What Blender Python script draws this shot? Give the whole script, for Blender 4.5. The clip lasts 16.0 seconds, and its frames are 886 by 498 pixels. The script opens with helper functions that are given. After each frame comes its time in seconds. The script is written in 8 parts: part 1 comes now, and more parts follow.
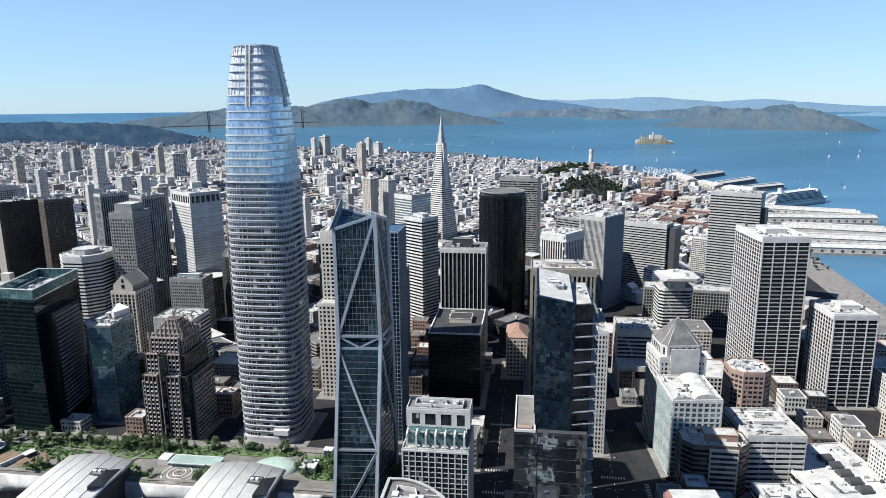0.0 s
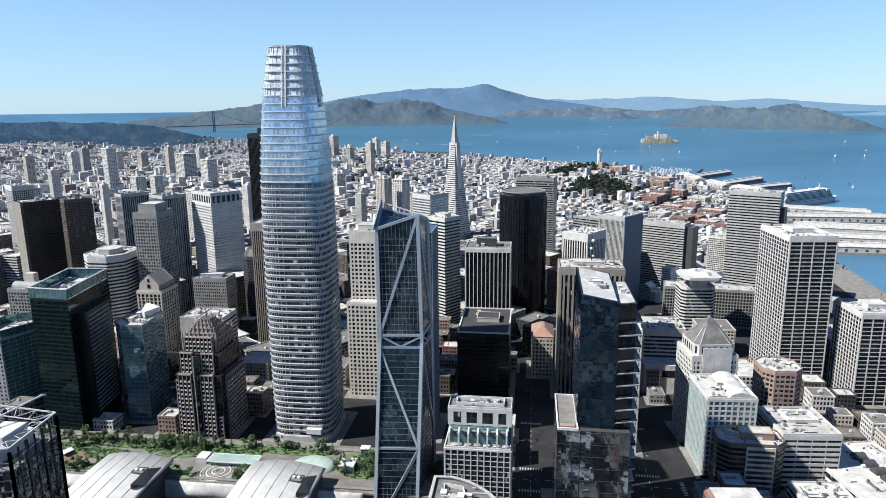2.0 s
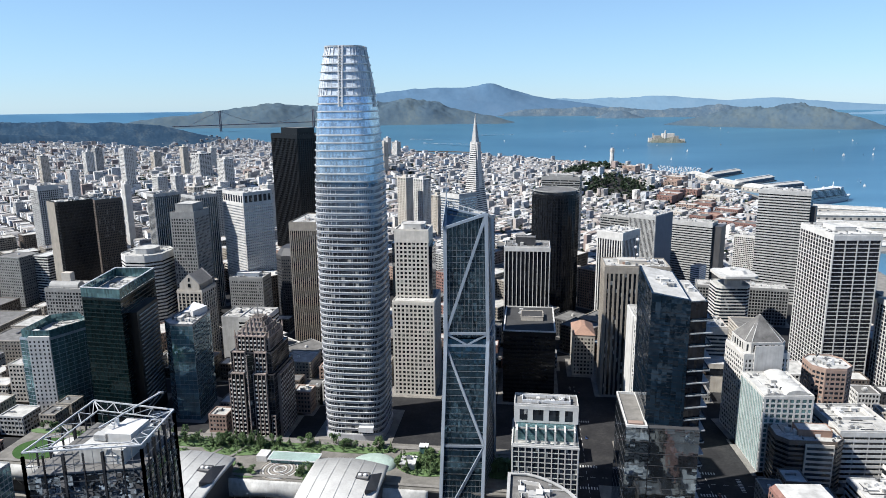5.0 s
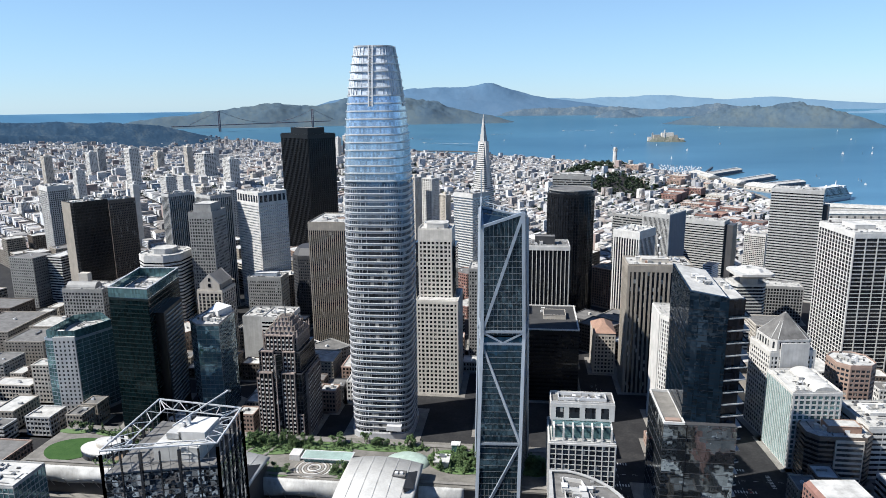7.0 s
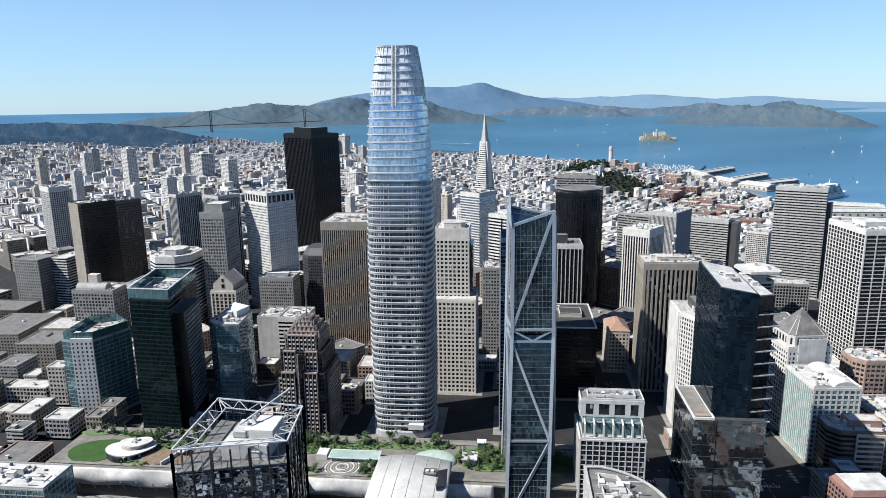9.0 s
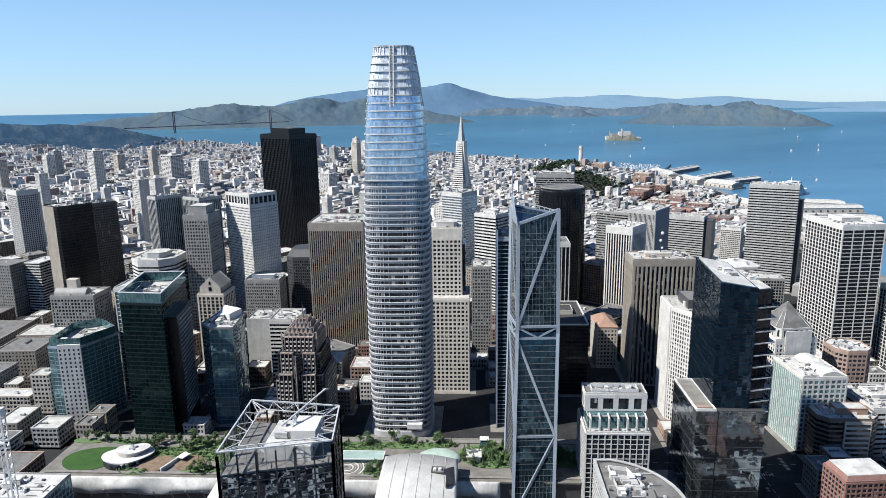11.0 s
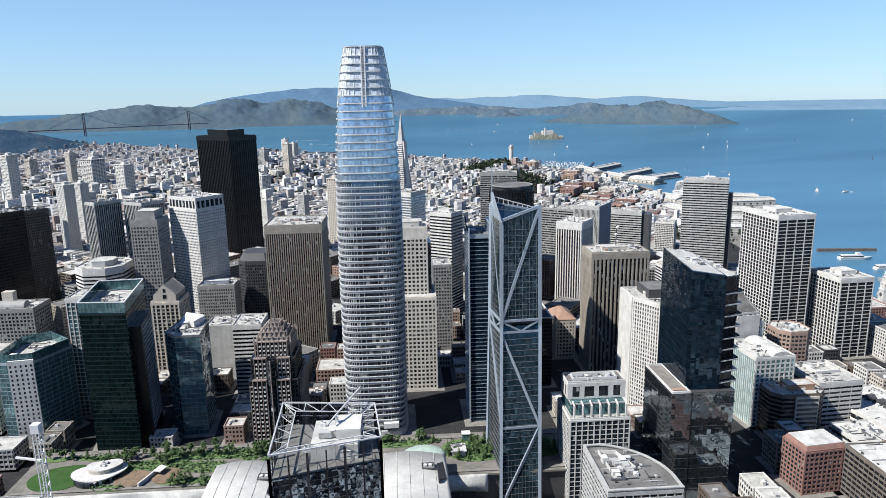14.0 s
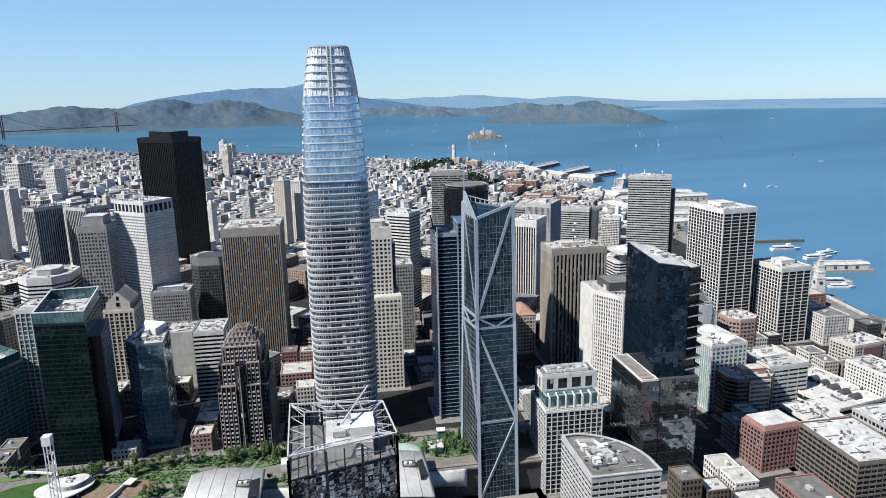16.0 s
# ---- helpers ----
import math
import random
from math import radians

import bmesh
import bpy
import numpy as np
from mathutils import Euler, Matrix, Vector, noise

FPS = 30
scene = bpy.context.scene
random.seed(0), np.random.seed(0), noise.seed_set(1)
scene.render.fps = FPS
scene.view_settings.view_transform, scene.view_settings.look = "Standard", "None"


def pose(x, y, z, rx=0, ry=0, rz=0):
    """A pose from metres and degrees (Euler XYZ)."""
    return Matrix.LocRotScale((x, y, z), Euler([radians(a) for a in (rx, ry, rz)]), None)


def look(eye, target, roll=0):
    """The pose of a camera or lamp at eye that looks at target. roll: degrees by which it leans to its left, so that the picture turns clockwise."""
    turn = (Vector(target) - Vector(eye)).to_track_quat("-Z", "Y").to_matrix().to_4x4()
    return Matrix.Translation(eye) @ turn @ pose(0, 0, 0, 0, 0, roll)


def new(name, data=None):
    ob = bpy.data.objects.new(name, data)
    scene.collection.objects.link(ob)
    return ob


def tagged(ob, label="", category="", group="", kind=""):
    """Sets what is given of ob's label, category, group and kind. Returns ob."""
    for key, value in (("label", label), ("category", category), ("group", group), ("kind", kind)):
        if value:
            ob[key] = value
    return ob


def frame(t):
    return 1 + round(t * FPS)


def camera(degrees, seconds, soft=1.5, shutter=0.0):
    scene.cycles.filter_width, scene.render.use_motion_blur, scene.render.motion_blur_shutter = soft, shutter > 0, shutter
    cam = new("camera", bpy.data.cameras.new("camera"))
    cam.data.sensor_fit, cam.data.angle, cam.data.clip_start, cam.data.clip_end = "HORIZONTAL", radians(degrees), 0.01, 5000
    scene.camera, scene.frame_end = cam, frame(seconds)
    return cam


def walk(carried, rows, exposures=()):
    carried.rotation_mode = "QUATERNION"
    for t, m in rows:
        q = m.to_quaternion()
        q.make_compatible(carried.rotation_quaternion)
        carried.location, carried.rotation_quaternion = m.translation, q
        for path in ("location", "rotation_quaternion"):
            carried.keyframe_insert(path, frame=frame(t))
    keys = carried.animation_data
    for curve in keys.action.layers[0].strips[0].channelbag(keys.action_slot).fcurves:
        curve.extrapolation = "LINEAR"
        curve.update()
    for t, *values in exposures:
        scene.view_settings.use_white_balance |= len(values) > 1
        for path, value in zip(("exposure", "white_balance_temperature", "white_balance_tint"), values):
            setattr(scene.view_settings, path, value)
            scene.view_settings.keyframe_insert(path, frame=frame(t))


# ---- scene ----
cam = camera(67.0, 16.0, soft=0.9)
METRES, EYE, TILT, LEAN, TURN = 225.0, 284.0, 1.0, 0.0, 7.5
ROWS = [
    (0.0, 0.0, 0.0, 0.0, -0.1, -13.22, 0.45),
    (0.5, -0.0267, -0.0025, 0.001, -0.09, -13.23, 0.46),
    (1.0, -0.059, -0.0057, 0.0019, -0.08, -13.24, 0.47),
    (1.5, -0.087, -0.0079, 0.0026, -0.09, -13.25, 0.47),
    (2.0, -0.1201, -0.0102, 0.0029, -0.08, -13.25, 0.5),
    (2.5, -0.1485, -0.0123, 0.0038, -0.09, -13.27, 0.51),
    (3.0, -0.1826, -0.0144, 0.0043, -0.08, -13.29, 0.52),
    (3.5, -0.2121, -0.0157, 0.0047, -0.08, -13.3, 0.53),
    (4.0, -0.2473, -0.0175, 0.0051, -0.09, -13.3, 0.55),
    (6.5, -0.412, -0.0288, 0.0068, -0.44, -13.33, 0.62),
    (7.0, -0.4408, -0.031, 0.0072, -0.6, -13.34, 0.65),
    (7.5, -0.475, -0.0336, 0.0077, -0.81, -13.35, 0.67),
    (8.0, -0.5035, -0.0357, 0.0081, -0.91, -13.35, 0.69),
    (8.5, -0.5372, -0.0382, 0.0084, -1.15, -13.36, 0.71),
    (9.0, -0.565, -0.0397, 0.0084, -1.61, -13.37, 0.72),
    (11.5, -0.7226, -0.0464, 0.0089, -5.62, -13.38, 0.71),
    (12.0, -0.756, -0.0474, 0.0096, -6.51, -13.39, 0.71),
    (12.5, -0.7841, -0.0481, 0.0099, -7.5, -13.4, 0.71),
    (13.0, -0.8177, -0.0485, 0.0106, -8.93, -13.43, 0.72),
    (13.5, -0.8454, -0.0478, 0.0111, -10.05, -13.44, 0.74),
    (14.0, -0.8789, -0.0469, 0.0112, -11.53, -13.44, 0.76),
    (14.5, -0.9069, -0.0452, 0.0111, -12.84, -13.46, 0.76),
    (15.0, -0.9398, -0.0434, 0.0111, -14.35, -13.47, 0.78),
    (15.5, -0.9704, -0.0407, 0.0114, -15.75, -13.48, 0.79),
    (16.0, -0.9979, -0.0377, 0.0116, -17.04, -13.48, 0.8),
]
walk(cam, [(t, pose(0, 0, EYE, TILT, LEAN, TURN) @ pose(METRES * x, METRES * y, METRES * z, 90 + pitch, roll, yaw)) for t, x, y, z, yaw, pitch, roll in ROWS],
     exposures=((0.0, 1.12), (11.5, 1.1), (16.0, 1.02)))

# ---------------------------------------------------------------- light
SUN_TO = Vector((-0.94, -0.36, 0.0)).normalized()
SUN_EL = radians(48)
world = bpy.data.worlds.new("world")
scene.world = world
world.use_nodes = True
wn = world.node_tree.nodes
wl = world.node_tree.links
sky = wn.new("ShaderNodeTexSky")
sky.sky_type = "NISHITA"
sky.sun_disc = False
sky.sun_elevation = SUN_EL
sky.sun_rotation = math.atan2(SUN_TO.x, SUN_TO.y) % (2 * math.pi)
sky.altitude = 0
sky.air_density = 1.0
sky.dust_density = 0.05
sky.ozone_density = 2.2
tint = wn.new("ShaderNodeMix")
tint.data_type, tint.blend_type = "RGBA", "MULTIPLY"
tint.inputs[0].default_value = 1.0
tint.inputs[7].default_value = (0.74, 0.92, 1.14, 1)
wl.new(sky.outputs[0], tint.inputs[6])
haze = wn.new("ShaderNodeMix")
haze.data_type = "RGBA"
sky_dir = wn.new("ShaderNodeTexCoord")
sky_z = wn.new("ShaderNodeSeparateXYZ")
haze_fall = wn.new("ShaderNodeMapRange")
for socket, v in (("From Min", 0.06), ("From Max", 0.4), ("To Min", 0.45), ("To Max", 0.0)):
    haze_fall.inputs[socket].default_value = v
wl.new(sky_dir.outputs["Generated"], sky_z.inputs[0])
wl.new(sky_z.outputs["Z"], haze_fall.inputs["Value"])
wl.new(haze_fall.outputs["Result"], haze.inputs[0])
haze.inputs[7].default_value = (4.5, 6.9, 9.3, 1)
wl.new(tint.outputs[2], haze.inputs[6])
wl.new(haze.outputs[2], wn["Background"].inputs[0])
wn["Background"].inputs[1].default_value = 0.0537
sun_data = bpy.data.lights.new("sun", "SUN")
sun_data.energy, sun_data.angle, sun_data.color = 5.0, radians(0.53), (1.0, 0.95, 0.86)
sun = new("sun", sun_data)
sun_dir = Vector((SUN_TO.x * math.cos(SUN_EL), SUN_TO.y * math.cos(SUN_EL), math.sin(SUN_EL)))
sun.matrix_world = look(sun_dir * 900, (0, 0, 0))
scene.view_settings.use_white_balance = True
scene.view_settings.white_balance_temperature = 6180

# ---------------------------------------------------------------- materials
def shader(name):
    m = bpy.data.materials.new(name)
    m.use_nodes = True
    return m, m.node_tree.nodes, m.node_tree.links, m.node_tree.nodes["Principled BSDF"]


def node(ns, kind, **values):
    n = ns.new(kind)
    for k, v in values.items():
        n.inputs[k.replace("_", " ")].default_value = v
    return n


def ramp(ns, a, b, c0, c1):
    n = ns.new("ShaderNodeValToRGB")
    n.color_ramp.elements[0].position, n.color_ramp.elements[1].position = a, b
    n.color_ramp.elements[0].color, n.color_ramp.elements[1].color = (*c0, 1), (*c1, 1)
    return n


def math_node(ns, ls, op, a, b=None):
    n = ns.new("ShaderNodeMath")
    n.operation = op
    for i, v in enumerate((a, b)):
        if v is None:
            continue
        if isinstance(v, (int, float)):
            n.inputs[i].default_value = v
        else:
            ls.new(v, n.inputs[i])
    return n.outputs[0]


def mix(ns, ls, fac, a, b, mode="MIX"):
    n = ns.new("ShaderNodeMix")
    n.data_type, n.blend_type = "RGBA", mode
    for sock, v in ((n.inputs[0], fac), (n.inputs[6], a), (n.inputs[7], b)):
        if isinstance(v, tuple):
            sock.default_value = (*v, 1) if len(v) == 3 else v
        elif isinstance(v, (int, float)):
            sock.default_value = v
        else:
            ls.new(v, sock)
    return n.outputs[2]


LEVEL = 0.63


def solid(name, color, rough=0.7, metal=0.0, stain=0.25, scale=0.12, grain=2.0, bump=0.15, piece=0.12):
    """Concrete, stone, paint or metal: weathering in large patches, fine grain, each piece a little different."""
    color = tuple(c * LEVEL for c in color)
    m, ns, ls, b = shader(name)
    co = ns.new("ShaderNodeTexCoord")
    big = node(ns, "ShaderNodeTexNoise", Scale=scale, Detail=5.0, Roughness=0.6)
    fine = node(ns, "ShaderNodeTexNoise", Scale=grain, Detail=3.0)
    streak_map = ns.new("ShaderNodeMapping")
    streak_map.inputs["Scale"].default_value = (1.0, 1.0, 0.06)
    streak = node(ns, "ShaderNodeTexNoise", Scale=0.7, Detail=3.0)
    ls.new(co.outputs["Object"], big.inputs["Vector"])
    ls.new(co.outputs["Object"], fine.inputs["Vector"])
    ls.new(co.outputs["Object"], streak_map.inputs["Vector"])
    ls.new(streak_map.outputs[0], streak.inputs["Vector"])
    dark = tuple(c * (1 - stain) for c in color)
    light = tuple(min(0.95, c * (1 + stain * 0.5)) for c in color)
    r = ramp(ns, 0.3, 0.72, dark, light)
    ls.new(big.outputs[0], r.inputs[0])
    r2 = ramp(ns, 0.35, 0.7, (0.8, 0.79, 0.77), (1, 1, 1))
    ls.new(streak.outputs[0], r2.inputs[0])
    c = mix(ns, ls, 0.6, r.outputs[0], r2.outputs[0], "MULTIPLY")
    info = ns.new("ShaderNodeObjectInfo")
    r3 = ramp(ns, 0.0, 1.0, (1 - piece,) * 3, (1, 1, 1))
    ls.new(info.outputs["Random"], r3.inputs[0])
    c = mix(ns, ls, 1.0, c, r3.outputs[0], "MULTIPLY")
    ls.new(c, b.inputs["Base Color"])
    b.inputs["Roughness"].default_value, b.inputs["Metallic"].default_value = rough, metal
    bp = node(ns, "ShaderNodeBump", Strength=bump, Distance=0.05)
    ls.new(fine.outputs[0], bp.inputs["Height"])
    ls.new(bp.outputs[0], b.inputs["Normal"])
    return m


def glazing(name, color, metal=0.75, rough=0.06, bay=1.5, floor=3.9, vary=0.6, wobble=0.02, blinds=0.0, gloss=0.5):
    """Coated window glass in panes: every pane leans a little its own way and is a little lighter or darker."""
    m, ns, ls, b = shader(name)
    co = ns.new("ShaderNodeTexCoord")
    div = ns.new("ShaderNodeVectorMath")
    div.operation = "DIVIDE"
    div.inputs[1].default_value = (bay, bay, floor)
    add = ns.new("ShaderNodeVectorMath")
    add.inputs[1].default_value = (0.37, 0.41, 0.02)
    flo = ns.new("ShaderNodeVectorMath")
    flo.operation = "FLOOR"
    ls.new(co.outputs["Object"], div.inputs[0])
    ls.new(div.outputs[0], add.inputs[0])
    ls.new(add.outputs[0], flo.inputs[0])
    wnz = ns.new("ShaderNodeTexWhiteNoise")
    ls.new(flo.outputs[0], wnz.inputs["Vector"])
    lo = tuple(c * (1 - vary) for c in color)
    hi = tuple(min(0.9, c * (1 + vary)) for c in color)
    r = ramp(ns, 0.0, 1.0, lo, hi)
    ls.new(wnz.outputs["Value"], r.inputs[0])
    c = r.outputs[0]
    if blinds:
        sel = math_node(ns, ls, "GREATER_THAN", wnz.outputs["Value"], 1 - blinds)
        c = mix(ns, ls, sel, c, (0.33, 0.33, 0.31))
    ls.new(c, b.inputs["Base Color"])
    b.inputs["Roughness"].default_value, b.inputs["Metallic"].default_value = rough, metal
    b.inputs["Specular IOR Level"].default_value = gloss
    geo = ns.new("ShaderNodeNewGeometry")
    sub = ns.new("ShaderNodeVectorMath")
    sub.operation = "SUBTRACT"
    sub.inputs[1].default_value = (0.5, 0.5, 0.5)
    ls.new(wnz.outputs["Color"], sub.inputs[0])
    wave = node(ns, "ShaderNodeTexNoise", Scale=0.35, Detail=2.0)
    ls.new(co.outputs["Object"], wave.inputs["Vector"])
    sub2 = ns.new("ShaderNodeVectorMath")
    sub2.operation = "SUBTRACT"
    sub2.inputs[1].default_value = (0.5, 0.5, 0.5)
    ls.new(wave.outputs["Color"], sub2.inputs[0])
    both = ns.new("ShaderNodeVectorMath")
    ls.new(sub.outputs[0], both.inputs[0])
    ls.new(sub2.outputs[0], both.inputs[1])
    sc = ns.new("ShaderNodeVectorMath")
    sc.operation = "SCALE"
    sc.inputs["Scale"].default_value = wobble
    ls.new(both.outputs[0], sc.inputs[0])
    tot = ns.new("ShaderNodeVectorMath")
    ls.new(geo.outputs["Normal"], tot.inputs[0])
    ls.new(sc.outputs[0], tot.inputs[1])
    nrm = ns.new("ShaderNodeVectorMath")
    nrm.operation = "NORMALIZE"
    ls.new(tot.outputs[0], nrm.inputs[0])
    ls.new(nrm.outputs[0], b.inputs["Normal"])
    return m


def leafy(name, dark, light, scale=0.5):
    m, ns, ls, b = shader(name)
    geo = ns.new("ShaderNodeNewGeometry")
    co = ns.new("ShaderNodeTexCoord")
    nz = node(ns, "ShaderNodeTexNoise", Scale=scale, Detail=4.0)
    ls.new(co.outputs["Object"], nz.inputs["Vector"])
    f = math_node(ns, ls, "ADD", math_node(ns, ls, "MULTIPLY", geo.outputs["Random Per Island"], 0.6), math_node(ns, ls, "MULTIPLY", nz.outputs[0], 0.4))
    r = ramp(ns, 0.1, 0.9, dark, light)
    ls.new(f, r.inputs[0])
    ls.new(r.outputs[0], b.inputs["Base Color"])
    b.inputs["Roughness"].default_value = 0.8
    return m


def patchy(name, colors, scale, rough=0.85, bump=0.2):
    """Ground cover: three colours in patches of two sizes."""
    colors = [tuple(c * LEVEL for c in q) for q in colors]
    m, ns, ls, b = shader(name)
    co = ns.new("ShaderNodeTexCoord")
    a = node(ns, "ShaderNodeTexNoise", Scale=scale, Detail=8.0, Roughness=0.65)
    f = node(ns, "ShaderNodeTexNoise", Scale=scale * 9, Detail=4.0)
    ls.new(co.outputs["Object"], a.inputs["Vector"])
    ls.new(co.outputs["Object"], f.inputs["Vector"])
    r = ramp(ns, 0.33, 0.68, colors[0], colors[2])
    e = r.color_ramp.elements.new(0.5)
    e.color = (*colors[1], 1)
    ls.new(math_node(ns, ls, "ADD", math_node(ns, ls, "MULTIPLY", a.outputs[0], 0.7), math_node(ns, ls, "MULTIPLY", f.outputs[0], 0.3)), r.inputs[0])
    ls.new(r.outputs[0], b.inputs["Base Color"])
    b.inputs["Roughness"].default_value = rough
    b.inputs["Specular IOR Level"].default_value = 0.15
    bp = node(ns, "ShaderNodeBump", Strength=bump, Distance=0.5)
    ls.new(f.outputs[0], bp.inputs["Height"])
    ls.new(bp.outputs[0], b.inputs["Normal"])
    return m


def house_walls(name, stops, win=(0.05, 0.055, 0.06), bay=2.6, floor=3.2, amount=0.5):
    """Painted walls, one colour a house, with rows of small dark window openings."""
    stops = [tuple(c * 0.74 for c in q) for q in stops]
    m, ns, ls, b = shader(name)
    geo = ns.new("ShaderNodeNewGeometry")
    r = ns.new("ShaderNodeValToRGB")
    els = r.color_ramp.elements
    els[0].position, els[0].color = 0.0, (*stops[0], 1)
    els[1].position, els[1].color = 1.0, (*stops[-1], 1)
    for i, c in enumerate(stops[1:-1], 1):
        e = els.new(i / (len(stops) - 1))
        e.color = (*c, 1)
    r.color_ramp.interpolation = "CONSTANT"
    ls.new(geo.outputs["Random Per Island"], r.inputs[0])
    sep = ns.new("ShaderNodeSeparateXYZ")
    ls.new(geo.outputs["Position"], sep.inputs[0])
    along = math_node(ns, ls, "ADD", math_node(ns, ls, "MULTIPLY", sep.outputs[0], 0.31), math_node(ns, ls, "MULTIPLY", sep.outputs[1], 0.39))
    fu = math_node(ns, ls, "FRACT", math_node(ns, ls, "MULTIPLY", along, 2.0 / bay))
    fv = math_node(ns, ls, "FRACT", math_node(ns, ls, "DIVIDE", sep.outputs[2], floor))
    w = math_node(ns, ls, "MULTIPLY", math_node(ns, ls, "LESS_THAN", fu, amount), math_node(ns, ls, "LESS_THAN", fv, 0.5))
    ls.new(mix(ns, ls, w, r.outputs[0], win), b.inputs["Base Color"])
    b.inputs["Roughness"].default_value = 0.75
    return m


def island_tint(name, stops, rough=0.8):
    m, ns, ls, b = shader(name)
    geo = ns.new("ShaderNodeNewGeometry")
    r = ns.new("ShaderNodeValToRGB")
    els = r.color_ramp.elements
    els[0].color, els[1].color = (*stops[0], 1), (*stops[-1], 1)
    for i, c in enumerate(stops[1:-1], 1):
        e = els.new(i / (len(stops) - 1))
        e.color = (*c, 1)
    ls.new(geo.outputs["Random Per Island"], r.inputs[0])
    co = ns.new("ShaderNodeTexCoord")
    nz = node(ns, "ShaderNodeTexNoise", Scale=0.3, Detail=4.0)
    ls.new(co.outputs["Object"], nz.inputs["Vector"])
    r2 = ramp(ns, 0.3, 0.7, (0.75, 0.75, 0.75), (1, 1, 1))
    ls.new(nz.outputs[0], r2.inputs[0])
    ls.new(mix(ns, ls, 1.0, r.outputs[0], r2.outputs[0], "MULTIPLY"), b.inputs["Base Color"])
    b.inputs["Roughness"].default_value = rough
    return m


def sea(name):
    m, ns, ls, b = shader(name)
    co = ns.new("ShaderNodeTexCoord")
    a = node(ns, "ShaderNodeTexNoise", Scale=0.0022, Detail=5.0, Roughness=0.55)
    st = ns.new("ShaderNodeMapping")
    st.inputs["Rotation"].default_value = (0, 0, 0.5)
    st.inputs["Scale"].default_value = (0.35, 1.6, 1.0)
    ls.new(co.outputs["Object"], st.inputs["Vector"])
    ls.new(st.outputs[0], a.inputs["Vector"])
    r = ramp(ns, 0.35, 0.7, (0.033, 0.096, 0.16), (0.049, 0.128, 0.2))
    ls.new(a.outputs[0], r.inputs[0])
    ls.new(r.outputs[0], b.inputs["Base Color"])
    b.inputs["Roughness"].default_value = 0.32
    b.inputs["IOR"].default_value = 1.33
    wv = node(ns, "ShaderNodeTexNoise", Scale=0.06, Detail=6.0, Roughness=0.7)
    ls.new(co.outputs["Object"], wv.inputs["Vector"])
    bp = node(ns, "ShaderNodeBump", Strength=0.18, Distance=1.0)
    ls.new(wv.outputs[0], bp.inputs["Height"])
    ls.new(bp.outputs[0], b.inputs["Normal"])
    return m


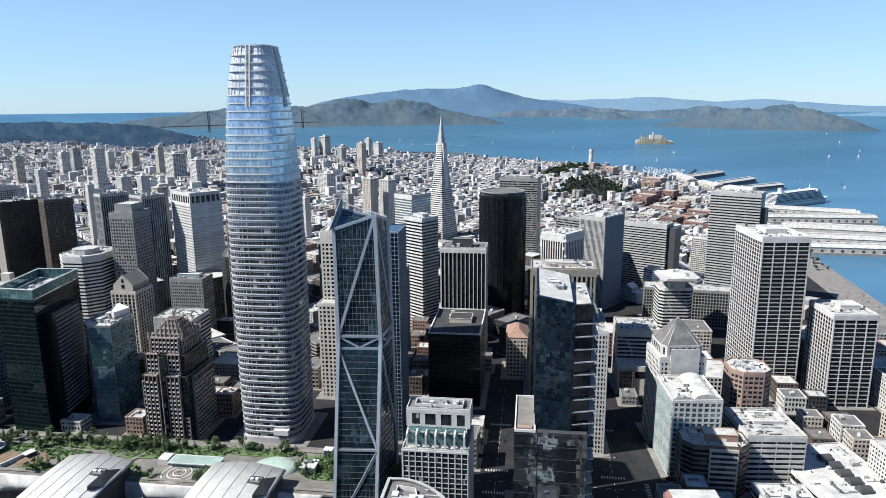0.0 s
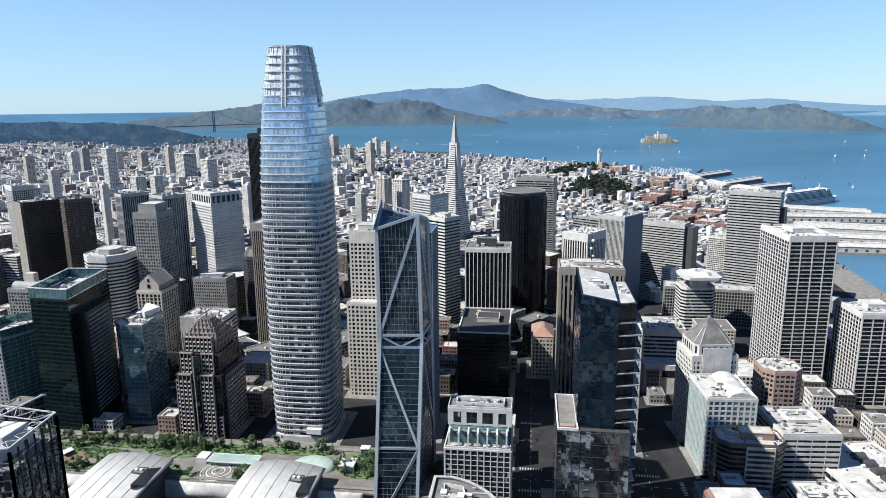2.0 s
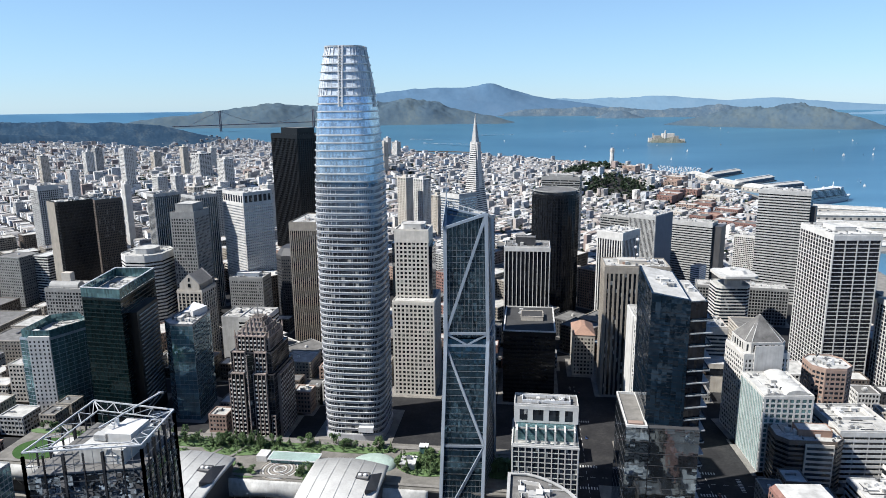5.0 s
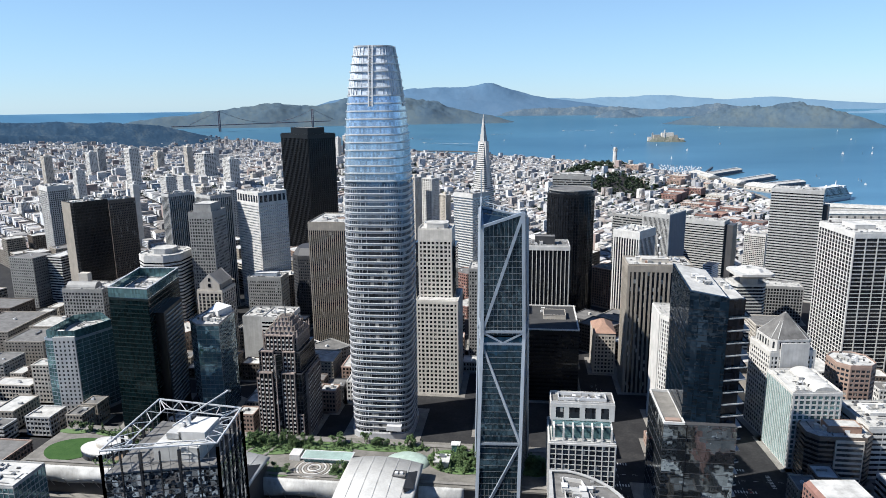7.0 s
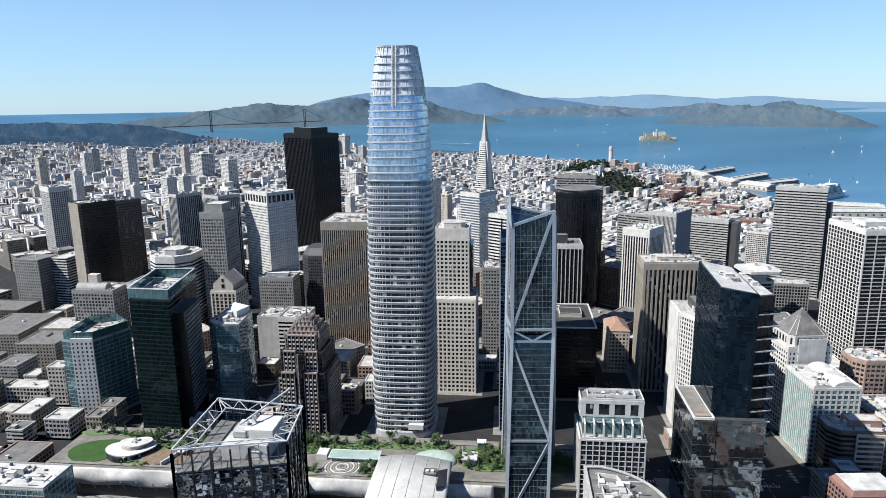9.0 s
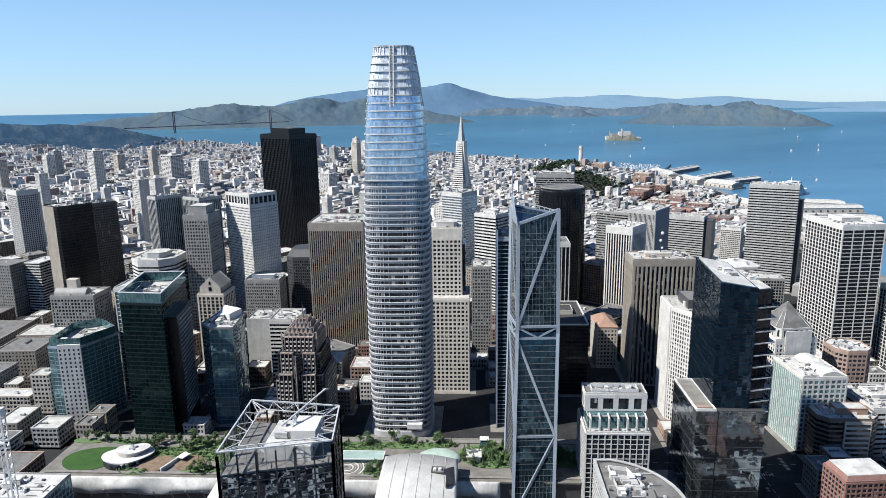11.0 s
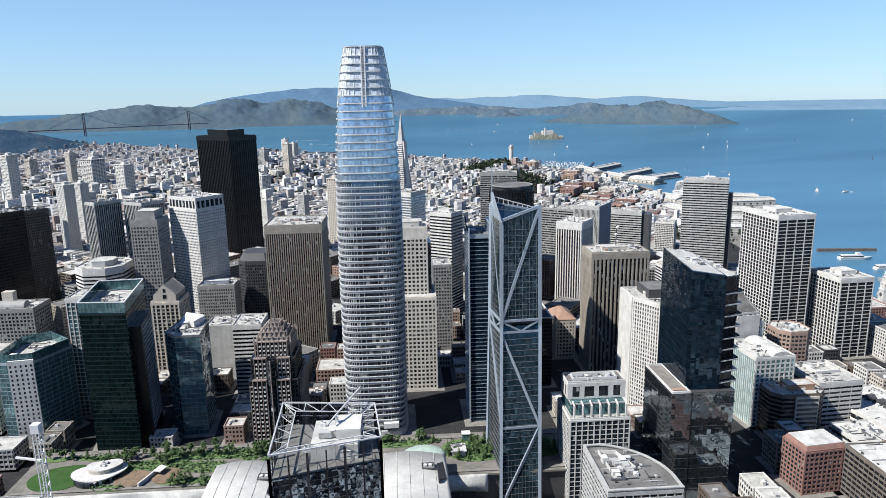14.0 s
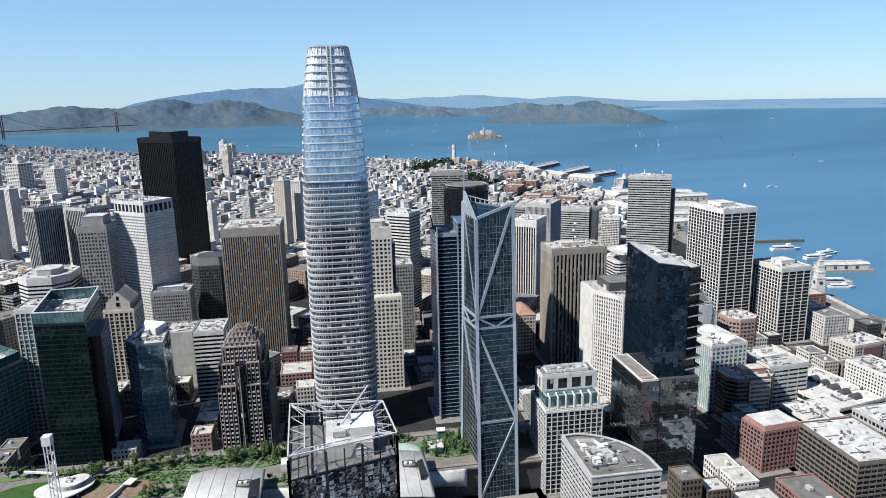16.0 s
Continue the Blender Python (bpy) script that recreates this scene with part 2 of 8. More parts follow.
M = {
    "asphalt": patchy("asphalt", ((0.018, 0.018, 0.02), (0.03, 0.03, 0.032), (0.055, 0.054, 0.053)), 0.05),
    "sea": sea("sea"),
    # distance haze is mixed into the next five far-land colours as blue
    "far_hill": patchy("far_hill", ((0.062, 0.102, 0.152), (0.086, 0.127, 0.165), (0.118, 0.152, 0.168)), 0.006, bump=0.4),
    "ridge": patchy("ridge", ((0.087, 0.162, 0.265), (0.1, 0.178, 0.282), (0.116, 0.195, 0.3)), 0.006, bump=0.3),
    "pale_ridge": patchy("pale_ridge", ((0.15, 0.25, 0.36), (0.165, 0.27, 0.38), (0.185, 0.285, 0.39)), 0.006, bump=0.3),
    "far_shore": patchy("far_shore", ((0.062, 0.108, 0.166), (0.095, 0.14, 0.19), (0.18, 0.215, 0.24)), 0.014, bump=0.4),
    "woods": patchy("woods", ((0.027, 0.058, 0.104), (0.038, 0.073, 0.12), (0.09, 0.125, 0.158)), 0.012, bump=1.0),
    "rock": patchy("rock", ((0.06, 0.085, 0.07), (0.12, 0.13, 0.11), (0.25, 0.23, 0.2)), 0.02, bump=0.8),
    # wall paints lean slightly blue, a haze tint for the distant city
    "houses": house_walls("houses", ((0.72, 0.73, 0.74), (0.26, 0.25, 0.25), (0.54, 0.54, 0.54), (0.82, 0.83, 0.85), (0.38, 0.38, 0.38), (0.68, 0.65, 0.61), (0.6, 0.63, 0.69), (0.45, 0.4, 0.37), (0.78, 0.79, 0.81), (0.29, 0.31, 0.36), (0.74, 0.72, 0.69), (0.5, 0.52, 0.55), (0.48, 0.46, 0.44), (0.32, 0.25, 0.23), (0.64, 0.65, 0.66))),
    "house_roofs": island_tint("house_roofs", ((0.09, 0.082, 0.078), (0.34, 0.33, 0.32), (0.2, 0.175, 0.15), (0.52, 0.51, 0.49), (0.12, 0.105, 0.1), (0.36, 0.34, 0.31), (0.62, 0.61, 0.59), (0.27, 0.2, 0.16))),
    "white": solid("white_precast", (0.79, 0.775, 0.745), 0.6),
    "ivory": solid("ivory_precast", (0.88, 0.84, 0.775), 0.65),
    "cream": solid("cream_precast", (0.7, 0.645, 0.57), 0.65),
    "tan": solid("tan_concrete", (0.40, 0.36, 0.305), 0.7),
    "brown": solid("brown_granite", (0.17, 0.135, 0.11), 0.55),
    "grey": solid("grey_concrete", (0.36, 0.36, 0.35), 0.7),
    "pale_grey": solid("pale_grey_stone", (0.56, 0.56, 0.55), 0.65),
    "dark_grey": solid("dark_grey_stone", (0.08, 0.08, 0.085), 0.5),
    "bronze": solid("dark_bronze", (0.015, 0.016, 0.019), 0.35, 0.4),
    "red_brick": solid("red_brick", (0.33, 0.18, 0.15), 0.8, scale=0.3, grain=5),
    "pink_stone": solid("pink_stone", (0.45, 0.32, 0.26), 0.7),
    "terracotta": solid("terracotta_tiles", (0.42, 0.26, 0.19), 0.8, grain=3),
    "rose_stone": solid("rose_stone", (0.40, 0.325, 0.29), 0.8, stain=0.4),
    "slate": solid("dark_slate", (0.05, 0.048, 0.055), 0.5, stain=0.2),
    "blue_steel": solid("pale_blue_aluminium", (0.50, 0.57, 0.66), 0.38, 0.35, stain=0.12),
    "white_metal": solid("white_painted_metal", (0.95, 0.955, 0.96), 0.35, 0.15, stain=0.1),
    "pearl": solid("pearl_metal", (0.72, 0.73, 0.75), 0.35, 0.2, stain=0.1),
    "green_metal": solid("green_metal", (0.008, 0.02, 0.021), 0.4, 0.2),
    "tower_panel": solid("grey_aluminium_panel", (0.66, 0.675, 0.71), 0.4, 0.3, stain=0.12),
    "slate_panel": solid("blue_grey_panel", (0.2, 0.235, 0.29), 0.75, stain=0.1),
    "truss_paint": solid("pale_truss_paint", (0.7, 0.72, 0.74), 0.45, 0.1, stain=0.15),
    "park_paving": solid("park_paving", (0.24, 0.225, 0.2), 0.9, stain=0.4),
    "umber": solid("umber_concrete", (0.2, 0.175, 0.15), 0.75),
    "steel": solid("galvanised_steel", (0.42, 0.43, 0.45), 0.4, 0.7),
    "gravel_roof": solid("pale_roof_membrane", (0.6, 0.59, 0.56), 0.9, stain=0.4, scale=0.16),
    "dark_roof": solid("grey_roof_membrane", (0.2, 0.195, 0.19), 0.9, stain=0.45, scale=0.16),
    "black_roof": solid("black_roof_membrane", (0.05, 0.05, 0.052), 0.9, stain=0.4),
    "white_roof": solid("white_roof_membrane", (0.67, 0.665, 0.64), 0.8, stain=0.34, scale=0.12),
    "pale_metal": solid("pale_seamed_metal", (0.66, 0.655, 0.63), 0.6, 0.0, stain=0.15),
    "paving": solid("pale_paving", (0.27, 0.255, 0.232), 0.85, stain=0.4),
    "soil": patchy("mulch", ((0.13, 0.09, 0.06), (0.22, 0.16, 0.11), (0.3, 0.23, 0.17)), 0.3),
    "lawn": patchy("lawn", ((0.03, 0.075, 0.018), (0.042, 0.098, 0.024), (0.06, 0.12, 0.032)), 0.15, bump=0.4),
    "leaves": leafy("leaves", (0.02, 0.045, 0.015), (0.10, 0.16, 0.05)),
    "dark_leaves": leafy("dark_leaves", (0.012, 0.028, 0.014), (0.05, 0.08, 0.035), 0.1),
    "bark": solid("bark", (0.12, 0.085, 0.06), 0.9),
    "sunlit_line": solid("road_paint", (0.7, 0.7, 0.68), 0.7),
    "g_black": glazing("black_glass", (0.012, 0.014, 0.018), 0.25, 0.1, 1.6, 3.9, 0.5, gloss=0.3),
    "g_dark": glazing("dark_glass", (0.025, 0.032, 0.042), 0.4, 0.1, 1.6, 3.9, 0.6, blinds=0.04, gloss=0.4),
    "g_office": glazing("office_glass", (0.018, 0.021, 0.025), 0.2, 0.14, 1.6, 3.9, 0.6, blinds=0.08, gloss=0.35),
    "g_navy": glazing("navy_glass", (0.012, 0.03, 0.05), 0.6, 0.04, 1.5, 4.1, 0.35, 0.012),
    # middle step of the tower glass, part of the sky reflection in its colour
    "g_mid": glazing("sky_tint_glass", (0.15, 0.19, 0.235), 0.8, 0.15, 3.0, 5.1, 0.4, 0.015),
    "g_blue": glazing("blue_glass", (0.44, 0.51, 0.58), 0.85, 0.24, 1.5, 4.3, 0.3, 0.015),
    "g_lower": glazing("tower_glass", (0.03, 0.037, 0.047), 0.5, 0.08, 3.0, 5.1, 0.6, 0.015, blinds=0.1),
    "crown_screen": glazing("crown_screen", (0.42, 0.46, 0.5), 0.25, 0.45, 2.4, 2.15, 0.3, 0.0),
    "g_petrol": glazing("petrol_glass", (0.028, 0.055, 0.075), 0.75, 0.05, 1.5, 4.2, 0.45, 0.02),
    "g_teal": glazing("teal_glass", (0.105, 0.19, 0.205), 0.6, 0.06, 1.5, 4.0, 0.4, 0.02),
    "g_green": glazing("green_glass", (0.005, 0.014, 0.016), 0.5, 0.06, 1.5, 3.9, 0.5, 0.02, gloss=0.2),
    # pale green with the brightness of reflected sky put into the colour
    "g_sky_green": glazing("sky_green_glass", (0.36, 0.47, 0.46), 0.55, 0.12, 1.5, 4.0, 0.25, 0.02),
    "g_wavy": glazing("wavy_mirror_glass", (0.14, 0.17, 0.2), 0.95, 0.03, 2.0, 4.2, 0.6, 0.16),
    "g_teal_mirror": glazing("teal_mirror_glass", (0.09, 0.165, 0.2), 0.6, 0.04, 3.0, 4.2, 0.35, 0.05),
    "g_ink": glazing("ink_blue_glass", (0.009, 0.02, 0.034), 0.6, 0.03, 3.0, 4.1, 0.4, 0.03, gloss=0.35),
    "g_mirror": glazing("mirror_glass", (0.19, 0.23, 0.265), 0.95, 0.04, 3.0, 4.2, 0.25, 0.03),
}
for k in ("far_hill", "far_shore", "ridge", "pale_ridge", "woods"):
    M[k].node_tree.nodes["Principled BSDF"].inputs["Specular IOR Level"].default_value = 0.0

# ---------------------------------------------------------------- mesh helpers
def mesh(name, V, F, mats=(), idx=None, smooth=False):
    me = bpy.data.meshes.new(name)
    me.from_pydata([tuple(v) for v in V], [], [tuple(f) for f in F])
    for m in mats:
        me.materials.append(M[m] if isinstance(m, str) else m)
    if idx is not None:
        me.polygons.foreach_set("material_index", np.asarray(idx, dtype=np.int32))
    if smooth:
        me.polygons.foreach_set("use_smooth", np.ones(len(me.polygons), dtype=bool))
    me.update()
    return me


def part(name, me, parent, m=None, label=""):
    ob = new(name, me)
    ob.parent = parent
    if m is not None:
        ob.matrix_local = m
    if label:
        ob["label"] = label
    return ob


def thing(name, label, category, at=(0, 0, 0), rot=0, group="", kind=""):
    ob = new(name)
    ob.matrix_world = pose(*at, 0, 0, rot)
    return tagged(ob, label, category, group, kind)


def rect(w, d, x=0.0, y=0.0):
    return [(x, y), (x + w, y), (x + w, y + d), (x, y + d)]


def chamfer(w, d, c, x=0.0, y=0.0):
    return [(x + c, y), (x + w - c, y), (x + w, y + c), (x + w, y + d - c), (x + w - c, y + d), (x + c, y + d), (x, y + d - c), (x, y + c)]


def grow(poly, o):
    """A convex counter-clockwise outline moved outwards by o."""
    out, n = [], len(poly)
    for i in range(n):
        p, a, b = Vector(poly[i]), Vector(poly[i - 1]), Vector(poly[(i + 1) % n])
        e1, e2 = (p - a).normalized(), (b - p).normalized()
        n1, n2 = Vector((e1.y, -e1.x)), Vector((e2.y, -e2.x))
        k = (n1 + n2) / max(0.25, 1 + n1.dot(n2))
        out.append((p.x + k.x * o, p.y + k.y * o))
    return out


def prism_vf(p0, z0, p1, z1, V, F):
    """Side walls, floor and top between two outlines of as many corners; z1 may be a list of heights."""
    b, n = len(V), len(p0)
    tops = z1 if isinstance(z1, (list, tuple)) else [z1] * n
    V += [(x, y, z0) for x, y in p0] + [(x, y, t) for (x, y), t in zip(p1, tops)]
    F += [(b + i, b + (i + 1) % n, b + n + (i + 1) % n, b + n + i) for i in range(n)]
    F += [tuple(range(b + n, b + 2 * n)), tuple(range(b + n - 1, b - 1, -1))]


def prism(name, poly, z0, z1, mat_name, top=None, top_mat=None):
    V, F = [], []
    prism_vf(poly, z0, top or poly, z1, V, F)
    n = len(poly)
    if top_mat:
        return mesh(name, V, F, (mat_name, top_mat), [0] * n + [1, 0])
    return mesh(name, V, F, (mat_name,))


def arc_vf(po, pi, ids, z0, z1, V, F):
    """Part of a ring between an outer and an inner outline."""
    b = len(V)
    for i in ids:
        V += [(*pi[i], z0), (*po[i], z0), (*po[i], z1), (*pi[i], z1)]
    for k in range(len(ids) - 1):
        F += [(b + 4 * k + a, b + 4 * k + (a + 1) % 4, b + 4 * k + 4 + (a + 1) % 4, b + 4 * k + 4 + a) for a in range(4)]
    e = b + 4 * (len(ids) - 1)
    F += [(b + 3, b + 2, b + 1, b), (e, e + 1, e + 2, e + 3)]


def ring_vf(po, pi, z0, z1, V, F):
    b, n = len(V), len(po)
    V += [(x, y, z0) for x, y in po] + [(x, y, z1) for x, y in po] + [(x, y, z0) for x, y in pi] + [(x, y, z1) for x, y in pi]
    for i in range(n):
        j = (i + 1) % n
        F += [(b + i, b + j, b + n + j, b + n + i), (b + n + i, b + n + j, b + 3 * n + j, b + 3 * n + i), (b + 2 * n + j, b + 2 * n + i, b + 3 * n + i, b + 3 * n + j), (b + j, b + i, b + 2 * n + i, b + 2 * n + j)]


def band(name, poly, out, h, mat_name, inward=0.3):
    V, F = [], []
    ring_vf(grow(poly, out), grow(poly, -inward), 0, h, V, F)
    return mesh(name, V, F, (mat_name,))


def box_vf(x0, y0, z0, x1, y1, z1, V, F):
    prism_vf([(x0, y0), (x1, y0), (x1, y1), (x0, y1)], z0, [(x0, y0), (x1, y0), (x1, y1), (x0, y1)], z1, V, F)


def box_mesh(name, size, mat_name, bevel=0.0):
    x, y, z = size
    V, F = [], []
    if bevel:
        prism_vf(chamfer(x, y, bevel, -x / 2, -y / 2), 0, chamfer(x, y, bevel, -x / 2, -y / 2), z - bevel, V, F)
        F.pop(-2)
        b = len(V)
        V += [(px, py, z) for px, py in chamfer(x - 2 * bevel, y - 2 * bevel, bevel, -x / 2 + bevel, -y / 2 + bevel)]
        F += [(b - 8 + i, b - 8 + (i + 1) % 8, b + (i + 1) % 8, b + i) for i in range(8)] + [tuple(range(b, b + 8))]
    else:
        box_vf(-x / 2, -y / 2, 0, x / 2, y / 2, z, V, F)
    return mesh(name, V, F, (mat_name,))


def beam(name, a, b, w, mat_name, h=None):
    """A straight bar of rectangular section between two points."""
    a, b = Vector(a), Vector(b)
    d = (b - a).normalized()
    s = d.cross(Vector((0, 0, 1)))
    s = s.normalized() if s.length > 1e-4 else Vector((1, 0, 0))
    u = s.cross(d).normalized()
    h = h or w
    V = [p + s * (i * w / 2) + u * (j * h / 2) for p in (a, b) for i, j in ((-1, -1), (1, -1), (1, 1), (-1, 1))]
    F = [(0, 1, 5, 4), (1, 2, 6, 5), (2, 3, 7, 6), (3, 0, 4, 7), (3, 2, 1, 0), (4, 5, 6, 7)]
    return mesh(name, V, F, (mat_name,))


unit_cache = {}


def unit(kind):
    """Roof plant: a louvred box, a cooling unit with its fan ring, a duct run, a stair head."""
    if kind in unit_cache:
        return unit_cache[kind]
    V, F = [], []
    if kind == "plant_box":
        box_vf(-2.4, -1.6, 0.25, 2.4, 1.6, 2.6, V, F)
        for i in range(5):
            box_vf(-2.5, -1.66, 0.55 + i * 0.4, 2.5, 1.66, 0.7 + i * 0.4, V, F)
        for sx in (-2, 2):
            box_vf(sx - 0.15, -1.5, 0, sx + 0.15, 1.5, 0.25, V, F)
    elif kind == "cooling_unit":
        box_vf(-1.5, -1.5, 0, 1.5, 1.5, 2.0, V, F)
        p = [(1.15 * math.cos(a * math.pi / 5), 1.15 * math.sin(a * math.pi / 5)) for a in range(10)]
        q = [(0.85 * x, 0.85 * y) for x, y in p]
        ring_vf(p, q, 2.0, 2.6, V, F)
    elif kind == "duct":
        box_vf(-4, -0.6, 0.4, 4, 0.6, 1.4, V, F)
        box_vf(3.4, -0.7, 0, 4.6, 0.7, 2.2, V, F)
        box_vf(-4.4, -0.7, 0, -3.4, 0.7, 1.7, V, F)
    else:
        box_vf(-2, -1.5, 0, 2, 1.5, 3.2, V, F)
        box_vf(-2.2, -1.7, 3.2, 2.2, 1.7, 3.45, V, F)
    unit_cache[kind] = mesh(kind, V, F, ({"plant_box": "pale_grey", "cooling_unit": "white_metal", "duct": "steel"}.get(kind, "white"),))
    return unit_cache[kind]


def roof_plant(parent, poly, z, count, seed, scale=1.0):
    rnd = random.Random(seed)
    cx, cy = sum(p[0] for p in poly) / len(poly), sum(p[1] for p in poly) / len(poly)
    for i in range(count):
        a, b = rnd.sample(range(len(poly)), 2)
        f, g = rnd.uniform(0.15, 0.72), rnd.random()
        tx, ty = poly[a][0] * g + poly[b][0] * (1 - g), poly[a][1] * g + poly[b][1] * (1 - g)
        kind = rnd.choice(("plant_box", "cooling_unit", "cooling_unit", "duct", "stair_head"))
        k = scale * rnd.uniform(0.75, 1.25)
        part(kind, unit(kind), parent, Matrix.LocRotScale((cx + (tx - cx) * f, cy + (ty - cy) * f, z), Euler((0, 0, rnd.choice((0, math.pi / 2)))), (k, k, k)))


def faces_street(parent, mid_point, nrm):
    """Whether a side looks towards the southern, open part of the plan."""
    m = parent.matrix_world
    q, d = m @ Vector((mid_point.x, mid_point.y, 0)), m.to_3x3() @ Vector((nrm.x, nrm.y, 0))
    return any(d.dot(Vector((ex, -20, 0)) - q) > 0 for ex in (0, -110, -222))


def storeys(parent, poly, z0, z1, wall, glass, floor=3.9, bay=3.0, sill=1.6, sill_out=0.25, pier=0.0, pier_out=0.45, mullion=0.0, top=2.5, edges=None, skip_band=False, bay_shift=0.5, bays=None):
    """Glass core with a spandrel ring at each floor and piers along each side, each a piece of its own."""
    sill_out, pier_out = sill_out * 0.55, pier_out * (0.9 if skip_band else 0.6)
    part("body", prism("body", grow(poly, -0.05), z0, z1 - 0.3, glass), parent)
    n = max(1, int((z1 - z0 - top) / floor))
    fl = (z1 - z0 - top) / n
    if not skip_band:
        me = band("spandrel", poly, sill_out, sill, wall)
        for i in range(n + (0 if z0 > 1 else 1)):
            part("spandrel", me, parent, pose(0, 0, z0 + i * fl))
    part("cornice", band("cornice", poly, max(sill_out, pier_out if pier else 0) + 0.06, top, wall), parent, pose(0, 0, z1 - top))
    if pier:
        me = box_mesh("pier", (pier, pier_out + 0.3, z1 - z0 - 0.3), wall)
        rear_v, rear_f = [], []
        m = len(poly)
        for i in range(m):
            if edges is not None and i not in edges:
                continue
            a, b = Vector(poly[i]), Vector(poly[(i + 1) % m])
            L = (b - a).length
            k = max(1, round(L / (bays.get(i, bay) if bays else bay)))
            ang = math.degrees(math.atan2(b.y - a.y, b.x - a.x))
            nrm = Vector(((b - a).y, -(b - a).x)).normalized()
            for j in range(k + 1 if bay_shift else k):
                p = a + (b - a) * (min(max(j / k, pier / 2 / L), 1 - pier / 2 / L)) + nrm * (pier_out - (pier_out + 0.3) / 2)
                if faces_street(parent, (a + b) / 2, nrm):
                    part("pier", me, parent, pose(p.x, p.y, z0, 0, 0, ang))
                else:
                    q0 = [p + (b - a) / L * (sx * pier / 2) + nrm * (sy * (pier_out + 0.3) / 2) for sx, sy in ((-1, -1), (1, -1), (1, 1), (-1, 1))]
                    q0 = [(q.x, q.y) for q in (q0 if (q0[1] - q0[0]).cross(q0[2] - q0[1]) > 0 else q0[::-1])]
                    prism_vf(q0, z0, q0, z1 - 0.3, rear_v, rear_f)
        if rear_v:
            tagged(part("rear_grid", mesh("rear_grid", rear_v, rear_f, (wall,)), parent), kind="stuff")


def flat_roof(parent, poly, z, roof="gravel_roof", wall="white", kerb=1.0, plant=4, seed=1, scale=1.0):
    sheet = part("roof", prism("roof", grow(poly, -0.35), z - 0.3, z + 0.02, roof), parent)
    part("parapet", band("parapet", poly, 0.0, kerb, wall, 0.45), sheet, pose(0, 0, z + 0.003))
    if plant:
        roof_plant(parent, grow(poly, -3.0), z + 0.02, plant, seed, scale)
        roof_services(parent, grow(poly, -2.2), z + 0.02, seed)


def roof_services(parent, poly, z, seed):
    """Small vents, pipe runs, hatches and cable trays scattered on a roof."""
    r = random.Random(seed * 7 + len(poly))
    x0, x1 = min(p[0] for p in poly), max(p[0] for p in poly)
    y0, y1 = min(p[1] for p in poly), max(p[1] for p in poly)
    V, F, I = [], [], []
    for k in range(int(min(46, 10 + (x1 - x0) * (y1 - y0) / 45))):
        x, y = r.uniform(x0, x1), r.uniform(y0, y1)
        if not in_poly(x, y, poly):
            continue
        kind = r.random()
        n0 = len(F)
        if kind < 0.3:
            L = min(r.uniform(4, 14), x1 - x)
            box_vf(x, y, z + 0.2, x + L, y + r.choice((0.35, 0.5, 0.9)), z + 0.65, V, F)
        elif kind < 0.5:
            L = min(r.uniform(4, 14), y1 - y)
            box_vf(x, y, z + 0.2, x + 0.4, y + L, z + 0.6, V, F)
        else:
            w, d, h = r.uniform(0.6, 2.4), r.uniform(0.6, 2.4), r.uniform(0.5, 2.2)
            box_vf(x, y, z, x + w, y + d, z + h, V, F)
            if r.random() < 0.4:
                box_vf(x + w * 0.3, y + d * 0.3, z + h, x + w * 0.7, y + d * 0.7, z + h + 0.5, V, F)
        I += [r.choice((0, 0, 1, 2))] * (len(F) - n0)
    if V:
        tagged(part("pipework", mesh("pipework", V, F, ("pale_grey", "steel", "dark_grey"), I), parent), kind="stuff")


def in_poly(x, y, poly):
    """Whether a point lies in a convex counter-clockwise outline."""
    n = len(poly)
    return all((poly[(i + 1) % n][0] - poly[i][0]) * (y - poly[i][1]) - (poly[(i + 1) % n][1] - poly[i][1]) * (x - poly[i][0]) >= 0 for i in range(n))


def penthouse(parent, poly, z, h, wall="white", roof="gravel_roof", name="penthouse"):
    house = part(name, prism(name, poly, z, z + h, wall, None, roof), parent)
    part("coping", band("coping", poly, 0.18, 0.5, wall, 0.4), house, pose(0, 0, z + h - 0.1))

# ---------------------------------------------------------------- plan of the bay
EYE0 = np.array([-110.0, -20.0])
EYE_Z = 285.0
NEAR, END = 2700.0, 4900.0


def plan(lat, lon):
    """Map position to world metres; the main tower is the anchor and the street grid gives the turn."""
    n, e = (lat - 37.7897) * 111200 * 1.085, (lon + 122.3972) * 87900 * 1.085
    c, s = 0.7524, -0.6587
    return -219 + e * c - n * s, 531 + n * c + e * s


def far(P):
    """Draws the distance in towards the eye, so that the horizon lies within five kilometres."""
    P = np.asarray(P, dtype=float).reshape(-1, 3).copy()
    d = P[:, :2] - EYE0
    r = np.hypot(d[:, 0], d[:, 1]) + 1e-6
    span = END - NEAR
    x = np.maximum(r - NEAR, 0)
    k = np.where(r > NEAR, (NEAR + span * x / (x + span)) / r, 1.0)
    drop = np.where(r > NEAR, (r - NEAR) ** 2 / (2 * 7.4e6), 0)
    P[:, :2] = EYE0 + d * k[:, None]
    P[:, 2] = EYE_Z + (P[:, 2] - drop - EYE_Z) * k
    return P


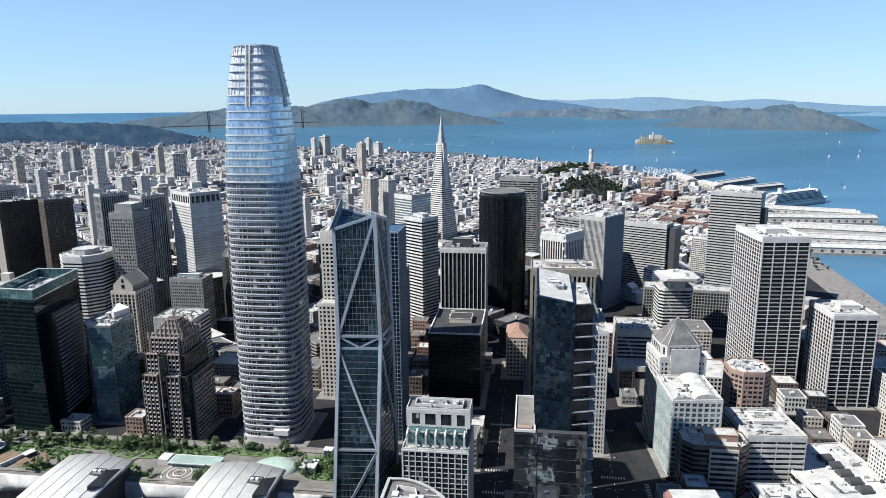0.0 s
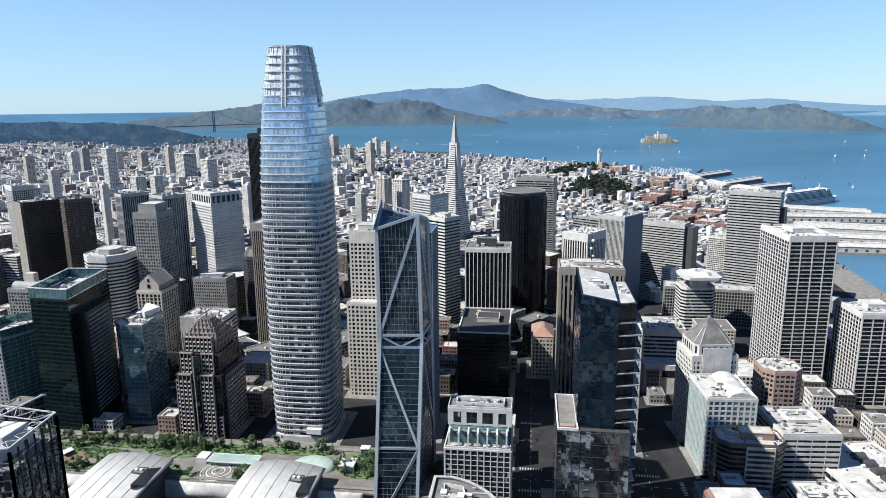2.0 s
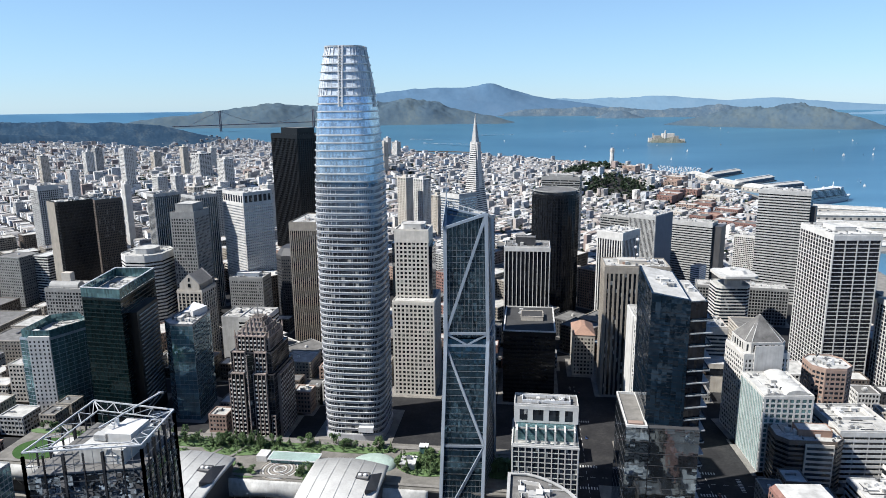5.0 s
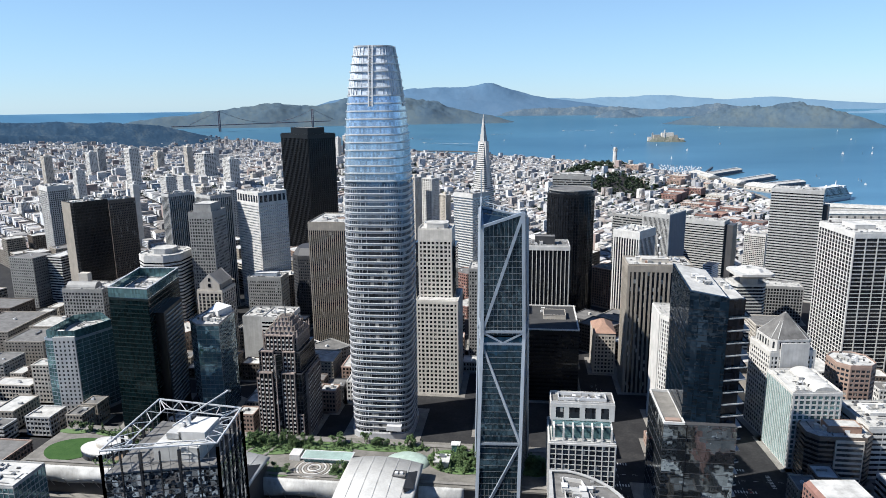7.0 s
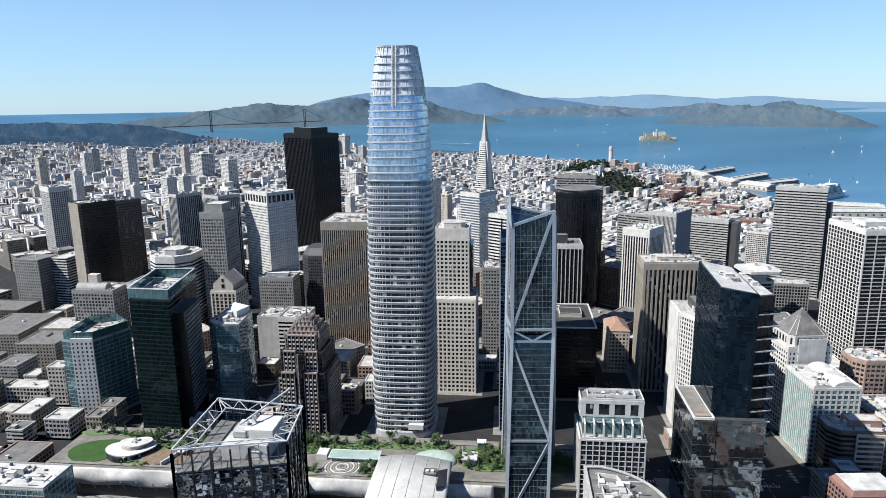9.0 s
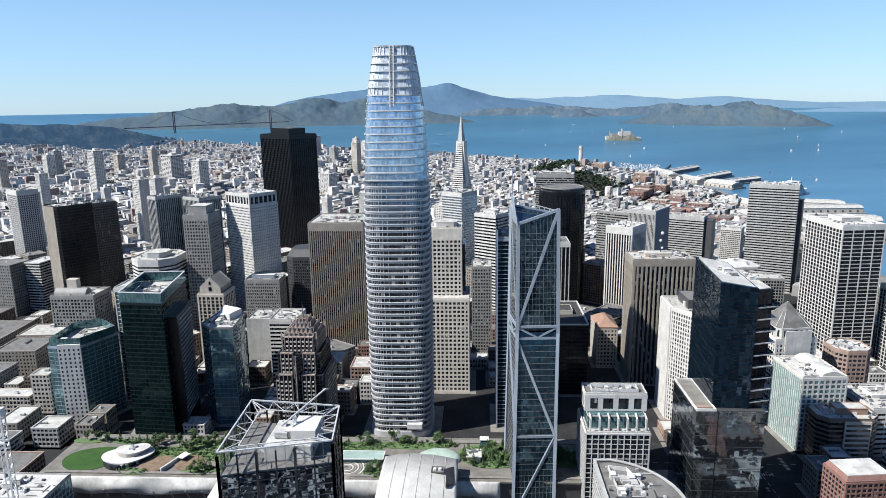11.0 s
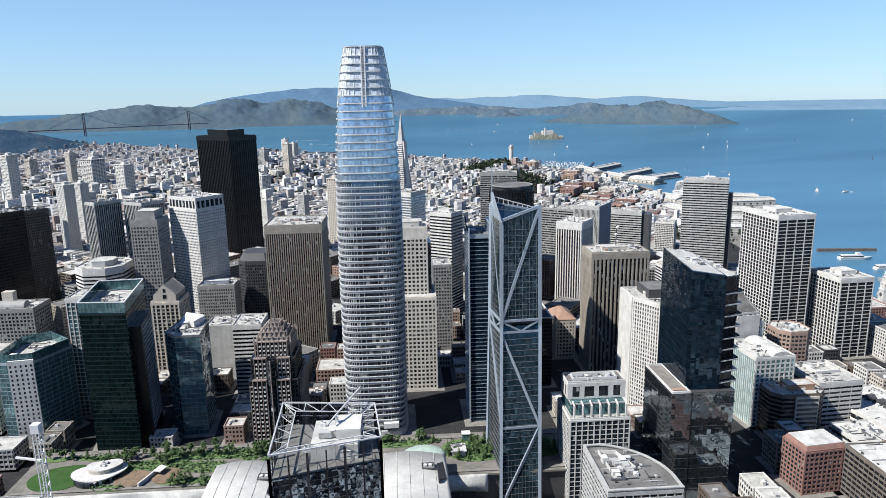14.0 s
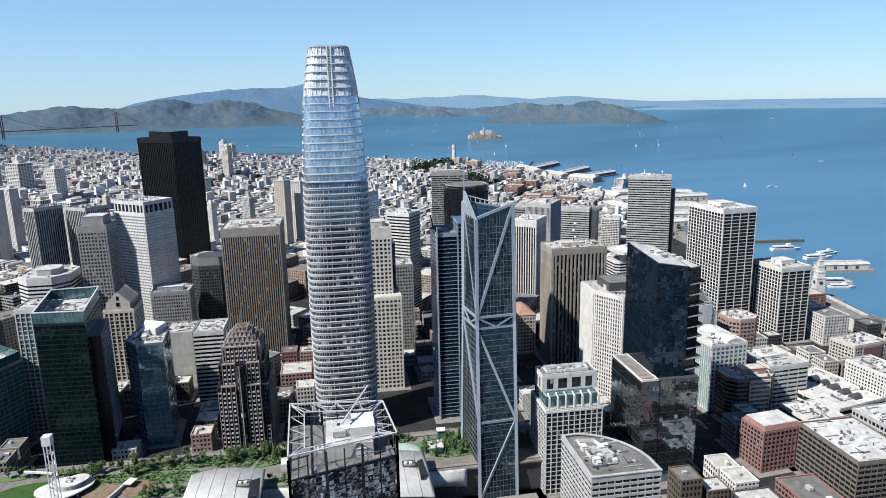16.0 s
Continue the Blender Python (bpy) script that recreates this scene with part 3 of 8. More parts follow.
SHORE = [(620, 100), (540, 400), (480, 600), (455, 730), (490, 960)] + [plan(37.70 + a / 1e4, -122.0 - b / 1e4) for a, b in (
    (997, 3978), (1020, 3995), (1040, 4015), (1060, 4045), (1072, 4062), (1080, 4080), (1087, 4100), (1090, 4160),
    (1078, 4205), (1062, 4235), (1085, 4280), (1068, 4340), (1070, 4430), (1060, 4560), (1085, 4680), (1108, 4770), (1040, 4790), (930, 4845), (880, 5000), (880, 5140),
    (300, 5070), (-300, 5000), (-300, 3700), (300, 3750))]


def inside(x, y, poly):
    x, y = np.asarray(x, float), np.asarray(y, float)
    res = np.zeros(x.shape, bool)
    n = len(poly)
    for i in range(n):
        (x0, y0), (x1, y1) = poly[i], poly[(i + 1) % n]
        if y0 == y1:
            continue
        res ^= ((y0 > y) != (y1 > y)) & (x < (x1 - x0) * (y - y0) / (y1 - y0) + x0)
    return res


CITY_HILLS = [(*plan(37.7925, -122.4150), 78, 330, 300), (*plan(37.8012, -122.4185), 82, 260, 320), (*plan(37.8024, -122.4058), 78, 150, 190), (*plan(37.7930, -122.4330), 95, 520, 330),
              (*plan(37.7905, -122.4480), 90, 500, 400), (*plan(37.7930, -122.4660), 105, 900, 520), (*plan(37.7860, -122.4900), 90, 900, 500), (*plan(37.7800, -122.4520), 110, 500, 400), (*plan(37.765, -122.455), 190, 900, 800), (-1010, 1720, 88, 330, 250), (-660, 2250, 108, 260, 210)]


def city_z(x, y):
    x, y = np.asarray(x, float), np.asarray(y, float)
    z = np.zeros(x.shape)
    for hx, hy, h, sx, sy in CITY_HILLS:
        z = np.maximum(z, h * np.exp(-((x - hx) ** 2 / (2 * sx * sx) + (y - hy) ** 2 / (2 * sy * sy))))
    return z


def bent(name, P, F, mats):
    """A far sheet, drawn in, that keeps the surface directions it has at true distance."""
    me0 = bpy.data.meshes.new("flat")
    me0.from_pydata([tuple(v) for v in P], [], [tuple(f) for f in F])
    me0.update()
    nv = np.zeros(len(P) * 3)
    me0.vertex_normals.foreach_get("vector", nv)
    bpy.data.meshes.remove(me0)
    nv = nv.reshape(-1, 3)
    nv[nv[:, 2] < 0] *= -1
    me = mesh(name, far(P), F, mats, smooth=True)
    me.normals_split_custom_set_from_vertices([tuple(v) for v in nv])
    return me


def polar(az, rr):
    A, R_ = np.meshgrid(np.radians(az), rr, indexing="ij")
    return EYE0[0] + np.sin(A) * R_, EYE0[1] + np.cos(A) * R_


def grid_faces(n, m, wrap=False):
    i, j = np.meshgrid(np.arange(n if wrap else n - 1), np.arange(m - 1), indexing="ij")
    a = (i * m + j).ravel()
    b = (((i + 1) % n) * m + j).ravel()
    return np.stack([b, b + 1, a + 1, a], 1)


az_view = np.concatenate([np.arange(-68, 68, 0.45), np.arange(68, 292, 4.0)])
rr_all = np.concatenate([[1.0], np.linspace(60, 420, 7), 420 * 1.019 ** np.arange(1, 165), [10500, 12000, 14000, 17000, 20000, 25000, 32000, 45000, 70000, 120000]])
gx, gy = polar(az_view, rr_all)
land = inside(gx, gy, SHORE)
gz = np.where(land, city_z(gx, gy), -9.0 - 0.006 * np.hypot(gx - EYE0[0], gy - EYE0[1]))
ground = new("ground", bent("ground", np.stack([gx.ravel(), gy.ravel(), gz.ravel()], 1), grid_faces(len(az_view), len(rr_all), True), ("asphalt",)))
tagged(ground, "dark grey asphalt streets and ground of a hilly city", "ground", kind="structure")
wx, wy = polar(np.arange(0, 360, 1.5), np.concatenate([[600.0], 700 * 1.06 ** np.arange(1, 56), [18500, 20000, 25000, 32000, 45000, 70000, 120000]]))
water = new("water", bent("water", np.stack([wx.ravel(), wy.ravel(), np.full(wx.size, -2.0)], 1), grid_faces(240, wx.shape[1], True), ("sea",)))
tagged(water, "calm blue bay water with faint wind streaks", "water", kind="structure")


def far_land(name, label, blobs, az0, az1, d0, d1, mat_name, steps=(220, 60), rough=0.28, seed=0.0, grain=900.0):
    """Rolling land far off. Each hill: bearing, distance, height, half width, half depth."""
    ax = np.linspace(az0, az1, steps[0])
    rr = d0 * (d1 / d0) ** np.linspace(0, 1, steps[1])
    x, y = polar(ax, rr)
    z = np.zeros(x.shape)
    for az, D, h, sx, sy in blobs:
        c, s = math.cos(radians(az)), math.sin(radians(az))
        dx, dy = x - EYE0[0] - D * s, y - EYE0[1] - D * c
        u, v = dx * c - dy * s, dx * s + dy * c
        z += ((h + 30) * np.exp(-(np.abs(u / (1.25 * sx)) ** 1.9 + np.abs(v / sy) ** 1.9) / 1.6)) ** 4
    nz = np.array([noise.fractal((px / grain + seed, py / grain, seed), 0.9, 2.1, 5) for px, py in zip(x.ravel(), y.ravel())]).reshape(z.shape)
    n2 = np.array([noise.fractal((px * 5 / grain, py * 5 / grain, seed + 9), 0.8, 2.1, 4) for px, py in zip(x.ravel(), y.ravel())]).reshape(z.shape)
    z = z ** 0.25 * (0.91 + rough * nz + 0.3 * rough * n2) - 30
    ok = z > -29.5
    f = grid_faces(*x.shape)
    keep = ok.ravel()[f].any(axis=1)
    ob = new(name, bent(name, np.stack([x.ravel(), y.ravel(), np.maximum(z, -12).ravel()], 1), f[keep], (mat_name,)))
    return tagged(ob, label, "hills", kind="structure")


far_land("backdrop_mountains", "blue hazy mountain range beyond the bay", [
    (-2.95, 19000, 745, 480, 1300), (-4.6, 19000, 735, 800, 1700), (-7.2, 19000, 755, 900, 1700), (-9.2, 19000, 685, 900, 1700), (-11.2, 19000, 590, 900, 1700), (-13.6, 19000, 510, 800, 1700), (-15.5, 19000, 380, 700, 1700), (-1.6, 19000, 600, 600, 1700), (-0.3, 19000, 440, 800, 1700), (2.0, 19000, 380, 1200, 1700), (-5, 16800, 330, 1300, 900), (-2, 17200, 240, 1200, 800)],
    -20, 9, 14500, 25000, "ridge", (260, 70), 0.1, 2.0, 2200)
far_land("backdrop_ridge", "low ridges on the far shore, coloured pale blue for haze", [
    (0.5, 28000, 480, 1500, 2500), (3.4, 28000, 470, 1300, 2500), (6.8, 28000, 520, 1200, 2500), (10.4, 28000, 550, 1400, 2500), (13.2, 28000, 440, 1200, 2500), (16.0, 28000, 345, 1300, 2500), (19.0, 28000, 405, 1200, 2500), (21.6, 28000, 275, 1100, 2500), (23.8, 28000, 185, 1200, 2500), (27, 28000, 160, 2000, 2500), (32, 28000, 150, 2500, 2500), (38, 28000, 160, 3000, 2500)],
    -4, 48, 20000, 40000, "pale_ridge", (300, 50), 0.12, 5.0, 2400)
far_land("backdrop_headlands", "green-brown headlands by the strait, blued by painted haze", [
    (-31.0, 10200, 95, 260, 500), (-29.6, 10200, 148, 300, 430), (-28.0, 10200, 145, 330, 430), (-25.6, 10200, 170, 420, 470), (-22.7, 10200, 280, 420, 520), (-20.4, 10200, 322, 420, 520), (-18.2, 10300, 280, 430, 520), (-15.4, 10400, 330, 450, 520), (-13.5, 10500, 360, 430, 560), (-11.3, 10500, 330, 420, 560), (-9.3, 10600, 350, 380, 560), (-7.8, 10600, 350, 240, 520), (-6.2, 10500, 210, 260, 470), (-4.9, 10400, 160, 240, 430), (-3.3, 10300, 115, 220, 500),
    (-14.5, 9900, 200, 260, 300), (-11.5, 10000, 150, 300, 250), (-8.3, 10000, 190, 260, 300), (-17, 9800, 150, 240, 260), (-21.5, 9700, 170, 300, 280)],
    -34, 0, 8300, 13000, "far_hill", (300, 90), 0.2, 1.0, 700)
far_land("backdrop_peninsula", "built-up green peninsula with low hills, tinted blue for haze", [
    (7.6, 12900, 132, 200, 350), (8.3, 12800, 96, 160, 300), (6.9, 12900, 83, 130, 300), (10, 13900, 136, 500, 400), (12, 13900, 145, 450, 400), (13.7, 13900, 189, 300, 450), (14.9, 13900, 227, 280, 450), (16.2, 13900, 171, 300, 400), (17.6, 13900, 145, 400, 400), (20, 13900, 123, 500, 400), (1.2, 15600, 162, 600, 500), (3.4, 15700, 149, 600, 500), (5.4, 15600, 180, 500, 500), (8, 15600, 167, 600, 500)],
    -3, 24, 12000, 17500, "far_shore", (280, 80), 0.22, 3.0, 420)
far_land("backdrop_island", "green-brown hilly island in the bay, tinted with haze blue", [
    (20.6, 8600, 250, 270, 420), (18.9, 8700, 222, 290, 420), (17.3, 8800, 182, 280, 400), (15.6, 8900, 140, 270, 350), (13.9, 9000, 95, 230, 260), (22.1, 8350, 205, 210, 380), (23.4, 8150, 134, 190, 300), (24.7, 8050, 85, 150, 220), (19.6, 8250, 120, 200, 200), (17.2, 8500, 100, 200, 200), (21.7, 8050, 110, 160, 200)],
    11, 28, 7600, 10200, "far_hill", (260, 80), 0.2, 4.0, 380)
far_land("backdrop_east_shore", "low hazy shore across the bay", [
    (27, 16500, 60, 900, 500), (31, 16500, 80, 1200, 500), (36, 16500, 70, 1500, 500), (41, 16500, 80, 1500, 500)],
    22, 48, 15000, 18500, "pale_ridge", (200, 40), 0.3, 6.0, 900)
far_land("backdrop_woods", "dark wooded hills at the edge of the city, tinted blue for haze", [
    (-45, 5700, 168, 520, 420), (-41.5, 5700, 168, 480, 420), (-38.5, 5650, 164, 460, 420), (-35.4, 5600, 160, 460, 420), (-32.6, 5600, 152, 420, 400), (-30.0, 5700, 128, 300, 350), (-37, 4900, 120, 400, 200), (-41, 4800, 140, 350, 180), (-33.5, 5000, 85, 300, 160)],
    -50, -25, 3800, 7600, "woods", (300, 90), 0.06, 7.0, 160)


# ---------------------------------------------------------------- island with its buildings, bridge
def far_box(x, y, w, d, z0, z1, rot, V, F):
    c, s = math.cos(radians(rot)), math.sin(radians(rot))
    pts = [(x + u * c - v * s, y + u * s + v * c) for u, v in ((-w / 2, -d / 2), (w / 2, -d / 2), (w / 2, d / 2), (-w / 2, d / 2))]
    b = len(V)
    V += [tuple(p) for p in far([(px, py, z0) for px, py in pts] + [(px, py, z1) for px, py in pts])]
    F += [(b, b + 1, b + 5, b + 4), (b + 1, b + 2, b + 6, b + 5), (b + 2, b + 3, b + 7, b + 6), (b + 3, b, b + 4, b + 7), (b + 4, b + 5, b + 6, b + 7)]


def alcatraz():
    far_land("backdrop_rock_island", "small rocky island with pale cliffs", [(11.45, 5060, 40, 75, 70), (12.2, 5070, 28, 50, 60), (10.75, 5050, 28, 48, 55)], 8.5, 14.5, 4700, 5500, "rock", (170, 60), 0.2, 8.0, 70)
    cx, cy = EYE0[0] + 5060 * math.sin(radians(11.45)), EYE0[1] + 5060 * math.cos(radians(11.45))
    isl = thing("prison_building", "long pale concrete cell house on a rocky island", "building")
    for nm, dx, dy, w, d, z0, z1, m in (("cell_house", 8, 0, 84, 30, 25, 60, "cream"), ("side_wing", 62, 4, 36, 18, 14, 44, "grey"), ("barrack_block", -66, -6, 46, 24, 15, 46, "tan"), ("lighthouse", -16, -24, 8, 8, 20, 82, "white"), ("water_tower", -92, 8, 10, 10, 12, 60, "grey"), ("power_house", -112, 0, 26, 18, 3, 30, "cream"), ("dock_building", 104, -14, 34, 18, 0, 22, "cream")):
        V, F = [], []
        far_box(cx + dx, cy + dy, w, d, z0, z1, 8, V, F)
        part(nm, mesh(nm, V, F, (m,)), isl)


alcatraz()


def bridge():
    # orange-red steel greyed in its base colour to stand for distance haze
    hazed_red = solid("hazed_red_steel", (0.21, 0.17, 0.2), 0.6)
    br = thing("suspension_bridge", "orange-red suspension bridge across the strait, greyed by painted haze", "bridge")
    s, n = (EYE0 + D * np.array([math.sin(radians(a)), math.cos(radians(a))]) for a, D in ((-24.95, 8000), (-17.6, 8850)))
    u = (n - s) / np.hypot(*(n - s))
    v = np.array([-u[1], u[0]])
    for p in (s, n):
        tw = []
        for side in (-14, 14):
            V, F = [], []
            q = p + v * side
            for z0, z1, w in ((0, 75, 11), (75, 125, 10), (125, 175, 9), (175, 228, 8)):
                far_box(q[0], q[1], w, w, z0, z1, 30, V, F)
            tw.append(part("tower_leg", mesh("tower_leg", V, F, (hazed_red,)), br))
        for z in (70, 120, 170, 218):
            V, F = [], []
            far_box(p[0], p[1], 28, 6, z, z + 9, math.degrees(math.atan2(v[1], v[0])), V, F)
            part("cross_strut", mesh("cross_strut", V, F, (hazed_red,)), br)
    def strip(name, pts, w, h):
        V = []
        for x, y, z in pts:
            V += [(x - v[0] * w, y - v[1] * w, z), (x + v[0] * w, y + v[1] * w, z), (x + v[0] * w, y + v[1] * w, z + h), (x - v[0] * w, y - v[1] * w, z + h)]
        F = []
        for i in range(len(pts) - 1):
            for k in range(4):
                F.append((4 * i + k, 4 * i + (k + 1) % 4, 4 * i + 4 + (k + 1) % 4, 4 * i + 4 + k))
        part(name, mesh(name, far(V), F, (hazed_red,)), br)
    L = np.hypot(*(n - s))
    ts = np.linspace(-0.42, 1.22, 60)
    strip("road_deck", [(*(s + u * L * t), 66) for t in ts], 14, 9)
    for side in (-14, 14):
        pts = []
        for t in np.linspace(-0.28, 1.28, 60):
            z = 80 + 147 * (2 * t - 1) ** 2 if 0 <= t <= 1 else 227 - 150 * min(1, (-t if t < 0 else t - 1) / 0.28)
            pts.append((*(s + u * L * t + v * side), z))
        strip("main_cable", pts, 0.8, 1.8)


bridge()

# ---------------------------------------------------------------- special towers
def superround(a, n=72, e=4.2):
    out = []
    for i in range(n):
        t = 2 * math.pi * (i + 0.5) / n
        c, s = math.cos(t), math.sin(t)
        out.append((a * math.copysign(abs(c) ** (2 / e), c), a * math.copysign(abs(s) ** (2 / e), s)))
    return out


def landmark_tower():
    """Tapering round-cornered tower with a bright ledge at each floor and an open crown."""
    T = thing("glass_tower", "tall tapering rounded glass tower with pale metal ledges", "skyscraper", (-219, 531, 0))
    zs = [0, 40, 90, 150, 200, 232, 260, 283, 300, 314, 330]
    hs = [26.3, 26.8, 27.1, 27.2, 26.8, 26.0, 24.4, 22.3, 20.2, 18.1, 15.1]
    half = lambda z: float(np.interp(z, zs, hs))
    fine = [k * 5.1 for k in range(45)] + [224.4 + 6.1 * k for k in range(1, 12)]
    TOP = fine[-1]
    V, F, I = [], [], []
    n = 72
    for z in fine:
        V += [(x, y, z) for x, y in superround(half(z) - 0.15)]
    for k in range(len(fine) - 1):
        F += [(k * n + i, k * n + (i + 1) % n, (k + 1) * n + (i + 1) % n, (k + 1) * n + i) for i in range(n)]
        # glass turns bluer with height: the reflected sky is put into its colour
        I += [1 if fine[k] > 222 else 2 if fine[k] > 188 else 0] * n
    F.append(tuple(range((len(fine) - 1) * n, len(fine) * n)))
    I.append(1)
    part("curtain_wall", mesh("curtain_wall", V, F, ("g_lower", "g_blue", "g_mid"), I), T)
    for k, z in enumerate(fine[1:]):
        h = half(z)
        W, G = [], []
        if z < 222:
            # the ledge is deep on the flat sides and thins out round the corners
            ring_vf(superround(h + 0.22), superround(h - 0.3), 0.1, 0.5, W, G)
            for side in range(4):
                arc_vf(superround(h + 0.55), superround(h - 0.25), [(18 * side + i) % n for i in range(-8, 8)], 0, 0.65, W, G)
        else:
            ring_vf(superround(h + 0.12), superround(h - 0.3), 0.1, 0.35, W, G)
            for side in range(4):
                arc_vf(superround(h + 0.62), superround(h - 0.25), [(18 * side + i) % n for i in range(-7, 7)], -0.1, 0.75, W, G)
        part("ledge", mesh("ledge", W, G, ("white_metal",)), T, pose(0, 0, z))
        W, G = [], []
        ring_vf(superround(h + 0.1), superround(h - 0.3), -1.7 if z < 222 else -0.6, 0, W, G)
        part("spandrel", mesh("spandrel", W, G, ("tower_panel",)), T, pose(0, 0, z - 0.01))
    # slim uprights that follow the taper
    zz = [0, 60, 120, 180, 222]
    for i in range(0, n):
        W, G = [], []
        for z in zz:
            p = Vector(superround(half(z) + 0.2)[i])
            q = Vector(superround(half(z) - 0.2)[i])
            t = (p - q).normalized()
            s = Vector((-t.y, t.x)) * 0.12
            W += [(*(q - s), z), (*(p - s), z), (*(p + s), z), (*(q + s), z)]
        for k in range(len(zz) - 1):
            for a in range(4):
                G.append((4 * k + a, 4 * k + (a + 1) % 4, 4 * k + 4 + (a + 1) % 4, 4 * k + 4 + a))
        part("mullion", mesh("mullion", W, G, ("tower_panel",)), T)
    # crown: screen of pale panels behind rings and uprights
    zc = list(np.linspace(TOP, 329.5, 17))
    W, G = [], []
    for z in zc:
        W += [(x, y, z) for x, y in superround(half(z) - 0.35)]
    for k in range(len(zc) - 1):
        G += [(k * n + i, k * n + (i + 1) % n, (k + 1) * n + (i + 1) % n, (k + 1) * n + i) for i in range(n)]
    screen = part("crown_screen", mesh("crown_screen", W, G, ("crown_screen",)), T, None, "pale perforated metal screen")
    for k, z in enumerate(np.arange(TOP + 6.1, 328, 6.1)):
        W, G = [], []
        ring_vf(superround(half(z) + 0.3), superround(half(z) - 0.5), 0, 0.5, W, G)
        for side in range(4):
            arc_vf(superround(half(z) + 0.7), superround(half(z) - 0.3), [(18 * side + i) % n for i in range(-7, 7)], 0, 0.7, W, G)
        part("crown_ring", mesh("crown_ring", W, G, ("white_metal",)), screen, pose(0, 0, z))
    for i in range(0, n, 2):
        a, b = (superround(half(z) - 0.1)[i] for z in (TOP, 329.6))
        part("crown_post", beam("crown_post", (*a, TOP), (*b, 329.6), 0.5, "white_metal"), screen)
    W, G = [], []
    ring_vf(superround(15.6), superround(14.1), 0, 1.1, W, G)
    part("top_rim", mesh("top_rim", W, G, ("pearl",)), screen, pose(0, 0, 329))
    for k in range(4):
        c, s = round(math.cos(k * math.pi / 2)), round(math.sin(k * math.pi / 2))
        for o in (-1.5, 1.5):
            pts = [Vector((o, -(half(z) + 0.75), z)) for z in (283, 306, 330)]
            pts = [Vector((p.x * c - p.y * s, p.x * s + p.y * c, p.z)) for p in pts]
            for a, b in zip(pts, pts[1:]):
                part("crown_rib", beam("crown_rib", a, b, 0.9, "white_metal"), screen)
        for z in np.arange(284, 329, 2.15):
            p = Vector((0, -(half(z) + 0.75)))
            p = Vector((p.x * c - p.y * s, p.x * s + p.y * c))
            me = box_mesh("crown_slat", (3.2, 0.5, 0.9), "pale_grey")
            part("crown_slat", me, screen, pose(p.x, p.y, z, 0, 0, 90 * k))
    part("entrance_canopy", prism("entrance_canopy", [(6, -30), (19, -30), (19, -25), (6, -25)], 9, 13.5, "white_metal"), T)
    part("plinth", prism("plinth", superround(27.6), 0, 5, "tower_panel"), T)


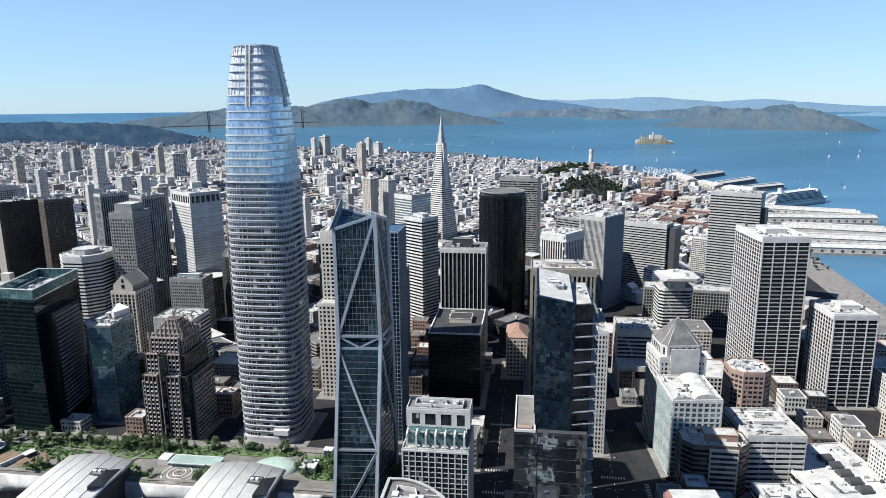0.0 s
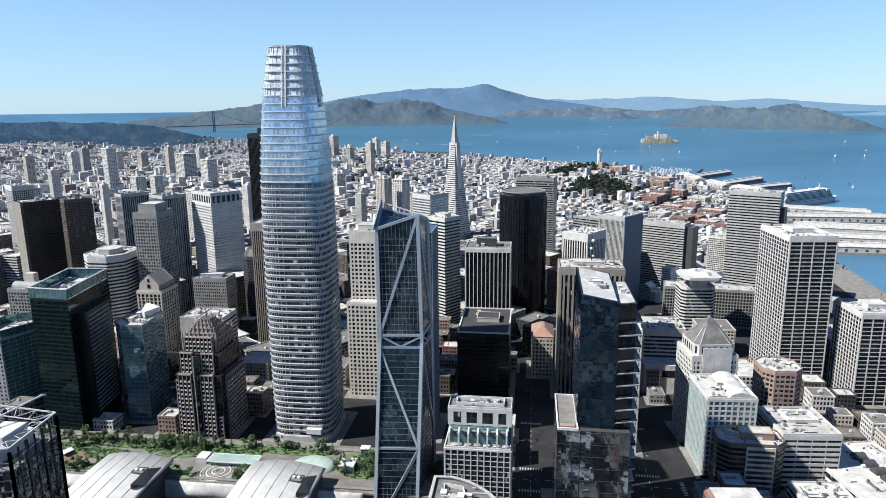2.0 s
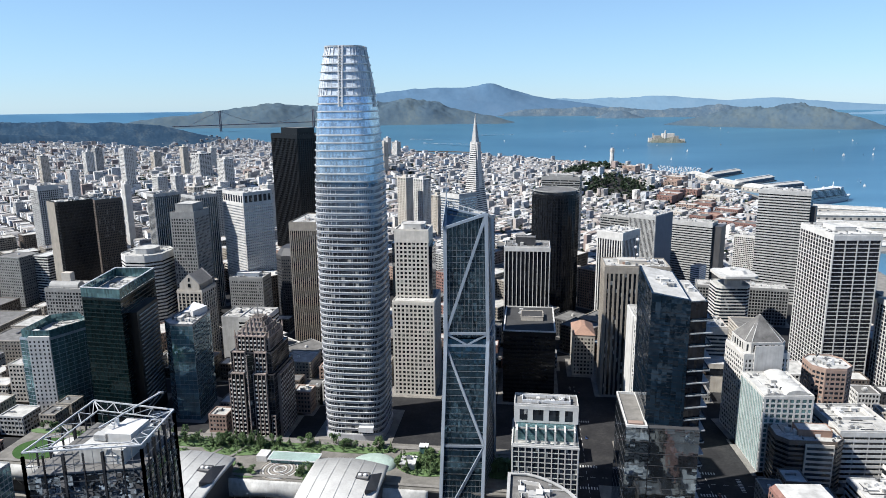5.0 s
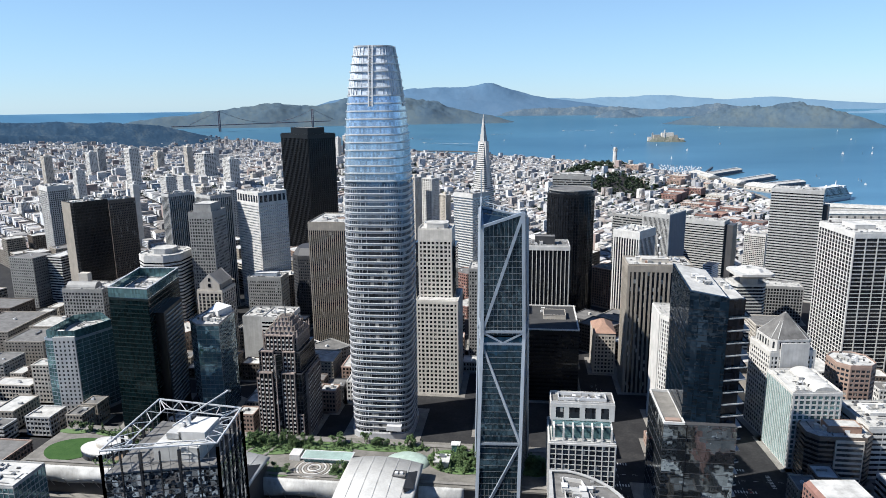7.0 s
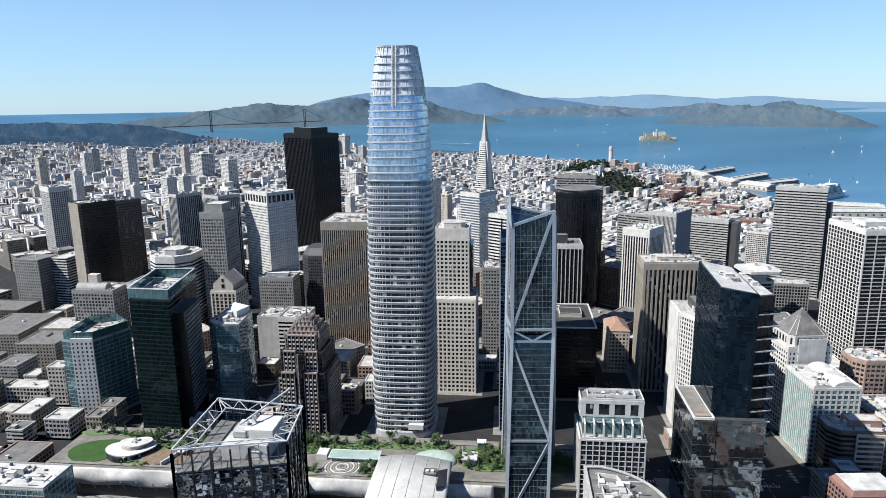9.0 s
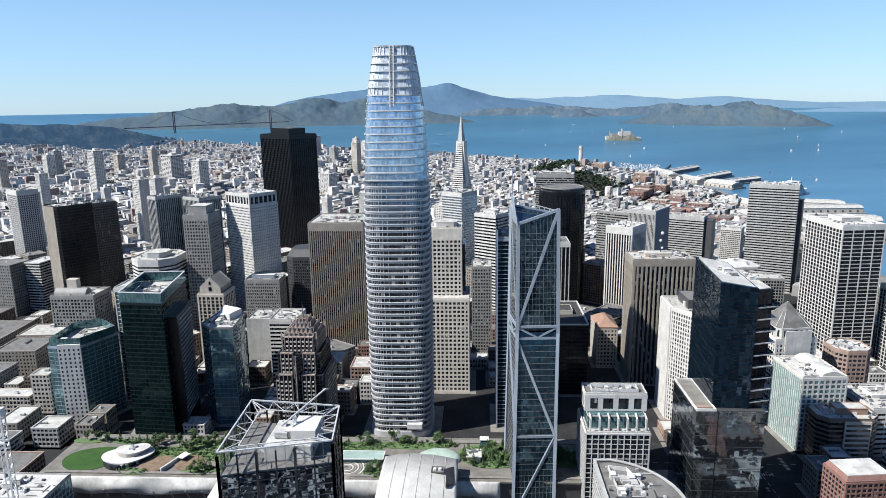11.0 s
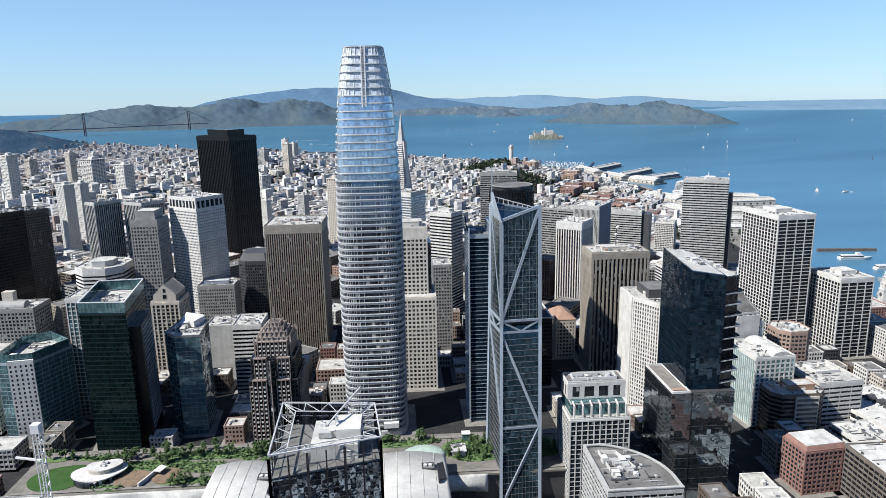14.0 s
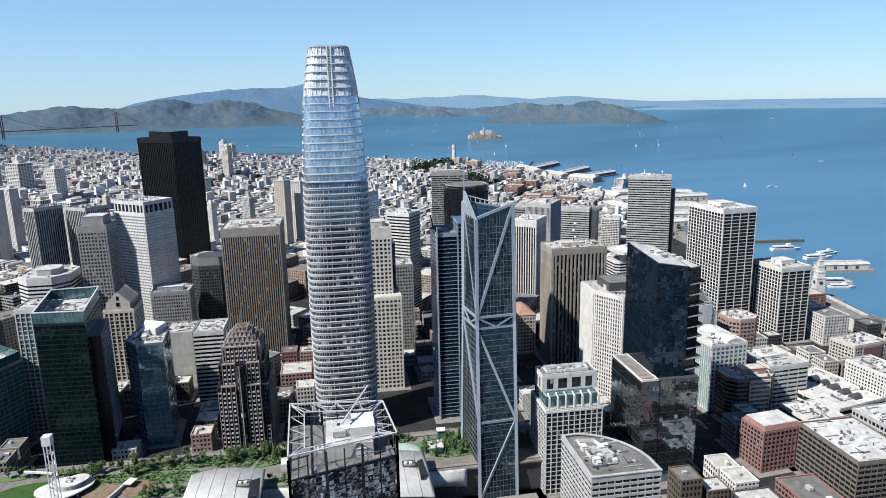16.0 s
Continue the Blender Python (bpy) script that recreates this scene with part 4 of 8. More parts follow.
def braced_tower():
    """Slim folded glass tower with pale diagonal braces, a slanting roof and a corner mast."""
    T = thing("braced_tower", "slim folded blue glass tower with pale diagonal braces", "skyscraper")
    low = [(-127.5, 391), (-99, 393), (-93, 438), (-131, 438)]
    mid = [(-124.5, 410), (-96.5, 412), (-94.5, 439), (-128.5, 439)]
    top = [(-124.6, 410), (-98, 412), (-96, 438), (-127.5, 440)]
    hi = [206, 215, 208, 214]
    V, F = [], []
    prism_vf(low, 0, mid, 130, V, F)
    part("lower_shaft", mesh("lower_shaft", V, F, ("g_petrol",)), T)
    V, F = [], []
    prism_vf(mid, 131, top, hi, V, F)
    part("upper_shaft", mesh("upper_shaft", V, F, ("g_petrol",)), T)
    lerp = lambda a, b, f: (a[0] + (b[0] - a[0]) * f, a[1] + (b[1] - a[1]) * f)
    # floor edges and window bars
    for k in range(1, 52):
        z = k * 4.15
        if 124 < z < 132 or z > 203:
            continue
        p = [lerp(a, b, z / 130) for a, b in zip(low, mid)] if z < 130 else [lerp(a, b, (z - 131) / 77) for a, b in zip(mid, top)]
        V, F = [], []
        ring_vf(grow(p, 0.16), grow(p, -0.2), 0, 0.3, V, F)
        part("floor_edge", mesh("floor_edge", V, F, ("steel",)), T, pose(0, 0, z))
    for s in range(4):
        cnt = 11 if s in (0, 2) else 10
        for i in range(1, cnt):
            f = i / cnt
            a, b, c = (lerp(q[s], q[(s + 1) % 4], f) for q in (low, mid, top))
            zt = hi[s] + (hi[(s + 1) % 4] - hi[s]) * f
            part("window_bar", beam("window_bar", (*a, 0), (*b, 127), 0.2, "steel"), T)
            part("window_bar", beam("window_bar", (*b, 132), (*c, zt), 0.2, "steel"), T)
    st = "blue_steel"
    for s in range(4):
        part("corner_column", beam("corner_column", (*low[s], 0), (*mid[s], 129), 2.3, st), T)
        part("corner_column", beam("corner_column", (*mid[s], 127), (*top[s], hi[s]), 2.3, st), T)
        a, b = s, (s + 1) % 4
        part("belt_beam", beam("belt_beam", (*mid[a], 134), (*mid[b], 134), 1.7, st), T)
        part("belt_beam", beam("belt_beam", (*mid[a], 125.5), (*mid[b], 125.5), 1.7, st), T)
        m = lerp(mid[a], mid[b], 0.5)
        part("belt_brace", beam("belt_brace", (*mid[a], 133.4), (*m, 126), 1.2, st), T)
        part("belt_brace", beam("belt_brace", (*mid[b], 133.4), (*m, 126), 1.2, st), T)
        part("roof_beam", beam("roof_beam", (*top[a], hi[a]), (*top[b], hi[b]), 1.8, st), T)
        if s in (0, 2):
            part("diagonal_brace", beam("diagonal_brace", (*mid[a], 134), (*top[b], hi[b]), 1.9, st), T)
            q0, q1 = lerp(low[b], mid[b], 0.44), lerp(low[a], mid[a], 0.44)
            part("diagonal_brace", beam("diagonal_brace", (*mid[a], 125), (*q0, 57), 1.9, st), T)
            part("belt_beam", beam("belt_beam", (*q0, 57), (*q1, 57), 1.6, st), T)
            part("diagonal_brace", beam("diagonal_brace", (*q0, 57), (*low[a], 0), 1.9, st), T)
        else:
            m2 = lerp(low[a], low[b], 0.5)
            part("diagonal_brace", beam("diagonal_brace", (*mid[b], 134), (*top[a], hi[a]), 1.5, st), T)
            part("diagonal_brace", beam("diagonal_brace", (*mid[a], 125), (*lerp(low[b], mid[b], 0.44), 57), 1.5, st), T)
    part("roof", prism("roof", [lerp(p, (-111, 421), 0.12) for p in top], 198, 200, "gravel_roof"), T)
    # open screens above the roof and the mast on one corner
    for i in range(9):
        f = (i + 0.5) / 9
        p = lerp(top[3], top[2], f)
        part("screen_post", beam("screen_post", (*p, 200), (*p, 219 - 9 * f), 0.5, "white_metal"), T)
    part("screen_rail", beam("screen_rail", (*top[3], 219), (*top[2], 210), 0.6, "white_metal"), T)
    part("screen_rail", beam("screen_rail", (*top[3], 211), (*top[2], 205), 0.6, "white_metal"), T)
    for i in range(6):
        p = lerp(top[0], top[3], i / 6)
        part("screen_post", beam("screen_post", (*p, 204), (*p, 207 + 13 * i / 6), 0.5, "white_metal"), T)
    part("side_screen", mesh("side_screen", [(-125.5, 402, 206), (-127.5, 440, 206), (-127.5, 440, 222), (-126.6, 436, 222), (-125.9, 402, 206), (-127.9, 440, 206), (-127.9, 440, 222), (-127, 436, 222)], [(0, 1, 2, 3), (7, 6, 5, 4), (0, 3, 7, 4), (3, 2, 6, 7), (1, 5, 6, 2)], ("blue_steel",)), T)
    part("mast", beam("mast", (-127.2, 439, 212), (-127.2, 439, 240), 0.7, st), T)
    roof_plant(T, [lerp(p, (-111, 421), 0.3) for p in top], 200, 7, 5, 1.1)


def pyramid_tower():
    T = thing("pyramid_tower", "slender white stone pyramid skyscraper with side wings", "skyscraper", (-184, 1384, 0), -36)
    w0, H = 25.0, 262.0
    sec = lambda z: w0 * (1 - z / H) + 0.25
    sq = lambda a: [(-a, -a), (a, -a), (a, a), (-a, a)]
    V, F = [], []
    prism_vf(sq(w0 - 0.4), 0, sq(sec(205) - 0.4), 205, V, F)
    part("body", mesh("body", V, F, ("g_office",)), T)
    for k in range(47):
        z = 3 + k * 4.3
        V, F = [], []
        prism_vf(sq(sec(z) + 0.15), z, sq(sec(z + 2.5) + 0.15), z + 2.5, V, F)
        part("spandrel", mesh("spandrel", V, F, ("white",)), T)
    V, F = [], []
    prism_vf(sq(sec(203) + 0.1), 203, sq(0.3), H, V, F)
    part("spire", mesh("spire", V, F, ("pale_grey",)), T)
    for s in (-1, 1):
        V, F = [], []
        p0 = [(s * (sec(112)) - 1.2 * s, -5.5), (s * (sec(112) + 0.6), -5.5), (s * (sec(112) + 0.6), 5.5), (s * sec(112) - 1.2 * s, 5.5)]
        p1 = [(s * sec(206) - 1.2 * s, -5.2), (s * (sec(206) + 4.2), -5.2), (s * (sec(206) + 4.2), 5.2), (s * sec(206) - 1.2 * s, 5.2)]
        if s < 0:
            p0, p1 = p0[::-1], p1[::-1]
        prism_vf(p0, 112, p1, 206, V, F)
        part("wing", mesh("wing", V, F, ("white",)), T)


def coit():
    x, y = 192, 2221
    z0 = float(city_z(x, y)) - 4
    T = thing("memorial_tower", "white fluted concrete column tower on a wooded hill", "tower", (x, y, z0))
    circ = lambda r, n=20: [(r * math.cos(2 * math.pi * i / n), r * math.sin(2 * math.pi * i / n)) for i in range(n)]
    part("base", prism("base", rect(22, 22, -11, -11), 0, 8, "white"), T)
    flute = [(p[0] * (1 if i % 2 else 0.93), p[1] * (1 if i % 2 else 0.93)) for i, p in enumerate(circ(7.0, 32))]
    part("shaft", prism("shaft", flute, 8, 52, "white", [(px * 0.94, py * 0.94) for px, py in flute]), T)
    part("lantern", prism("lantern", circ(6.9), 52, 60, "cream", circ(6.4)), T)
    for i in range(10):
        a = 2 * math.pi * i / 10
        part("arch_pier", box_mesh("arch_pier", (1.2, 1.2, 7.5), "white"), T, pose(7.0 * math.cos(a), 7.0 * math.sin(a), 52, 0, 0, math.degrees(a)))
    part("crown", prism("crown", circ(5.4), 60, 65, "white"), T)


landmark_tower()
braced_tower()
pyramid_tower()
coit()

# ---------------------------------------------------------------- downtown towers
TAKEN = []


def claim(poly, rot=0, at=(0, 0), pad=4):
    c, s = math.cos(radians(rot)), math.sin(radians(rot))
    TAKEN.append([(at[0] + x * c - y * s, at[1] + x * s + y * c) for x, y in grow(poly, pad)])


def tower(name, label, x, y, rot, poly, h, wall, glass, roof="gravel_roof", plant=5, z0=0.0, kerb=1.2, cat="skyscraper", **kw):
    T = thing(name, label, cat, (x, y, 0), rot)
    claim(poly, rot, (x, y))
    storeys(T, poly, z0, h, wall, glass, **kw)
    flat_roof(T, poly, h, roof, wall, kerb, plant, hash_seed(x, y))
    return T


def hash_seed(x, y):
    return int(abs(x) * 31 + abs(y) * 17)


claim(rect(58, 58, -248, 502))
claim(rect(50, 60, -134, 383))
claim(rect(52, 52, -210, 1358), pad=10)

# tan concrete tower with deep piers
T = tower("office_tower", "tan concrete office tower with deep vertical piers", 2.5, 621, 0, rect(60, 37), 131, "tan", "g_office", roof="gravel_roof", floor=3.9, bay=4.3, bays={3: 3.0, 1: 3.0}, pier=1.9, pier_out=0.8, skip_band=True, top=6.5)
penthouse(T, rect(26, 14, 14, 12), 131, 3.5, "cream")
part("aerial_mast", beam("aerial_mast", (31, 20, 134), (31, 20, 158), 0.8, "dark_grey"), T)
for i, (dx, dz) in enumerate(((0.9, 154), (-0.6, 146.5), (1.2, 139))):
    ball = bpy.data.meshes.new("dish")
    bm = bmesh.new()
    bmesh.ops.create_uvsphere(bm, u_segments=12, v_segments=8, radius=1.7 - 0.25 * i)
    bm.to_mesh(ball)
    bm.free()
    ball.materials.append(M["white_metal"])
    part("dish", ball, T, pose(31 + dx, 19.4, dz), "white round dish cover")
for i in range(5):
    part("equipment_cabinet", box_mesh("equipment_cabinet", (2.6, 1.8, 2.2), ("white", "terracotta", "steel", "cream", "pale_grey")[i], 0.15), T, pose(7 + i * 11.5, 6 + 5 * (i % 2), 131.05))
# black bank building with white ribs
T = tower("office_tower", "black glass office tower with white vertical ribs", -97, 716, 0, rect(50, 34), 128, "white", "g_black", "dark_roof", bay=4.5, pier=0.85, pier_out=0.6, top=4.5, skip_band=True)
penthouse(T, rect(22, 12, 12, 10), 128, 9, "dark_grey", "dark_roof")
# black low block in front of it
T = tower("office_block", "black granite office block with white roof kerb", -93, 594, 0, rect(49, 78), 72, "bronze", "g_black", "dark_roof", plant=0, floor=4.0, sill=2.0, sill_out=0.1, top=4)
part("kerb", band("kerb", rect(49, 78), 0.3, 1.2, "white", 0.9), T, pose(0, 0, 72.4))
penthouse(T, rect(22, 20, 16, 34), 72, 4.5, "cream", "black_roof")
part("roof_sheet", prism("roof_sheet", rect(46, 75, 1.5, 1.5), 72.1, 72.3, "black_roof"), T)
roof_plant(T, rect(34, 18, 8, 50), 72.1, 7, 12)
# beige tower with punched windows
T = thing("office_tower", "beige stone office tower with square punched windows", "skyscraper", (-200, 613, 0))
claim(rect(42, 50, -1, -14), 0, (-200, 613))
storeys(T, rect(33, 28), 90, 165, "ivory", "g_office", floor=4.1, bay=4.2, sill=1.75, sill_out=0.4, pier=1.55, pier_out=0.5, top=12)
flat_roof(T, rect(33, 28), 165, "gravel_roof", "ivory", 1.2, 6, 3)
penthouse(T, chamfer(23, 18, 3, 5, 5), 165, 5, "white")
storeys(T, rect(41, 46, -1, -14), 0, 97, "ivory", "g_office", floor=4.1, bay=4.2, sill=1.75, sill_out=0.4, pier=1.55, pier_out=0.5, top=3)
flat_roof(T, rect(41, 46, -1, -14), 97, "gravel_roof", "ivory", 1.0, 0, 3)
for i, xx in enumerate((-3.0, 33.5)):
    part("side_fin", prism("side_fin", rect(3, 25, xx, 1), 97, 152 - 3 * i, "g_dark"), T)
# brown ribbed slab
T = tower("office_tower", "brown-grey office slab with closely spaced vertical ribs", -347, 722, 0, rect(64, 66), 151, "tan", "g_dark", "gravel_roof", 6, bay=2.5, pier=1.0, pier_out=0.5, top=9, skip_band=True)
for i in range(3):
    part("roof_gantry", box_mesh("roof_gantry", (9, 1.0, 1.6), "pink_stone"), T, pose(16 + i * 16, 20 + 9 * (i % 2), 151, 0, 0, 35 * (i - 1)))
# navy glass residential tower
T = thing("apartment_tower", "dark blue glass apartment tower with a notched crown", "skyscraper", (-135, 520, 0))
claim(rect(31, 46), 0, (-135, 520))
storeys(T, rect(18, 40, 0, 4), 0, 172, "blue_steel", "g_navy", floor=3.6, bay=3.0, sill=0.5, sill_out=0.5, top=1.5)
storeys(T, rect(12, 34, 18, 0), 0, 184, "blue_steel", "g_navy", floor=3.6, bay=3.0, sill=0.35, sill_out=0.2, pier=0.35, pier_out=0.35, top=1.5)
flat_roof(T, rect(18, 40, 0, 4), 172, "dark_roof", "blue_steel", 2.0, 3, 8)
part("crown_fin", prism("crown_fin", [(0, 30), (1.2, 30), (1.2, 44), (0, 44)], 172, [176, 176, 184, 184], "g_navy"), T)
for xx in (0.0, 29.6):
    part("corner_fin", prism("corner_fin", rect(1.0, 1.6, xx - 0.5, 2), 0, 180, "blue_steel"), T)
# white striped block and small neighbours
T = tower("office_tower", "white office tower with black window stripes", -155, 806, -36, rect(32, 28), 148, "white", "g_black", floor=3.9, sill=2.0, sill_out=0.35, top=4)
penthouse(T, rect(16, 12, 8, 8), 148, 4)
tower("office_tower", "grey office tower with square punched windows", -158, 700, 0, rect(22, 34), 104, "grey", "g_office", bay=3.2, pier=1.2, sill=1.8, sill_out=0.3, pier_out=0.35)
tower("office_tower", "white office tower with a blue glazed top", -206, 1000, -36, rect(38, 40), 150, "white", "g_blue", floor=4.0, sill=1.6, top=6)
# round black tower
circ = lambda r, n, cx=0, cy=0: [(cx + r * math.cos(2 * math.pi * (i + 0.5) / n), cy + r * math.sin(2 * math.pi * (i + 0.5) / n)) for i in range(n)]
T = tower("office_tower", "round black glass tower with a faceted dark crown", -36, 886, 10, circ(31, 28), 166, "bronze", "g_black", "dark_roof", 5, bay=3.4, pier=0.5, pier_out=0.55, top=3, floor=3.9, sill=0.8, sill_out=0.06)
part("crown", prism("crown", circ(27, 28), 166, 171, "dark_grey", None, "dark_roof"), T)
part("crown_ring", band("crown_ring", circ(29, 28), 0.3, 1.3, "grey", 0.8), T, pose(0, 0, 170.5))
T = tower("office_tower", "grey-brown striped office tower behind the round one", -51, 1117, -10, rect(63, 40), 163, "grey", "g_office", floor=3.7, sill=1.8, sill_out=0.5, top=5)
penthouse(T, rect(40, 20, 10, 10), 163, 3, "grey")
# dark bay-windowed giant
T = tower("office_tower", "tall dark brown granite tower with serrated bays", -545, 1186, -38, rect(86, 58), 233, "bronze", "g_black", "dark_roof", 0, bay=4.4, pier=1.7, pier_out=1.5, floor=4.0, sill=1.3, sill_out=0.5, top=7)
penthouse(T, rect(54, 36, 16, 11), 233, 11, "bronze", "dark_roof")
# white and blue tower with crown windows
T = tower("office_tower", "white stone tower with blue window bands and tall crown windows", -504, 884, -36, rect(56, 46), 152, "white", "g_blue", floor=3.9, bay=3.0, sill=2.1, sill_out=0.5, pier=0.9, pier_out=0.4, top=3)
storeys(T, rect(55, 45, 0.5, 0.5), 152, 167, "white", "g_dark", floor=9, bay=7, sill=2, sill_out=0.3, pier=2.2, pier_out=0.4, top=3.5)
flat_roof(T, rect(55, 45, 0.5, 0.5), 167, "white_roof", "white", 1.0, 4, 4)
# grey grid with stepped top
T = tower("office_tower", "grey concrete tower with a grid of square windows", -497, 729, 0, rect(30, 38), 160, "grey", "g_office", floor=4.0, bay=3.3, sill=1.7, sill_out=0.3, pier=1.25, pier_out=0.4, top=7)
penthouse(T, rect(22, 26, 4, 6), 160, 10, "grey")
# dark and brown neighbours, tall white grid, striped pair
T = tower("office_tower", "dark bronze office tower with one flank coloured pale as sunlit", -709, 796, -33, rect(36, 44), 163, "bronze", "g_black", "gravel_roof", 5, floor=3.9, sill=1.4, sill_out=0.15, bay=1.8, pier=0.35, pier_out=0.3, top=3.5)
# tan sheet paints the sunlight on this side of the dark tower
part("flank", prism("flank", rect(28, 0.7, 0, -0.75), 0, 163, "tan"), T)
T = tower("office_tower", "brown concrete tower with a fine window grid", -729, 899, -36, rect(43, 38), 152, "brown", "g_office", "green_metal", 3, floor=3.7, bay=2.4, sill=1.5, sill_out=0.4, pier=0.9, pier_out=0.42, top=4)
tower("apartment_tower", "tall cream tower with white piers and an arched top", -957, 1073, -36, rect(44, 33), 150, "white", "g_dark", floor=3.6, bay=3.4, sill=1.0, sill_out=0.2, pier=1.2, pier_out=0.5, top=8)
T = tower("office_tower", "dark blue office tower with pale vertical fins", -598, 850, -33, rect(19, 38), 166, "pale_grey", "g_navy", "dark_roof", 4, bay=3.0, pier=1.0, pier_out=0.6, skip_band=True, top=3)
tower("office_tower", "dark blue office tower with pale vertical fins", -556, 866, -33, rect(36, 34), 163, "pale_grey", "g_navy", "dark_roof", 4, bay=3.0, pier=1.0, pier_out=0.6, skip_band=True, top=3)
T = tower("office_block", "white octagonal office block with dark window bands", -556, 700, 0, chamfer(52, 58, 14), 112, "white", "g_black", floor=4.2, sill=2.2, sill_out=0.5, top=7)
penthouse(T, chamfer(26, 26, 6, 13, 14), 112, 6, "pale_grey")
# blue-grey box, dark octagon behind it
T = tower("office_block", "grey office block with a small window grid", -431, 734, 0, rect(42, 27), 80, "grey", "g_office", floor=3.9, bay=2.6, sill=1.8, sill_out=0.3, pier=1.1, pier_out=0.3, top=4)
penthouse(T, rect(28, 10, 6, 8), 80, 4, "blue_steel", "white_roof")
T = tower("office_block", "dark slate octagonal tower with a mansard top", -400, 800, 0, chamfer(46, 46, 10), 92, "dark_grey", "g_dark", floor=3.9, bay=3, sill=1.8, sill_out=0.2, pier=1.0, pier_out=0.3, top=4)
part("mansard", prism("mansard", chamfer(46, 46, 10), 92, 102, "dark_grey", grow(chamfer(46, 46, 10), -6)), T)
# gothic gabled tower
T = tower("office_tower", "beige gabled tower with tall pointed bays", -458, 660, 0, rect(29, 34), 84, "cream", "g_office", floor=4, bay=4.6, sill=1.0, sill_out=0.1, pier=1.6, pier_out=0.7, top=3)
for yy in (1.0, 31.0):
    part("gable", mesh("gable", [(3, yy, 84), (26, yy, 84), (26, yy, 92), (14.5, yy, 103), (3, yy, 92), (3, yy + 2, 84), (26, yy + 2, 84), (26, yy + 2, 92), (14.5, yy + 2, 103), (3, yy + 2, 92)], [(0, 1, 2, 3, 4), (9, 8, 7, 6, 5), (1, 6, 7, 2), (2, 7, 8, 3), (3, 8, 9, 4), (4, 9, 5, 0)], ("cream",)), T)
part("pitched_roof", mesh("pitched_roof", [(2.5, 3, 91), (2.5, 31, 91), (14.5, 31, 102.4), (14.5, 3, 102.4), (26.5, 31, 91), (26.5, 3, 91), (2.5, 3, 85), (26.5, 3, 85), (2.5, 31, 85), (26.5, 31, 85)], [(0, 3, 2, 1), (3, 5, 4, 2), (6, 0, 1, 8), (5, 7, 9, 4)], ("tan",)), T)
for yy in (0.9,):
    for zz, ww in ((88, 3.2), (94.5, 2.2)):
        part("gable_window", prism("gable_window", rect(ww, 0.3, 14.5 - ww / 2, yy - 0.2), zz, zz + 4, "g_black"), T)
# green-black glass tower
GP = [(0, 0), (38, -3), (26, 72), (-12, 69)]
T = tower("office_tower", "dark green glass office tower with a lit roof well", -455, 500, 0, GP, 123, "green_metal", "g_green", "white_roof", 9, floor=3.9, sill=0.9, sill_out=0.12, top=1.5, kerb=0.5)
part("glass_screen", band("glass_screen", GP, 0.1, 8.5, "g_teal", 0.25), T, pose(0, 0, 124))
part("screen_rim", band("screen_rim", GP, 0.3, 0.7, "white_metal", 0.6), T, pose(0, 0, 132.4))
part("side_bay", prism("side_bay", [(36, 8), (44, 9), (36, 56), (28, 55)], 0, 108, "bronze"), T)
me = box_mesh("bay_ledge", (1.0, 40, 0.8), "pale_grey")
for i in range(24):
    part("bay_ledge", me, T, pose(40.6, 32.5, 14 + i * 3.9, 0, 0, 9.5))
# white frame neighbour and arched block
tower("office_tower", "white framed office tower with tall window bays", -500, 572, 0, rect(34, 30), 116, "white", "g_teal", floor=3.9, bay=4.0, sill=0.9, sill_out=0.15, pier=0.8, pier_out=0.7, top=4)
T = tower("office_block", "grey stone block with an arched roof pavilion", -652, 700, 0, rect(52, 38), 70, "grey", "g_office", floor=4, bay=4, sill=1.6, pier=1.3, sill_out=0.2, top=4)
part("barrel_roof", mesh("barrel_roof", [(x, 7 * math.cos(a) + 12, 70 + 7 * math.sin(a)) for x in (2, 40) for a in np.linspace(0, math.pi, 12)], [(i, i + 1, 13 + i, 12 + i) for i in range(11)] + [tuple(range(11, -1, -1)), tuple(range(12, 24))], ("grey",)), T)
part("clock_dormer", prism("clock_dormer", rect(12, 8, 12, 16), 70, 86, "cream"), T)
# faceted glass block
GP = [(-402, 536), (-390, 524), (-369, 525), (-373, 567), (-398, 582)]
T = tower("glass_block", "faceted reflective glass office building with white roof", 0, 0, 0, GP, 92, "steel", "g_teal_mirror", "white_roof", 8, floor=4.2, sill=0.35, sill_out=0.06, bay=4.5, pier=0.12, pier_out=0.1, top=0.8, cat="office building")
part("roof_screen", prism("roof_screen", [(-397, 560), (-380, 548), (-375, 566), (-396, 580)], 92, [92.5, 98, 98, 97], "white_metal"), T)
# stepped deco tower
T = thing("deco_tower", "dark stepped tower with white dotted columns and a stone crown", "skyscraper", (-321, 494, 0))
claim(rect(42, 52, -3, -4), 0, (-321, 494))
storeys(T, rect(40, 46, -2, 0), 0, 62, "slate", "g_black", floor=3.9, bay=2.6, sill=0.7, sill_out=0.12, pier=0.35, pier_out=0.35, top=1.2)
storeys(T, rect(36, 40, 0, 3), 62, 80, "slate", "g_black", floor=3.9, bay=2.6, sill=0.7, sill_out=0.12, pier=0.35, pier_out=0.35, top=1.2)
storeys(T, rect(30, 32, 3, 7), 80, 92, "rose_stone", "g_black", floor=3.9, bay=2.6, sill=0.9, sill_out=0.3, pier=0.9, pier_out=0.6, top=1.6)


